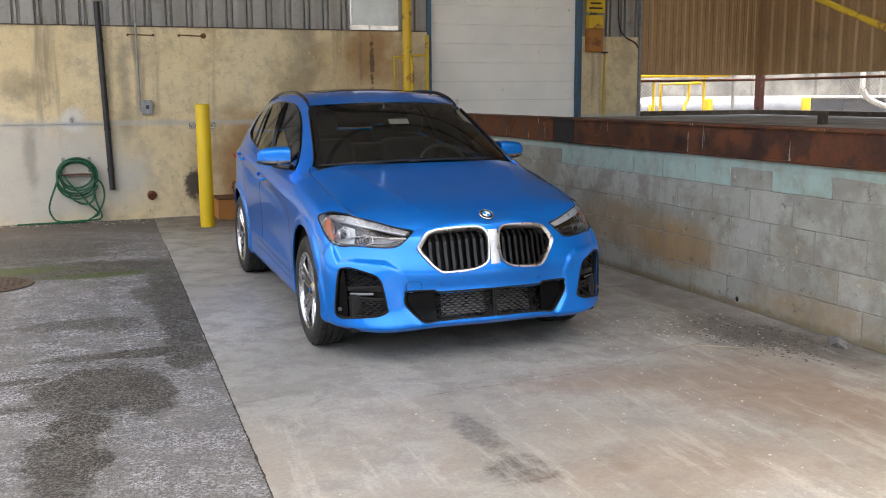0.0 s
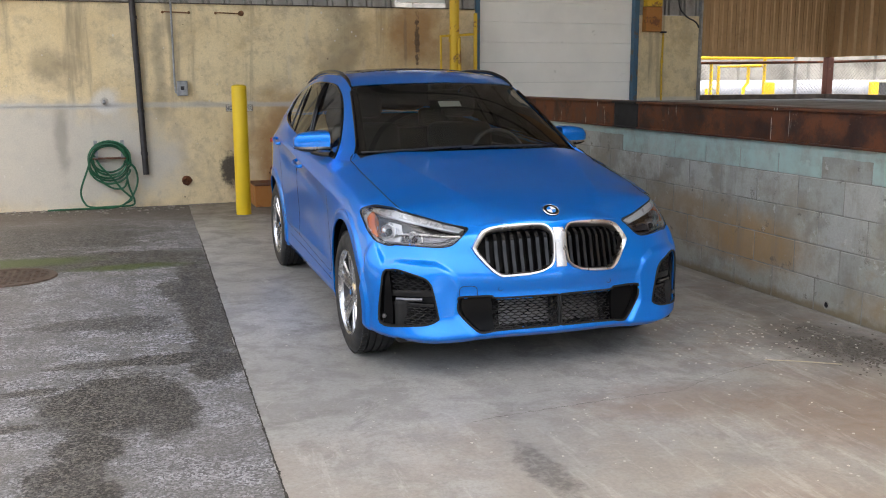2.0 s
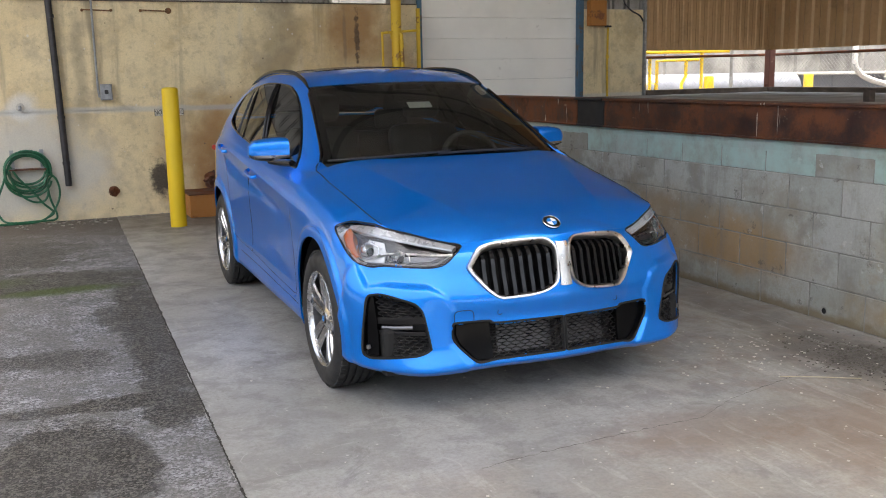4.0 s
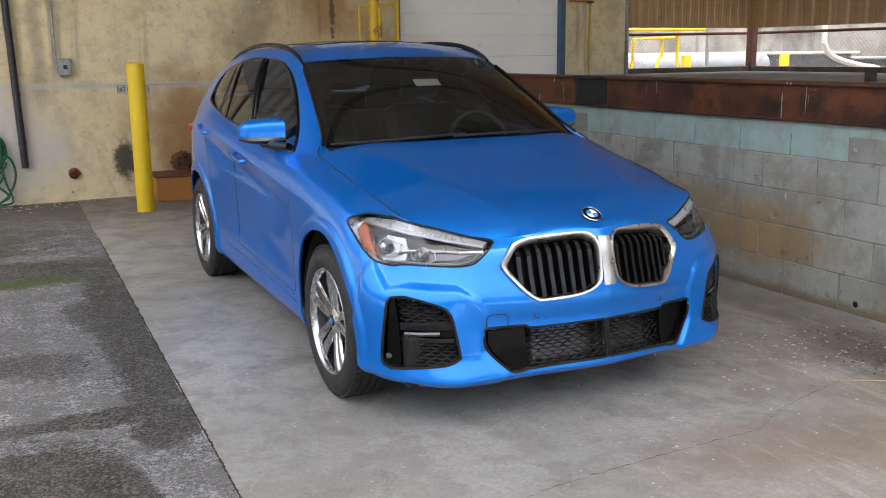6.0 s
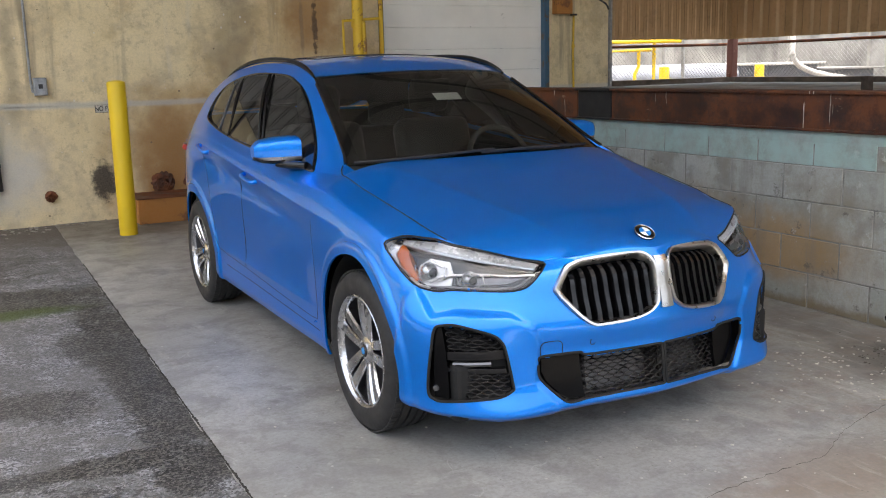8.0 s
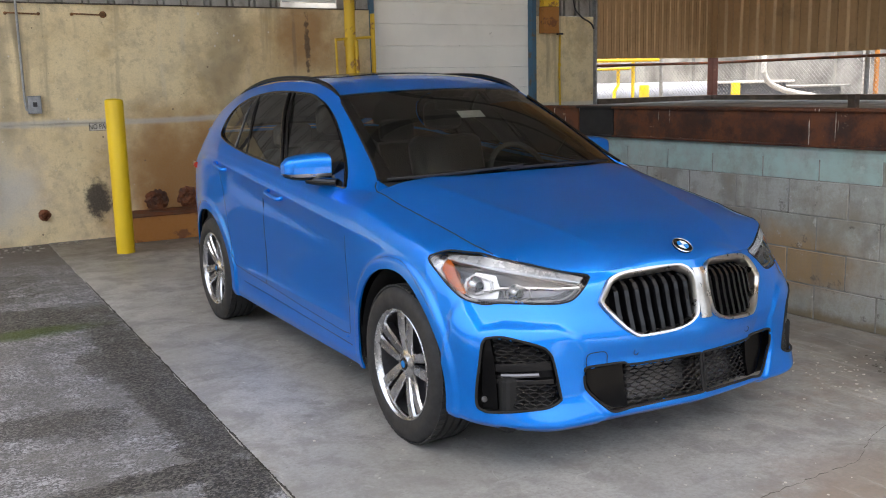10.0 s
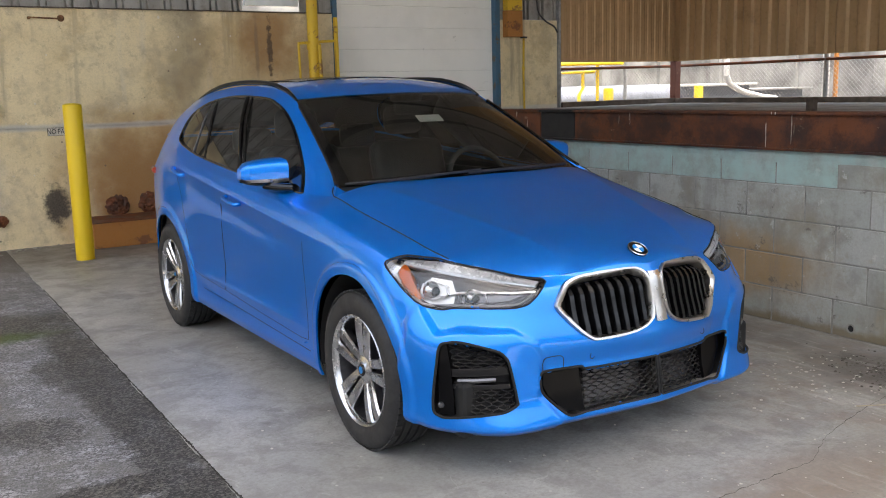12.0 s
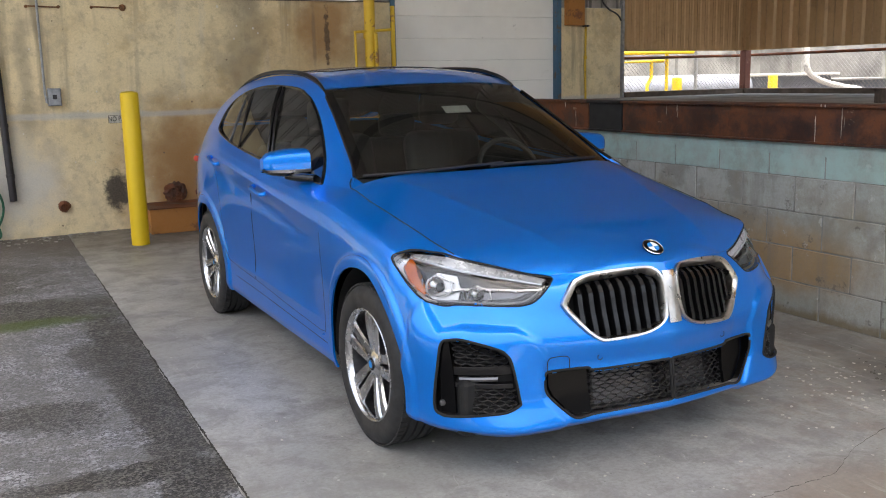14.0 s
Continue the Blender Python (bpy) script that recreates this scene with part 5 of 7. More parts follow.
def make_glass(name, tint, gloss, dust_haze=0.0):
    m = bpy.data.materials.new(name)
    m.use_nodes = True
    n, l = m.node_tree.nodes, m.node_tree.links
    n.remove(n["Principled BSDF"])
    tr, gl, mx, fr = n.new("ShaderNodeBsdfTransparent"), n.new("ShaderNodeBsdfGlossy"), n.new("ShaderNodeMixShader"), n.new("ShaderNodeFresnel")
    tr.inputs["Color"].default_value = (*tint, 1)
    gl.inputs["Roughness"].default_value = 0.01
    gl.inputs["Color"].default_value = (gloss, gloss, gloss, 1)
    fr.inputs["IOR"].default_value = 1.55
    # faint pale diffuse film lifts the dark glass, imitating reflected haze
    film, hazy = n.new("ShaderNodeBsdfDiffuse"), n.new("ShaderNodeMixShader")
    film.inputs["Color"].default_value = (0.6, 0.58, 0.52, 1)
    hazy.inputs[0].default_value = dust_haze
    l.new(tr.outputs[0], hazy.inputs[1])
    l.new(film.outputs[0], hazy.inputs[2])
    l.new(fr.outputs[0], mx.inputs[0])
    l.new(hazy.outputs[0], mx.inputs[1])
    l.new(gl.outputs[0], mx.inputs[2])
    l.new(mx.outputs[0], n["Material Output"].inputs["Surface"])
    return m


PAINT = make_paint()
WINDSCREEN = make_glass("tinted_windscreen_glass", (0.74, 0.77, 0.70), 1.0, 0.008)
SIDE_GLASS = make_glass("side_window_glass", (0.58, 0.60, 0.55), 1.0, 0.008)
LENS = make_glass("clear_lamp_cover", (0.93, 0.94, 0.95), 1.0)
CHROME = plain("bright_chrome", (0.78, 0.77, 0.75), 0.12, 1.0, 0.06, 60, 0)
FRAME = plain("satin_chrome", (0.58, 0.56, 0.53), 0.30, 1.0, 0.1, 60, 0)
SATIN = plain("satin_silver", (0.62, 0.61, 0.60), 0.28, 1.0, 0.1, 60, 0)
ALLOY = plain("machined_alloy", (0.56, 0.56, 0.57), 0.22, 1.0, 0.12, 80, 0.03)
ALLOY_DARK = plain("dark_alloy", (0.16, 0.16, 0.17), 0.35, 0.9, 0.2, 40, 0)
GLOSS_BLACK = Mat("gloss_black_plastic", 0.15, 0, (0.005, 0.005, 0.006)).m
MATT_BLACK = plain("matt_black_plastic", (0.008, 0.008, 0.009), 0.5, 0, 0.3, 120, 0)
MESH_BLACK = plain("black_grille_plastic", (0.006, 0.006, 0.007), 0.28, 0, 0.2, 90, 0)
SCOOP = Mat("deep_black_plastic", 0.22, 0, (0.003, 0.003, 0.0035)).set(Specular_IOR_Level=0.12).m
VOID = plain("black_lining", (0.006, 0.006, 0.006), 0.8, 0, 0.2, 30, 0)
TYRE = plain("tyre_rubber", (0.022, 0.022, 0.023), 0.65, 0, 0.35, 60, 0.15)
AMBER = plain("amber_reflector", (0.65, 0.14, 0.01), 0.2, 0, 0.15, 50, 0)
LAMP_WHITE = plain("lamp_white", (0.8, 0.82, 0.84), 0.15, 0.3, 0.1, 30, 0)
BEZEL = plain("grey_lamp_bezel", (0.66, 0.66, 0.65), 0.30, 0.35, 0.15, 60, 0)
BOWL = plain("lamp_reflector", (0.15, 0.15, 0.155), 0.12, 0.9, 0.2, 25, 0)
LAMP_BLACK = Mat("black_lamp_housing", 0.25, 0, (0.012, 0.012, 0.013)).m
SLAT = Mat("black_slat_plastic", 0.25, 0, (0.006, 0.006, 0.007)).set(Specular_IOR_Level=0.35).m
RADIATOR = plain("radiator_fins", (0.19, 0.19, 0.20), 0.4, 0.8, 0.3, 200, 0)
LEATHER = plain("black_leather", (0.04, 0.04, 0.04), 0.5, 0, 0.3, 50, 0.1)
TRIM_DARK = plain("charcoal_lining", (0.05, 0.05, 0.048), 0.8, 0, 0.2, 40)
TRIM_GREY = plain("grey_headlining", (0.09, 0.088, 0.082), 0.8, 0, 0.2, 40)
RED_LAMP = plain("red_tail_lamp", (0.45, 0.03, 0.01), 0.2, 0, 0.1, 40, 0)
BADGE_BLUE = plain("badge_blue", (0.02, 0.22, 0.6), 0.2, 0, 0.05, 40, 0)
PLATE_WHITE = plain("paper_white", (0.88, 0.9, 0.9), 0.5, 0, 0.08, 90, 0)

# ---- car: outlines, as (station, height) ----
HEADLAMP = smooth_line([(1.140, .822), (1.100, .846), (1.064, .856), (.980, .856), (.908, .857), (.78, .847), (.659, .831), (.55, .810), (.462, .783), (.470, .765), (.484, .750), (.534, .706), (.576, .693), (.63, .69), (.80, .691), (.846, .684), (.886, .686), (.935, .702), (.989, .741), (1.055, .779)], 3, True)
KIDNEY = smooth_line([(.405, .755), (.375, .773), (.315, .787), (.218, .794), (.10, .793), (.058, .785), (.032, .760), (.024, .715), (.030, .625), (.048, .592), (.095, .567), (.174, .553), (.290, .549), (.330, .557), (.379, .594), (.442, .674), (.440, .705)], 4, True)
INTAKE = smooth_line([(.522, .435), (.512, .448), (.44, .450), (.352, .450), (.335, .440), (.20, .440), (.03, .441), (.0, .441), (-.05, .441), (-.05, .288), (.0, .288), (.03, .288), (.20, .286), (.335, .281), (.37, .276), (.414, .272), (.448, .293), (.499, .346), (.522, .385)], 3, True)
FOG = smooth_line([(.885, .560), (.855, .573), (.800, .575), (.695, .547), (.662, .523), (.646, .486), (.620, .360), (.625, .336), (.672, .316), (.739, .307), (.880, .290), (.917, .292), (.942, .312), (.935, .391), (.908, .498)], 4, True)


def arch(cy, r, s_axis):
    """A wheel arch outline in the same terms; the station runs with y along the side."""
    out = []
    for k in range(49):
        a = radians(-28 + 236 * k / 48)
        out.append((s_axis + r * math.cos(a), 0.335 + r * math.sin(a)))
    return out


S_F, S_R = float(STN[7]), float(STN[13])
ARCH_F, ARCH_R = arch(0, 0.412, S_F + 0.03), arch(2.67, 0.40, S_R)
DOOR_F = [(1.90, 1.20), (1.915, 1.02), (1.945, .885), (1.985, .75), (2.005, .455), (2.02, .352), (2.10, .345), (2.6, .366), (3.14, .398), (3.13, .42), (3.105, .68), (3.07, .90), (3.06, 1.20)]
DOOR_R = [(3.066, 1.20), (3.076, .90), (3.111, .68), (3.136, .42), (3.15, .399), (3.50, .418), (3.66, .435), (3.70, .50), (3.745, .70), (3.77, .90), (3.83, 1.05), (3.88, 1.20)]
SILL_PANEL = [(1.93, .10), (1.93, .28), (2.00, .335), (2.10, .341), (2.6, .362), (3.14, .394), (3.50, .413), (3.66, .429), (3.72, .30), (3.72, .10)]
BUMPER = [(-.1, .1), (-.1, .9), (.3, .9), (.462, .80), (.470, .765), (.484, .75), (.534, .706), (.576, .693), (.63, .69), (.80, .691), (.846, .684), (.886, .686), (.935, .702), (.97, .69), (1.05, .62), (1.09, .50), (1.10, .1)]
GLASS_OUT = smooth_line([(.698, 1.040), (.80, 1.124), (.94, 1.222), (1.08, 1.308), (1.22, 1.378), (1.36, 1.428), (1.54, 1.462), (2.0, 1.476), (2.35, 1.452), (2.52, 1.42), (2.64, 1.375), (2.715, 1.304), (2.715, 1.235), (2.64, 1.196), (2.315, 1.146), (1.94, 1.110), (1.46, 1.075), (.95, 1.044), (.78, 1.031), (.690, 1.027)], 5, True)


def build_car():
    car = thing("car", (0, 0, 0), "bright blue compact SUV with chrome twin grille, parked on the slab", "car")

    # side, nose and tail sheets
    ss = np.concatenate([np.arange(0, 1.95, 0.0078), np.arange(1.95, 4.6, 0.013), np.linspace(4.6, STN[-1], 40)])
    vv = np.linspace(0, 1, 150)
    P = body(ss, vv)
    U = np.repeat(ss[:, None], len(vv), axis=1)
    V = body_plain(ss, vv)[..., 2]
    regions = [("headlamp", HEADLAMP), ("kidney", KIDNEY), ("intake", INTAKE), ("fog", FOG), ("arch", ARCH_F), ("arch", ARCH_R), ("front_door", DOOR_F), ("rear_door", DOOR_R), ("sill_panel", SILL_PANEL), ("bumper", BUMPER)]
    pts, faces = cut_sheet(P, U, V, regions)
    for mir in (False, True):
        sheet("side_body", pts, faces[""], PAINT, car, "", mir, 0.010)
        for name in ("front_door", "rear_door", "sill_panel"):
            sheet(name, pts, faces[name], PAINT, car, "", mir, 0.012)
        sheet("bumper", pts, faces["bumper"], PAINT, car, "sculpted blue front bumper", mir, 0.008)

    def strip(name, path, r, mat, parent, label="", mir=False, lift=0.0, seg=6, flat=None):
        line = [on_body(a, b, lift) for a, b in path]
        if mir:
            line = [(-p[0], p[1], p[2]) for p in line]
        return part(name, tube(line, r, None, seg), mat, parent, label, True)

    for mir in (False, True):
        for path in (DOOR_F[1:6] + DOOR_F[6:12], DOOR_R[1:11]):
            fine = []
            for (a, b), (c, d) in zip(path, path[1:]):
                k = max(1, int(math.hypot(c - a, d - b) / 0.05))
                fine += [(a + (c - a) * i / k, b + (d - b) * i / k) for i in range(k)]
            strip("panel_gap", [q for q in fine + [path[-1]] if q[1] < 1.03], 0.0019, VOID, car, "", mir, -0.0008)

    # line of the painted arch trim
    for mir in (False, True):
        for s_c, r in ((S_F + 0.03, 0.462), (S_R, 0.452)):
            path = [(s_c + r * math.cos(radians(k)), .335 + r * math.sin(radians(k))) for k in range(4, 178, 6)]
            strip("arch_gap", [q for q in path if q[0] > 1.12], 0.0014, VOID, car, "", mir, -0.0008)

    # wheel wells
    for cy in (0.03, 2.67):
        for sgn in (-1, 1):
            bm = lathe([(0.02, sgn * 0.55), (0.40, sgn * 0.56), (0.418, sgn * 0.62), (0.416, sgn * (0.865 if cy < 1 else 0.825))], "X", 40, at=(0, cy, 0.335))
            cut = [f for f in bm.faces if f.calc_center_median().z < 0.30]
            bmesh.ops.delete(bm, geom=cut, context="FACES")
            part("wheel_arch_liner", bm, VOID, car, "", True)

    # bonnet
    edge = body(np.linspace(0, STN[9], 240), [1.0])[:, 0]
    ye, we, ze = edge[:, 1], -edge[:, 0], edge[:, 2]
    k = np.maximum.accumulate(ye)
    ye = k + np.arange(len(k)) * 1e-7
    ys = np.concatenate([ye[0] + (ye[-1] - ye[0]) * (np.linspace(0, 1, 110) ** 1.5)])
    aa = np.linspace(-1, 1, 121)
    centre = pchip([-.757, -.72, -.66, -.55, -.4, -.2, 0, .2, .44], [.800, .826, .850, .884, .922, .962, 1.002, 1.042, 1.082], ys)
    H = np.zeros((len(ys), len(aa), 3))
    for i, y in enumerate(ys):
        w, z0 = np.interp(y, ye, we), np.interp(y, ye, ze)
        x = aa * w
        z = z0 + (centre[i] - z0) * (1 - np.abs(aa) ** (3.0 + 3.2 * min(1, max(0, (y + .45) / .8))))
        rear = max(0.0, (y - 0.22) / 0.2)
        ridge = 0.30 + 0.30 * min(1.0, (y + .75) / 1.15)
        z = z + 0.007 * np.exp(-np.abs(np.abs(x) - ridge) / 0.06) * min(1, max(0, (y + .74) / .2)) * (1 - min(1, rear))
        yy = y - 0.10 * (1 - aa ** 2) * max(0.0, (y + 0.1) / 0.52) ** 2
        H[i] = np.stack([x, np.full_like(x, 0) + yy, z], axis=-1)
    idx = np.arange(H.shape[0] * H.shape[1]).reshape(H.shape[:2])
    quads = np.stack([idx[:-1, :-1], idx[:-1, 1:], idx[1:, 1:], idx[1:, :-1]], axis=-1).reshape(-1, 4).tolist()
    sheet("bonnet", H.reshape(-1, 3), quads, PAINT, car, "smooth creased blue bonnet", False, 0.012)
    for sgn in (-1, 1):
        seam = [(sgn * (w + 0.0), y, z) for y, w, z in zip(ye, we, ze) if y > -.43]
        part("panel_gap", tube(seam[::3] + [(sgn * .765, .445, 1.026), (sgn * .757, .475, 1.044), (sgn * .738, .50, 1.060)], 0.0026, None, 6), VOID, car, "", True)

    # upper shell: from the belt to the roof edge, with the side glass cut out
    belt = body(np.linspace(STN[9], STN[15], 200), [1.0])[:, 0]
    ys = np.concatenate([np.linspace(.44, 1.2, 70), np.linspace(1.212, 3.30, 150)])
    bx, bz = np.interp(ys, belt[:, 1], belt[:, 0]), np.interp(ys, belt[:, 1], belt[:, 2])
    ry = [.44, .50, .56, .70, .886, 1.05, 1.19, 1.25, 1.5, 2.0, 2.5, 2.9, 3.15, 3.34]
    rx = pchip(ry, [-.764, -.725, -.702, -.672, -.639, -.611, -.588, -.578, -.571, -.566, -.564, -.574, -.60, -.64], ys)
    rz = pchip(ry, [1.0225, 1.062, 1.096, 1.173, 1.274, 1.359, 1.427, 1.455, 1.512, 1.535, 1.512, 1.455, 1.37, 1.235], ys)
    tt = np.linspace(0, 1, 72)
    S = np.zeros((len(ys), len(tt), 3))
    for i, y in enumerate(ys):
        z = bz[i] + (rz[i] - bz[i]) * tt
        x = bx[i] + (rx[i] - bx[i]) * tt
        bulge = (0.045 + 0.03 * min(1, max(0, (y - .8) / .6))) * (rz[i] - bz[i]) * np.sin(np.pi * tt ** 1.5)
        S[i] = np.stack([x - bulge, np.full_like(z, y), z], axis=-1)
    U, V = S[..., 1].copy(), S[..., 2].copy()
    pts2, f2 = cut_sheet(S, U, V, [("side_glass", GLASS_OUT)])

    def on_shell(y, z):
        i = int(np.clip(np.searchsorted(ys, y), 1, len(ys) - 1))
        f = (y - ys[i - 1]) / (ys[i] - ys[i - 1])
        s = S[i - 1] * (1 - f) + S[i] * f
        return np.array([np.interp(z, s[:, 2], s[:, 0]), y, z])

    # the panes share one gently curved sheet
    on_glass = pts2[sorted({i for f in f2["side_glass"] for i in f})]

    def terms(p):
        return np.stack([np.ones(len(p)), p[:, 1], p[:, 2], p[:, 1] ** 2, p[:, 1] * p[:, 2], p[:, 2] ** 2], axis=-1)

    bend = np.linalg.lstsq(terms(on_glass), on_glass[:, 0], rcond=None)[0]
    pane = pts2.copy()
    pane[:, 0] = terms(pts2) @ bend

    for mir in (False, True):
        sg = 1 if mir else -1
        sheet("roof_pillar", pts2, f2[""], PAINT, car, "", mir, 0.01, True)
        inner_pts = pts2 + np.array([0.014, 0, -0.006])
        sheet("pillar_lining", inner_pts, f2[""], TRIM_DARK, car, "", mir)
        sheet("side_window", pane, f2["side_glass"], SIDE_GLASS, car, "", mir, 0, True)
        ring = [on_shell(a, b) for a, b in GLASS_OUT]
        ring = [(-sg * p[0], p[1], p[2]) for p in ring]
        part("window_trim", tube(ring + ring[:1], 0.008, None, 8, False), GLOSS_BLACK, car, "glossy black window surround", True)
        for (y0, z0), (y1, z1), w in (((1.46, 1.07), (1.80, 1.468), 0.017), ((1.40, 1.068), (1.735, 1.468), 0.012), ((2.06, 1.118), (2.27, 1.458), 0.013), ((2.30, 1.145), (2.37, 1.448), 0.010)):
            line = [on_shell(y0 + (y1 - y0) * k / 8, z0 + (z1 - z0) * k / 8) for k in range(9)]
            line = [(-sg * (p[0] - 0.002), p[1], p[2]) for p in line]
            part("window_pillar", tube(line, w * 0.7, None, 8), GLOSS_BLACK, car, "", True)

    # roof, windscreen, tail glass
    aa = np.linspace(-1, 1, 61)
    bb = np.linspace(0, 1, 60)
    R = np.zeros((len(bb), len(aa), 3))
    for i, b in enumerate(bb):
        y0 = 1.25 + (3.30 - 1.25) * b
        w, z0 = -np.interp(y0, ys, rx), np.interp(y0, ys, rz)
        front = 0.190 * (1 - b) ** 4
        zc = z0 + 0.045 * (1 - 0.2 * b) - 0.023 * (1 - min(1.0, b / 0.22)) ** 2
        R[i] = np.stack([aa * w, y0 - front * (1 - aa ** 2), z0 + (zc - z0) * (1 - np.abs(aa) ** 2.2)], axis=-1)
    idx = np.arange(R.shape[0] * R.shape[1]).reshape(R.shape[:2])
    grid_faces = np.stack([idx[:-1, :-1], idx[:-1, 1:], idx[1:, 1:], idx[1:, :-1]], axis=-1)
    sheet("roof", R.reshape(-1, 3), grid_faces.reshape(-1, 4).tolist(), PAINT, car, "", False, 0.008)
    glass_rows = grid_faces[12:36, 9:51].reshape(-1, 4).tolist()
    sheet("sunroof", R.reshape(-1, 3) + np.array([0, 0, 0.004]), glass_rows, GLOSS_BLACK, car, "black glass sunroof", False, 0.004)
    sheet("roof_lining", R.reshape(-1, 3) - np.array([0, 0, 0.014]), grid_faces.reshape(-1, 4).tolist(), TRIM_GREY, car)
    W = np.zeros((40, len(aa), 3))
    def glass_foot(a):
        return np.array([a * .708, .510 - .185 * (1 - abs(a) ** 4), 1.060 + .024 * (1 - a * a)])

    base = np.stack([glass_foot(a) for a in aa])
    for i in range(40):
        f = i / 39
        row = base * (1 - f) + R[0] * f
        nrm = np.array([0, -0.42, 0.9])
        W[i] = row + nrm * (0.05 * math.sin(math.pi * f) * (1 - aa[:, None] ** 2) + 0.005 * math.sin(math.pi * f))
    idx = np.arange(W.shape[0] * W.shape[1]).reshape(W.shape[:2])
    wf = np.stack([idx[:-1, :-1], idx[:-1, 1:], idx[1:, 1:], idx[1:, :-1]], axis=-1).reshape(-1, 4).tolist()
    ws = sheet("windscreen", W.reshape(-1, 3), wf, WINDSCREEN, car, "dark tinted windscreen")
    # black printed border of the windscreen
    border = []
    for i in range(39):
        for j in range(len(aa) - 1):
            if i < 2 or i > 37 or j < 2 or j > len(aa) - 4:
                border.append([int(idx[i, j]), int(idx[i, j + 1]), int(idx[i + 1, j + 1]), int(idx[i + 1, j])])
    sheet("windscreen_border", W.reshape(-1, 3) + np.array([0, 0.002, -0.004]), border, GLOSS_BLACK, car)
    tail = np.stack([R[-1], np.stack([aa * .66, 3.36 + .08 * (1 - aa ** 2), np.full_like(aa, 1.215)], axis=-1)])
    idt = np.arange(tail.shape[0] * tail.shape[1]).reshape(tail.shape[:2])
    sheet("tail_window", tail.reshape(-1, 3), np.stack([idt[:-1, :-1], idt[:-1, 1:], idt[1:, 1:], idt[1:, :-1]], axis=-1).reshape(-1, 4).tolist(), SIDE_GLASS, car)

    for sg in (-1, 1):
        bm = bmesh.new()
        rows_ = []
        for k in range(7):
            f = k / 6
            y0, z0 = .705 + .12 * f, 1.034 + .105 * f
            rows_.append([bm.verts.new((sg * (abs(on_shell(yy, zz)[0]) + 0.006), yy, zz)) for yy, zz in ((y0, z0), (.5 * y0 + .5 * .86, .5 * z0 + .5 * (1.040 + .11 * f)), (.86, 1.040 + .11 * f))])
        for ra, rb in zip(rows_, rows_[1:]):
            for k in range(2):
                bm.faces.new((ra[k], ra[k + 1], rb[k + 1], rb[k]))
        part("mirror_sail", bm, GLOSS_BLACK, car, "", True)

    # cowl under the windscreen, wipers
    bm = bmesh.new()
    steps = np.linspace(-1, 1, 49)
    cowl = [bm.verts.new(Vector(glass_foot(a)) + Vector((0, -.03 - .02 * a ** 8, -.016 - .012 * a ** 8))) for a in steps]
    back = [bm.verts.new(Vector(glass_foot(a)) + Vector((0, .03, .004))) for a in steps]
    low = [bm.verts.new(Vector(glass_foot(a)) + Vector((0, -.05 - .02 * a ** 8, -.06))) for a in steps]
    for i in range(48):
        bm.faces.new((cowl[i], cowl[i + 1], back[i + 1], back[i]))
        bm.faces.new((low[i], low[i + 1], cowl[i + 1], cowl[i]))
    part("cowl", bm, MATT_BLACK, car, "", True)
    for sg in (-1, 1):
        bm = bmesh.new()
        bm.faces.new([bm.verts.new((sg * a, b, c)) for a, b, c in ((.764, .438, 1.0225), (.742, .485, 1.047), (.716, .512, 1.062), (.70, .46, 1.040))])
        part("wing_corner", bm, PAINT, car)
    for x0, x1, lift in ((-.70, -.05, 0.018), (-.12, .52, 0.020)):
        line = []
        for k in range(14):
            a = (x0 + (x1 - x0) * k / 13) / .72
            line.append(Vector(glass_foot(a)) + Vector((0, -0.010, .004 + lift * (0.4 + k / 20))))
        part("wiper", tube(line, 0.007, None, 6), MATT_BLACK, car, "", True)

    # roof rails
    for sg in (-1, 1):
        line = smooth_line([(sg * .576, 1.235, 1.450), (sg * .571, 1.33, 1.488), (sg * .566, 1.46, 1.518), (sg * .561, 1.65, 1.544), (sg * .558, 2.0, 1.556), (sg * .558, 2.35, 1.545), (sg * .562, 2.65, 1.508), (sg * .572, 2.88, 1.452)], 6)
        part("roof_rail", tube(line, 0.013, None, 8, True, [0.006 + 0.008 * min(1, 5 * k / len(line), 4 * (len(line) - k) / len(line)) for k in range(len(line))]), GLOSS_BLACK, car, "slim black roof rail", True)
        edge = [(sg * abs(a), b, c + 0.002) for a, b, c in zip(rx[::6], ys[::6], rz[::6]) if b > 0.50]
        part("roof_seam", tube([p for p in edge if p[1] < 1.24], 0.008, None, 6), GLOSS_BLACK, car, "", True)

    # lamps and grilles from the cut-out pieces
    def deep(faces_, lift, name, mat, parent, label, mir):
        pp = pts.reshape(len(ss), len(vv), 3)
        gi, gj = np.gradient(pp, axis=0), np.gradient(pp, axis=1)
        n = np.cross(gi, gj)
        n /= np.linalg.norm(n, axis=-1, keepdims=True) + 1e-12
        outward = n.reshape(-1, 3)
        c = pts - np.array([0, 1.4, 0.5])
        flip_ = np.einsum("ij,ij->i", outward, c) < 0
        outward[flip_] *= -1
        return sheet(name, pts + outward * lift, faces_, mat, parent, label, mir)

    for mir in (False, True):
        for key in ("front_door", "rear_door", ""):
            deep([f for f in faces[key] if pts[f[0]][1] > 0.45], -0.03, "inner_lining", TRIM_DARK, car, "", mir)

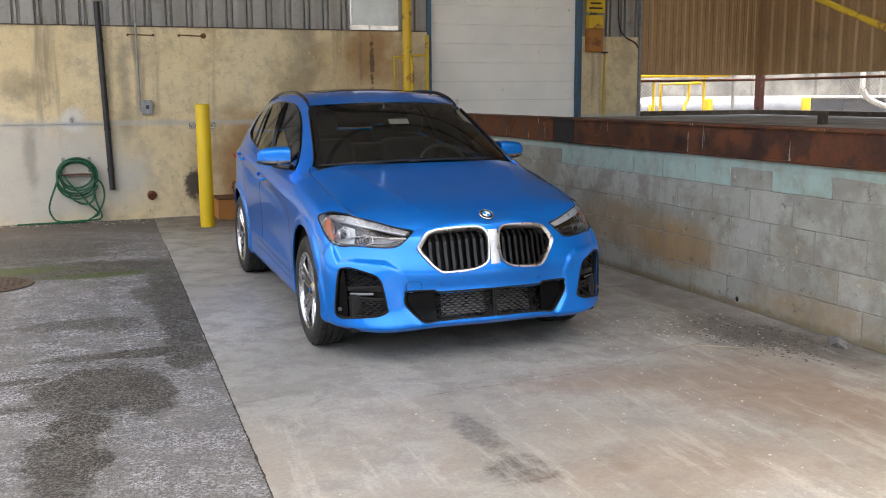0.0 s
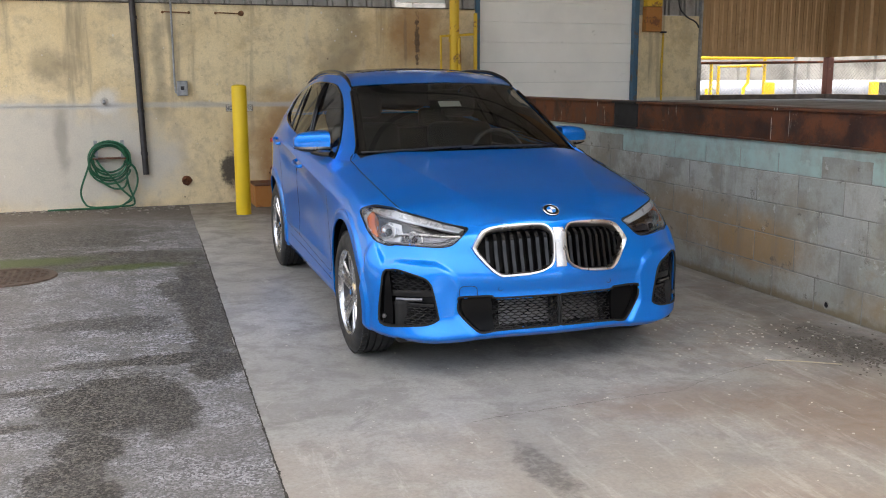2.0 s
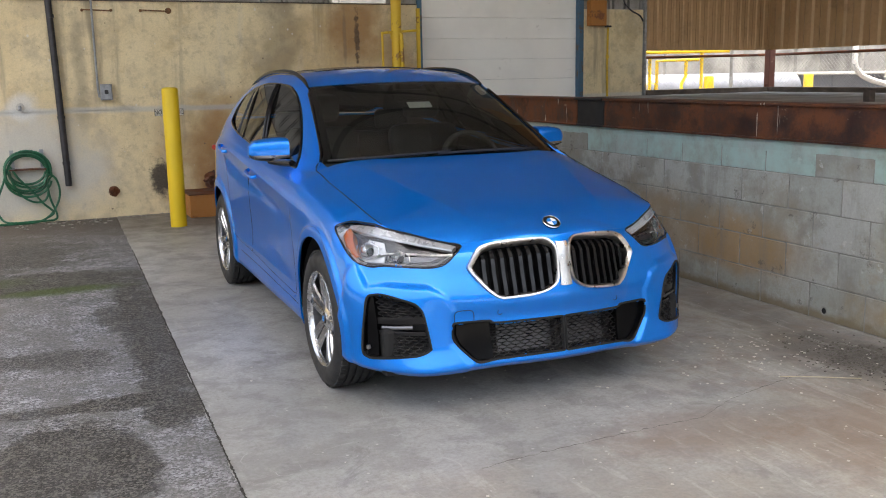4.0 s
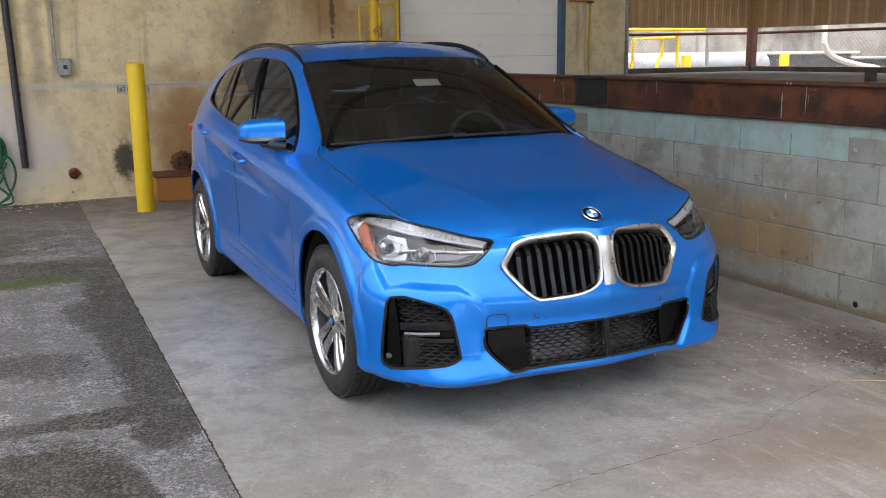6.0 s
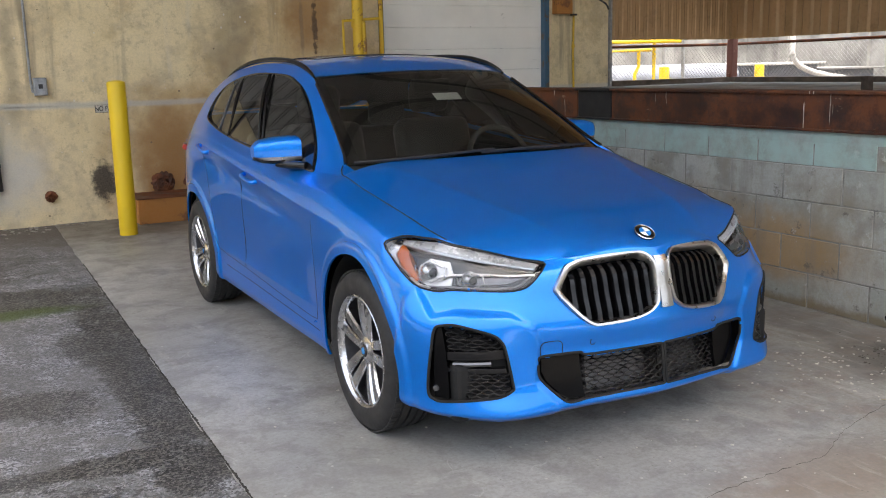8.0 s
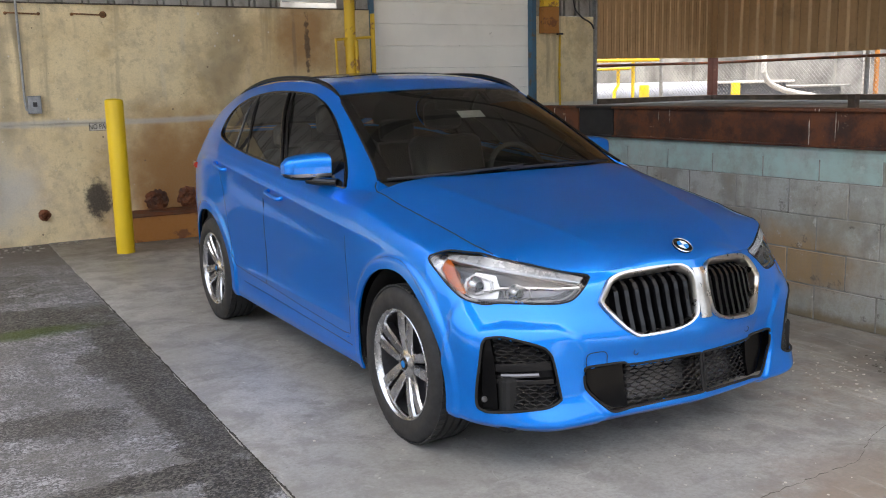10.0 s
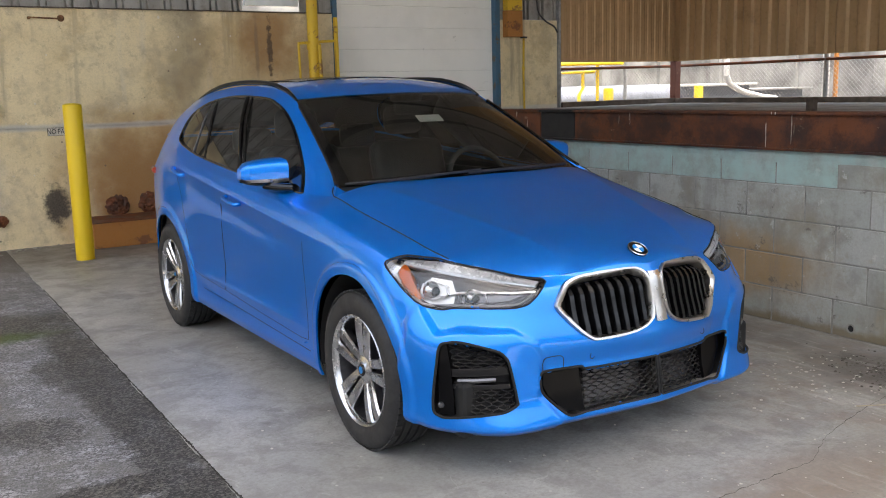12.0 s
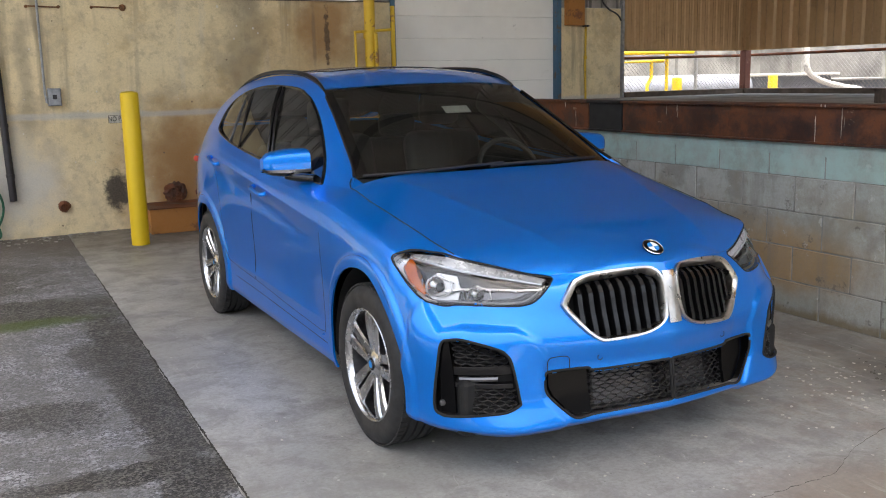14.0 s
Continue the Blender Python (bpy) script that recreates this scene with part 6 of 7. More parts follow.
    for mir in (False, True):
        sg = 1 if mir else -1
        lamp = thing("headlight", (0, 0, 0), "", "")
        lamp.parent = car
        lamp["label"] = "clear swept headlight with amber reflector"
        for key in ("category",):
            if key in lamp:
                del lamp[key]
        deep(faces["headlamp"], -0.045, "housing", LAMP_BLACK, lamp, "black lamp housing", mir)
        strip_panel(lamp, "reflector_bowl", [(.945, .730), (.930, .775), (.905, .808), (.815, .795), (.800, .750), (.815, .712), (.90, .706)], FRAME, mir, -0.038)
        deep(faces["headlamp"], 0.0, "lens", LENS, lamp, "clear lamp cover", mir)
        rim = [on_body(a, b, -0.001) for a, b in HEADLAMP]
        rim = [(-sg * p[0], p[1], p[2]) for p in rim]
        part("seal", tube(rim + rim[:1], 0.0036, None, 6, False), VOID, lamp, "", True)
        strip("daylight_strip", smooth_line([(1.06, .838), (1.0, .831), (.9, .822), (.75, .804), (.60, .782), (.50, .764)], 4), 0.006, LAMP_WHITE, lamp, "bright silver upper strip", mir, -0.010, 8)
        strip_panel(lamp, "upper_bezel", [(1.085, .846), (1.0, .850), (.9, .852), (.78, .841), (.659, .825), (.55, .804), (.478, .780), (.50, .768), (.6, .787), (.75, .810), (.9, .828), (1.0, .835)], BEZEL, mir, -0.010)
        band_panel(lamp, "side_panel", [(1.128, .822), (1.10, .842), (1.05, .848)], [(1.055, .779), (1.04, .80), (1.035, .83)], SATIN, mir, -0.006)
        band_panel(lamp, "side_panel", [(1.128, .822), (1.06, .786), (.99, .746), (.935, .708), (.89, .692)], [(1.07, .832), (1.035, .79), (.968, .745), (.915, .708), (.872, .697)], SATIN, mir, -0.007)
        band_panel(lamp, "amber_reflector", [(1.062, .826), (1.03, .788), (.965, .744), (.93, .715)], [(1.03, .832), (.985, .812), (.945, .765), (.92, .722)], AMBER, mir, -0.012)
        for cs, cz, r in ((.885, .752, .030), (.735, .732, .026)):
            c = on_body(cs, cz, -0.035)
            bm = lathe([(0.001, -0.02), (r * 0.7, -0.014), (r, 0.0), (r * 1.15, 0.004), (r * 1.25, 0.02)], "Y", 20, at=(-sg * c[0], c[1], c[2]))
            part("projector", bm, SATIN, lamp, "", True)
            part("projector_lens", lathe([(0.0, -0.026), (r * 0.4, -0.024), (r * 0.68, -0.013)], "Y", 20, at=(-sg * c[0], c[1], c[2])), GLOSS_BLACK, lamp, "dark glass projector lens", True)
            hexa = [(cs + 1.7 * r * math.cos(a) * 1.25, cz + 1.15 * r * math.sin(a)) for a in [math.pi / 6 + math.pi / 3 * k for k in range(1, 7)]]
            strip("light_ring", hexa, 0.0035, SATIN, lamp, "", mir, -0.022, 6)
        strip("lower_strip", smooth_line([(.90, .702), (.80, .703), (.68, .702), (.59, .704), (.55, .716), (.515, .742)], 4), 0.0050, ALLOY_DARK, lamp, "", mir, -0.02, 6)
        strip("copper_strip", [(.86, .735), (.80, .745), (.7, .752), (.58, .748), (.50, .752)], 0.006, SATIN, lamp, "", mir, -0.028, 6)

        strip_panel(lamp, "inner_bezel", [(.52, .752), (.60, .722), (.78, .712), (.78, .735), (.62, .748), (.55, .760)], ALLOY_DARK, mir, -0.034)

        # grille: chrome frame, upright slats, dark back
        gr = thing("grille", (0, 0, 0), "", "")
        gr.parent = car
        gr["label"] = "kidney-shaped chrome grille with black upright slats"
        for key in ("category",):
            if key in gr:
                del gr[key]
        deep(faces["kidney"], -0.07, "grille_back", VOID, gr, "", mir)
        K = np.array(KIDNEY)
        c = (K.min(axis=0) + K.max(axis=0)) / 2
        inner = []
        for a, b in K:
            k_out = 0.017 + 0.012 * max(0.0, (a - 0.33) / 0.11)
            d = np.array([a, b]) - c
            L = np.hypot(*d)
            inner.append(np.array([a, b]) - d / L * k_out)
        bm = bmesh.new()
        rings = []
        for f, lift in ((-0.06, -0.012), (0.0, 0.008), (0.2, 0.016), (0.65, 0.014), (0.95, 0.006), (1.05, -0.03)):
            ring = []
            for o, i_ in zip(K, inner):
                q = o * (1 - f) + i_ * f
                p = on_body(max(q[0], 0.004), min(q[1], 0.797), lift)
                ring.append(bm.verts.new((-sg * p[0], p[1], p[2])))
            rings.append(ring)
        for ra, rb in zip(rings, rings[1:]):
            for k in range(len(ra)):
                bm.faces.new((ra[k], ra[(k + 1) % len(ra)], rb[(k + 1) % len(ra)], rb[k]))
        bmesh.ops.recalc_face_normals(bm, faces=bm.faces[:])
        part("chrome_frame", bm, FRAME, gr, "satin chrome surround", True)
        I = np.array(inner)
        for k in range(8):
            s0 = 0.068 + 0.043 * k
            top = max(np.interp(s0, *zip(*sorted((a, b) for a, b in I if b > c[1]))), 0.6)
            bot = np.interp(s0, *zip(*sorted((a, b) for a, b in I if b <= c[1])))
            bm = bmesh.new()
            prev = None
            for j in range(9):
                z = bot + (top - bot) * j / 8
                bow = -0.004 - 0.030 * max(0, (j - 5.5) / 2.5) ** 2
                ring = []
                for ds, dl in ((-0.0085, bow), (0.0085, bow), (0.0085, bow - 0.05), (-0.0085, bow - 0.05)):
                    p = on_body(max(s0 + ds, 0.005), z, dl)
                    ring.append(bm.verts.new((-sg * p[0], p[1], p[2])))
                if prev:
                    for q in range(4):
                        bm.faces.new((prev[q], prev[(q + 1) % 4], ring[(q + 1) % 4], ring[q]))
                prev = ring
            bmesh.ops.recalc_face_normals(bm, faces=bm.faces[:])
            part("slat", bm, SLAT, gr)

        # fog lamp recess
        fog = thing("fog_lamp", (0, 0, 0), "", "")
        fog.parent = car
        fog["label"] = "black side intake with fog lamp bar"
        for key in ("category",):
            if key in fog:
                del fog[key]
        deep(faces["fog"], -0.05, "recess", VOID, fog, "", mir)
        honeycomb(fog, FOG, .63, .90, .47, .575, mir, -0.022, lambda a, b: a < .862 - (b - .45) * 0.05 and b > .472)
        honeycomb(fog, FOG, .63, .90, .30, .402, mir, -0.022, lambda a, b: a < .866 and b < .40)
        strip_panel(fog, "side_blade", [(.868, .300), (.925, .300), (.905, .558), (.862, .565)], SCOOP, mir, -0.012)
        strip_panel(fog, "lamp_shelf", [(.645, .452), (.865, .440), (.865, .470), (.652, .487)], SLAT, mir, -0.02)
        strip_panel(fog, "lamp_shelf", [(.64, .398), (.868, .395), (.868, .412), (.642, .415)], GLOSS_BLACK, mir, -0.02)
        c = on_body(.912, .335, -0.004)
        part("parking_sensor", lathe([(0.0, -0.006), (0.010, -0.005), (0.012, 0.004)], "Y", 16, at=(-sg * c[0], c[1], c[2])), ALLOY_DARK, fog, "", True)
        strip("lamp_bar", [(.845, .426), (.78, .429), (.70, .434)], 0.0105, BOWL, fog, "slim silver fog lamp bar", mir, -0.022, 8)
        strip("recess_rim", FOG + FOG[:1], 0.0055, VOID, fog, "", mir, 0.0, 6)

        # lower intake, half on each side
        low_in = thing("lower_intake", (0, 0, 0), "", "")
        low_in.parent = car
        low_in["label"] = "black lower intake with honeycomb mesh"
        for key in ("category",):
            if key in low_in:
                del low_in[key]
        deep(faces["intake"], -0.10, "intake_back", VOID, low_in, "", mir)
        honeycomb(low_in, INTAKE, .0, .345, .285, .441, mir, -0.035, lambda a, b: True)
        strip_panel(low_in, "side_scoop", [(.345, .285), (.408, .285), (.438, .303), (.486, .352), (.503, .39), (.50, .434), (.352, .44)], SCOOP, mir, -0.02)
        strip_panel(low_in, "radiator", [(.03, .31), (.30, .305), (.30, .425), (.03, .425)], RADIATOR, mir, -0.085)
        strip_panel(low_in, "upright", [(.0, .288), (.03, .288), (.03, .441), (.0, .441)], MESH_BLACK, mir, -0.04)
        rim = [q for q in INTAKE if q[0] > 0.002]
        strip("intake_rim", rim, 0.0055, VOID, low_in, "", mir, 0.0, 6)

        # tow-eye cover and parking sensor outlines
        strip("tow_cover_gap", smooth_line([(.512, .452), (.515, .488), (.50, .502), (.45, .505), (.43, .492), (.425, .455)], 4), 0.0016, VOID, car, "", mir, 0.0004) if not mir else None
        c = on_body(.31, .487, 0.0)
        ring = [(-sg * c[0] + 0.011 * math.cos(a), c[1] - 0.001, c[2] + 0.011 * math.sin(a)) for a in [2 * math.pi * k / 16 for k in range(17)]]
        part("parking_sensor", tube(ring, 0.0014, None, 5, False), VOID, car, "", True)

        # door handles
        for s0, z0 in ((2.80, .948), (3.72, 1.040)):
            line = [on_body(s0 - 0.10, z0 - 0.012, 0.004), on_body(s0 - 0.085, z0 - 0.010, 0.030), on_body(s0, z0, 0.036), on_body(s0 + 0.085, z0 + 0.010, 0.030), on_body(s0 + 0.10, z0 + 0.012, 0.004)]
            line = [(-sg * p[0], p[1], p[2]) for p in line]
            part("door_handle", tube(smooth_line(line, 5), 0.012, None, 8), PAINT, car, "", True)
        # thin black strip that draws the shade of the crease along the sill
        strip("sill_crease_shade", [(2.0 + 0.17 * k, .300 + 0.0055 * k) for k in range(10)], 0.002, VOID, car, "", mir, -0.0008)

    bm = bmesh.new()
    prev = None
    for k in range(12):
        z = .588 + .188 * k / 11
        p = on_body(0.001, z, 0.0)
        half = .028 - .004 * math.sin(math.pi * k / 11)
        row = [bm.verts.new((x, p[1] + dy, z)) for x, dy in ((-half, .02), (-half, -.009), (-half * .5, -.0125), (0, -.0135), (half * .5, -.0125), (half, -.009), (half, .02))]
        if prev:
            for q in range(6):
                bm.faces.new((prev[q], prev[q + 1], row[q + 1], row[q]))
        prev = row
    bmesh.ops.recalc_face_normals(bm, faces=bm.faces[:])
    part("grille_bridge", bm, FRAME, car, "chrome bridge between the grilles", True)

    # round bonnet badge
    b = thing("badge", Matrix.Translation((0, -.694, .845)) @ Matrix.Rotation(radians(-58), 4, "X"), "", "")
    b.parent = car
    b["label"] = "round blue and white badge in a dark ring"
    if "category" in b:
        del b["category"]
    part("ring", lathe([(0.0, 0.0), (0.041, 0.0), (0.041, -0.006), (0.038, -0.008), (0.026, -0.007), (0.0, -0.0065)], "Y", 40), GLOSS_BLACK, b, "", True)
    part("rim", lathe([(0.0405, -0.004), (0.042, -0.007), (0.0395, -0.0095), (0.038, -0.007)], "Y", 40), CHROME, b, "", True)
    for q in range(4):
        bm = bmesh.new()
        cv = bm.verts.new((0, -0.009, 0))
        arc = [bm.verts.new((0.0245 * math.cos(math.pi / 2 * (q + k / 8)), -0.009, 0.0245 * math.sin(math.pi / 2 * (q + k / 8)))) for k in range(9)]
        for k in range(8):
            bm.faces.new((cv, arc[k], arc[k + 1]))
        part("quarter", bm, BADGE_BLUE if q % 2 else PLATE_WHITE, b)

    part("intake_shroud", box(-.50, .50, -.665, -.645, .25, .46), VOID, car)
    mirrors(car)
    wheels(car)
    cabin(car)
    # rear lamp clusters
    for sg in (-1, 1):
        line = [on_body(a, b, 0.004) for a, b in ((4.45, 1.0), (4.55, 1.0), (4.68, 1.0), (4.9, .98))]
        part("tail_lamp", tube([(-sg * p[0], p[1], p[2]) for p in line], 0.02, None, 8), RED_LAMP, car, "red tail lamp", True)
    return car


def band_panel(parent, name, outer, inner, mat, mir, lift):
    """A band between two lines on the nose, with a turned-back edge."""
    sg = 1 if mir else -1
    a, b = np.array(smooth_line(outer, 5)), np.array(smooth_line(inner, 5))
    n = 24
    a = np.array([a[min(int(round(k * (len(a) - 1) / n)), len(a) - 1)] for k in range(n + 1)])
    b = np.array([b[min(int(round(k * (len(b) - 1) / n)), len(b) - 1)] for k in range(n + 1)])
    bm = bmesh.new()
    grid = []
    for p, q in zip(a, b):
        row = []
        for f, dl in ((0, -0.03), (0, 0), (.25, .001), (.5, .002), (.75, .001), (1, 0), (1, -0.03)):
            u = p + (q - p) * f
            w = on_body(u[0], u[1], lift + dl)
            row.append(bm.verts.new((-sg * w[0], w[1], w[2])))
        grid.append(row)
    for ra, rb in zip(grid, grid[1:]):
        for k in range(6):
            bm.faces.new((ra[k], ra[k + 1], rb[k + 1], rb[k]))
    bmesh.ops.recalc_face_normals(bm, faces=bm.faces[:])
    return part(name, bm, mat, parent, "", True)


def strip_panel(parent, name, outline, mat, mir, lift):
    """A flat piece that follows the nose, with turned-back edges."""
    sg = 1 if mir else -1
    bm = bmesh.new()
    o = np.array(outline)
    c = o.mean(axis=0)
    fine = []
    for a, b in zip(o, np.roll(o, -1, axis=0)):
        n = max(1, int(np.hypot(*(b - a)) / 0.03))
        fine += [a + (b - a) * k / n for k in range(n)]
    rings = []
    for f, dl in ((1.0, -0.05), (1.0, 0.0), (0.55, 0.001)):
        ring = []
        for q in fine:
            u = c + (q - c) * f
            p = on_body(max(u[0], 0.001), u[1], lift + dl)
            ring.append(bm.verts.new((-sg * p[0], p[1], p[2])))
        rings.append(ring)
    for ra, rb in zip(rings, rings[1:]):
        for k in range(len(ra)):
            bm.faces.new((ra[k], ra[(k + 1) % len(ra)], rb[(k + 1) % len(ra)], rb[k]))
    bm.faces.new(rings[-1])
    bmesh.ops.recalc_face_normals(bm, faces=bm.faces[:])
    return part(name, bm, mat, parent, "", True)


def honeycomb(parent, outline, s0, s1, z0, z1, mir, lift, keep):
    """Stretched hexagon mesh inside an outline, as one web of bars."""
    sg = 1 if mir else -1
    dx, dz = 0.0225, 0.0125
    bm = bmesh.new()
    poly = np.array(outline)

    def ok(a, b):
        return keep(a, b) and sd_polygon(np.array([a]), np.array([b]), poly)[0][0] < -0.002

    def pt(a, b):
        p = on_body(max(a, 0.001), b, lift)
        return (-sg * p[0], p[1], p[2])

    rows = int((z1 - z0) / dz) + 1
    for r in range(rows):
        z = z0 + r * dz
        n = int((s1 - s0) / dx) + 2
        # a zigzag line along each row
        last = None
        for k in range(n):
            a = s0 + k * dx
            b = z + (0.0032 if (k + r) % 2 else -0.0032)
            good = ok(a, b)
            if good and last is not None:
                tube([pt(*last), pt(a, b)], 0.0034, bm, 4, False)
            if good and (k + r) % 2 == 0 and ok(a, b - dz + 0.0064) and r > 0:
                tube([pt(a, b), pt(a, b - dz + 0.0064)], 0.003, bm, 4, False)
            last = (a, b) if good else None
    part("mesh", bm, MESH_BLACK, parent, "black honeycomb mesh", True)


def mirrors(car):
    for sg in (-1, 1):
        t = thing("door_mirror", (0, 0, 0), "", "")
        t.parent = car
        t["label"] = "blue door mirror with black base"
        if "category" in t:
            del t["category"]

        def shell(z_lo, z_hi, grow):
            bm = bmesh.new()
            n, m = 28, 16
            rings = []
            for i in range(m + 1):
                f = i / m
                # from the inner end to the outer tip
                x = 0.800 + 0.213 * f
                half_h = 0.070 * (1 - 0.36 * f ** 3) * (1 if f > 0 else 0.9) * (1 - max(0, f - 0.86) ** 1.2 * 4.5)
                half_d = 0.085 * (1 - 0.35 * f ** 2) * (1 - max(0, f - 0.88) ** 1.2 * 4)
                zc = 1.113 - 0.004 * f
                yc = 0.945 + 0.03 * f
                ring = []
                for k in range(n):
                    a = 2 * math.pi * k / n
                    c_, s_ = math.cos(a), math.sin(a)
                    e = 0.5
                    px = half_d * (abs(c_) ** e) * (1 if c_ > 0 else -1)
                    pz = half_h * (abs(s_) ** e) * (1 if s_ > 0 else -1)
                    if px > 0:
                        px *= 0.45
                    z = min(max(zc + pz * grow, z_lo), z_hi)
                    ring.append(bm.verts.new((sg * x, yc + px * grow, z)))
                rings.append(ring)
            for a, b in zip(rings, rings[1:]):
                for k in range(n):
                    bm.faces.new((a[k], a[(k + 1) % n], b[(k + 1) % n], b[k]))
            bm.faces.new(rings[0][::-1])
            bm.faces.new(rings[-1])
            bmesh.ops.recalc_face_normals(bm, faces=bm.faces[:])
            return bm

        part("cap", shell(1.082, 2, 1.0), PAINT, t, "", True)
        part("signal_strip", shell(1.068, 1.084, 1.02), SATIN, t, "silver signal strip", True)
        part("base", shell(0, 1.070, 0.98), GLOSS_BLACK, t, "glossy black lower half", True)
        arm = [(sg * .90, .93, 1.052), (sg * .86, .86, 1.046), (sg * .815, .76, 1.045)]
        part("arm", tube(arm, 0.024, None, 10, True, [0.020, 0.022, 0.020]), GLOSS_BLACK, t, "", True)


def wheels(car):
    def one():
        w = new("wheel")
        w.parent = car
        w["label"] = "polished alloy wheel with twin spokes"
        R = 0.340
        prof = [(0.236, 0.015), (0.242, 0.006), (0.262, -0.003), (0.292, -0.004), (0.318, 0.006), (0.330, 0.020), (0.336, 0.034)]
        for g in (0.050, 0.088, 0.126, 0.164):
            prof += [(0.339, g - 0.002), (0.330, g + 0.001), (0.330, g + 0.008), (0.339, g + 0.011)]
        prof += [(0.336, 0.190), (0.318, 0.215), (0.27, 0.225), (0.236, 0.21)]
        bm = lathe([(r, h) for r, h in prof], "X", 96)
        part("tyre", bm, TYRE, w, "", True)
        # shoulder blocks of the tread
        bm = bmesh.new()
        for k in range(72):
            a = 2 * math.pi * k / 72
            for h0, h1 in ((0.016, 0.046),):
                b = box(h0, h1, -0.0115, 0.0115, 0.332, 0.3405, 0.002, None, 1)
                bmesh.ops.rotate(b, verts=b.verts[:], cent=(0, 0, 0), matrix=Matrix.Rotation(a, 3, "X"))
                join(bm, b)
        part("tread_block", bm, TYRE, w)["kind"] = "stuff"
        part("rim", lathe([(0.229, 0.030), (0.237, 0.012), (0.239, 0.006), (0.235, 0.003), (0.227, 0.010), (0.221, 0.020), (0.219, 0.03)], "X", 72), ALLOY, w, "polished rim lip", True)
        part("rim_barrel", lathe([(0.220, 0.028), (0.214, 0.10), (0.20, 0.19)], "X", 72), ALLOY_DARK, w, "", True)
        # ten spokes in five pairs
        for k in range(5):
            a0 = 2 * math.pi * k / 5 + radians(8)
            for s in (-1, 1):
                bm = bmesh.new()
                prev = None
                for j in range(9):
                    f = j / 8
                    r = 0.045 + 0.182 * f
                    off = s * (0.0215 + 0.020 * f)
                    wid = 0.0190 + 0.0075 * f
                    h = 0.040 - 0.022 * math.sin(math.pi * min(1, f * 1.15) * 0.5) if f < 0.9 else 0.020
                    ring = []
                    for dw, dh in ((-wid, 0.010), (-wid * 0.75, 0.0), (wid * 0.75, 0.0), (wid, 0.010), (wid * 0.7, 0.045), (-wid * 0.7, 0.045)):
                        y, z = off + dw, r
                        ring.append(bm.verts.new((h + dh, y * math.cos(a0) - z * math.sin(a0), y * math.sin(a0) + z * math.cos(a0))))
                    if prev:
                        for q in range(6):
                            bm.faces.new((prev[q], prev[(q + 1) % 6], ring[(q + 1) % 6], ring[q])).material_index = 0 if q < 3 else 1
                    prev = ring
                bmesh.ops.recalc_face_normals(bm, faces=bm.faces[:])
                part("spoke", bm, [ALLOY, ALLOY_DARK], w, "", True)
        part("hub", lathe([(0.0, 0.026), (0.034, 0.027), (0.040, 0.032), (0.062, 0.040), (0.066, 0.06), (0.060, 0.09)], "X", 40), ALLOY, w, "", True)
        part("hub_cap", lathe([(0.0, 0.022), (0.024, 0.022), (0.027, 0.026), (0.027, 0.034)], "X", 28), GLOSS_BLACK, w, "black round hub cap with a blue centre", True)
        part("hub_badge", lathe([(0.0, 0.0205), (0.015, 0.0205), (0.016, 0.023)], "X", 20), BADGE_BLUE, w, "", True)
        for k in range(5):
            a = 2 * math.pi * (k + 0.5) / 5 + radians(8)
            part("wheel_nut", lathe([(0.0, 0.040), (0.007, 0.041), (0.009, 0.046), (0.009, 0.07)], "X", 10, at=(0, -0.046 * math.sin(a), 0.046 * math.cos(a))), ALLOY_DARK, w, "", True)
        part("brake_disc", lathe([(0.05, 0.10), (0.155, 0.10), (0.155, 0.115), (0.05, 0.115)], "X", 48), ALLOY_DARK, w, "", True)
        part("brake_caliper", box(0.07, 0.13, 0.07, 0.15, -0.08, 0.08, 0.02), ALLOY_DARK, w, "", True)
        part("wheel_back", lathe([(0.0, 0.19), (0.215, 0.19), (0.215, 0.195)], "X", 40), VOID, w)
        return w

    w = one()
    w.matrix_basis = Matrix.Translation((-.897, .03, .336))
    for x, y, turn in ((-.892, 2.67, 24), (.897, .03, 10), (.892, 2.67, 40)):
        m = Matrix.Translation((x, y, .337)) @ (Matrix.Rotation(math.pi, 4, "Z") if x > 0 else Matrix.Identity(4)) @ Matrix.Rotation(radians(turn), 4, "X")
        copy_thing(w, m)


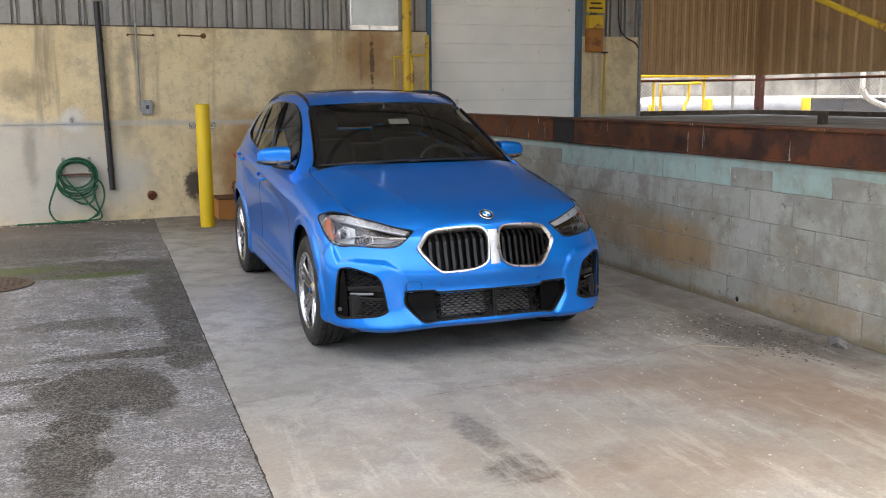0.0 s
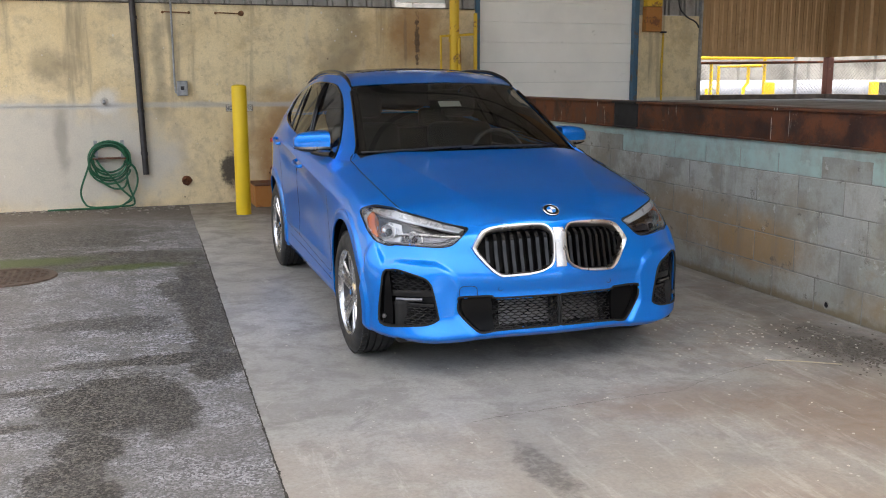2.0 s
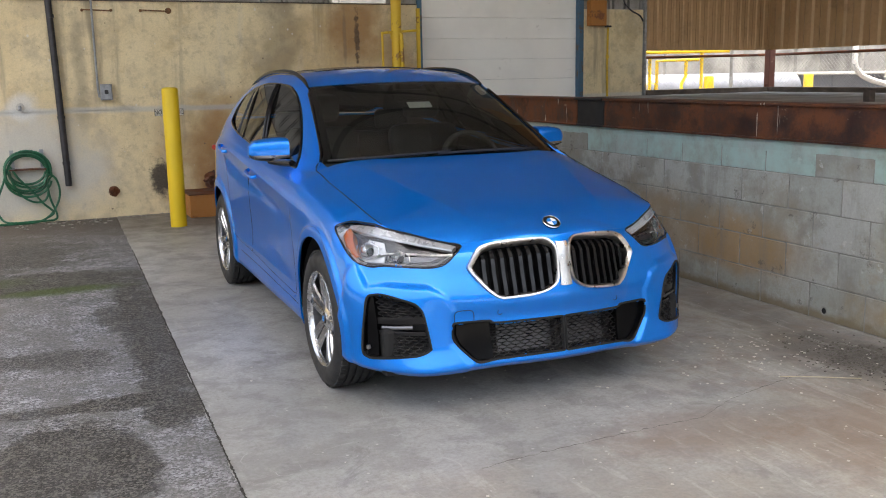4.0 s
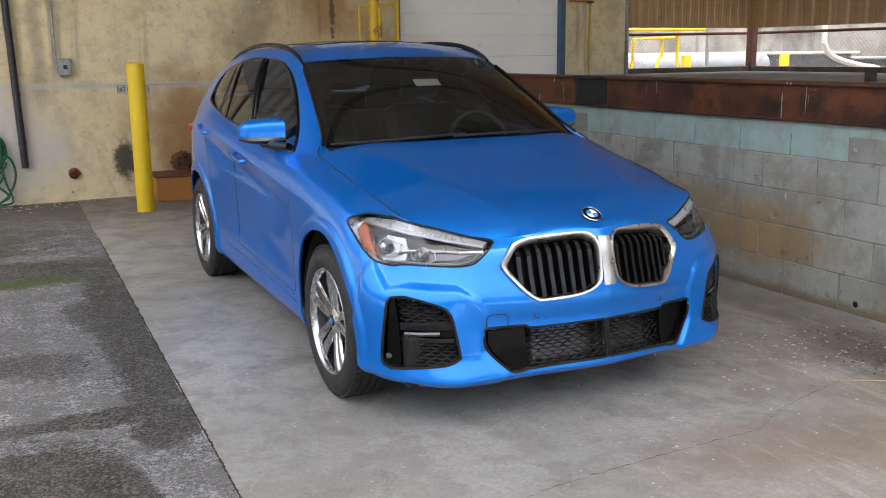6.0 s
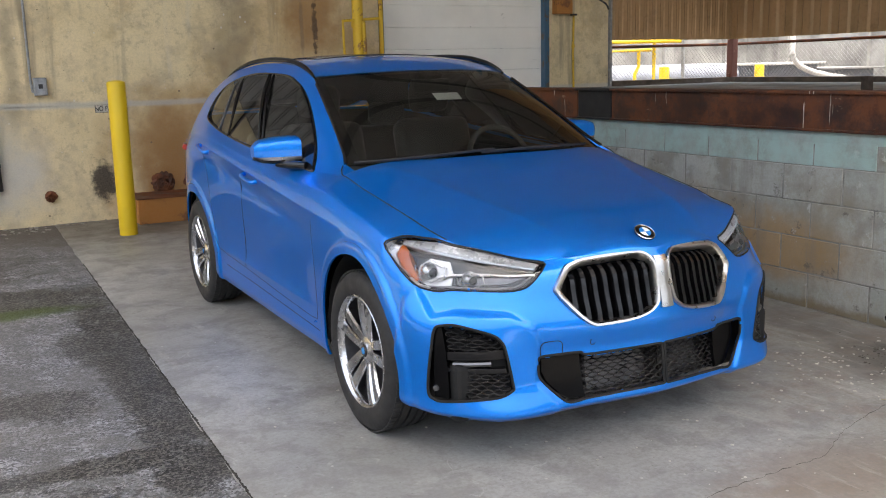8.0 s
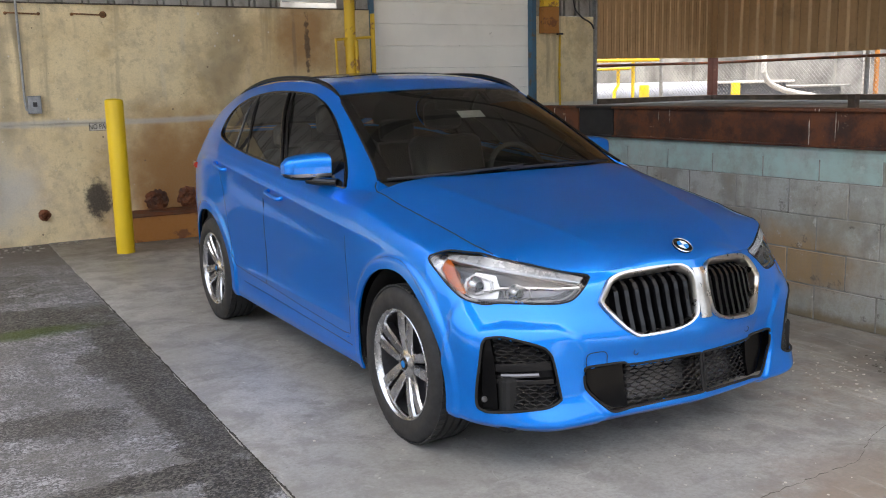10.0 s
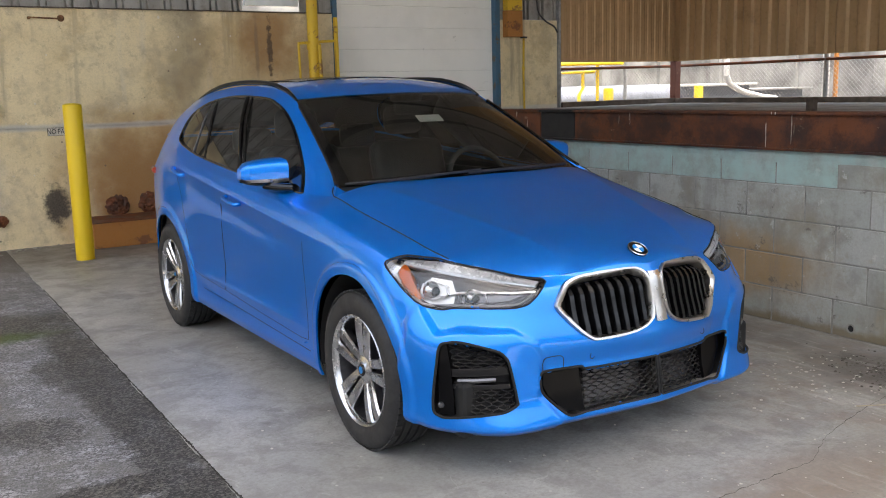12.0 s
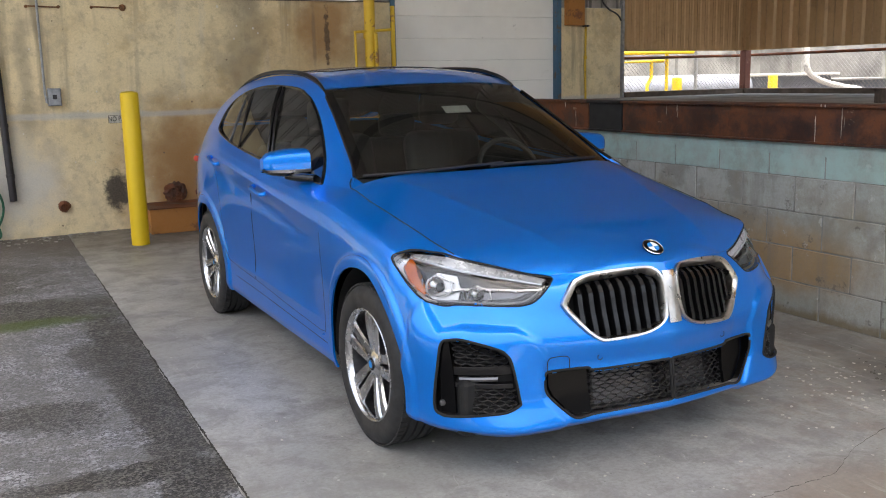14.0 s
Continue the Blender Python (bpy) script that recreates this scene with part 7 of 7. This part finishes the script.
def cabin(car):
    """What shows through the glass: dashboard, wheel, seats, linings."""
    part("dashboard", box(-.70, .70, .42, .78, .86, 1.045, 0.05, None, 3), LEATHER, car, "", True)
    part("floor_pan", box(-.78, .78, -.60, 3.40, .20, .42, 0.02), VOID, car)
    part("engine_bay", box(-.45, .45, -.45, .35, .40, .70, 0.02), VOID, car)
    for sg in (-1, 1):
        part("door_lining", box(min(sg * .80, sg * .84), max(sg * .80, sg * .84), .78, 2.9, .42, .99, 0.01), LEATHER, car)
    part("headlining", box(-.54, .54, 1.3, 2.6, 1.455, 1.475, 0.008), TRIM_GREY, car)
    part("boot_floor", box(-.70, .70, 2.75, 3.35, .42, .95, 0.02), VOID, car)
    for x in (-.36, .36):
        s = new("front_seat")
        s.parent = car
        s.matrix_basis = Matrix.Translation((x, 1.25, .42))
        part("cushion", box(-.25, .25, -.22, .30, .10, .26, 0.07, None, 3), LEATHER, s, "", True)
        bm = box(-.25, .25, .26, .42, .18, .80, 0.07, None, 3)
        bmesh.ops.rotate(bm, verts=bm.verts[:], cent=(0, .3, .2), matrix=Matrix.Rotation(radians(-16), 3, "X"))
        part("backrest", bm, LEATHER, s, "", True)
        bm = box(-.13, .13, .46, .56, .80, .98, 0.05, None, 3)
        part("headrest", bm, LEATHER, s, "", True)
    bm = box(-.62, .62, 2.25, 2.45, .45, 1.12, 0.07, None, 3)
    part("rear_bench", bm, LEATHER, car, "", True)
    for x in (-.38, .38):
        part("rear_headrest", box(x - .13, x + .13, 2.38, 2.47, 1.12, 1.27, 0.04, None, 3), LEATHER, car, "", True)
    ring = []
    for k in range(33):
        a = 2 * math.pi * k / 32
        ring.append((.36 + .185 * math.cos(a), .93 + .185 * math.sin(a) * 0.40, .99 + .185 * math.sin(a) * 0.91))
    part("steering_wheel", tube(ring, 0.016, None, 8, False), LEATHER, car, "", True)
    part("steering_hub", tube([(.36, .80, .95), (.36, .925, .99)], 0.06, None, 12), LEATHER, car, "", True)
    part("inner_mirror", box(-.11, .11, 1.02, 1.05, 1.36, 1.43, 0.015), MATT_BLACK, car, "", True)
    part("sensor_housing", box(-.07, .07, 1.02, 1.16, 1.425, 1.47, 0.02), MATT_BLACK, car, "", True)
    # papers behind the windscreen
    bm = box(-.072, .072, -.0012, .0012, -.030, .030)
    bmesh.ops.rotate(bm, verts=bm.verts[:], cent=(0, 0, 0), matrix=Matrix.Rotation(radians(-58), 3, "X"))
    bmesh.ops.translate(bm, verts=bm.verts[:], vec=(-.03, .80, 1.343))
    part("window_sticker", bm, PLATE_WHITE, car, "white paper sticker behind the windscreen")


build_car()
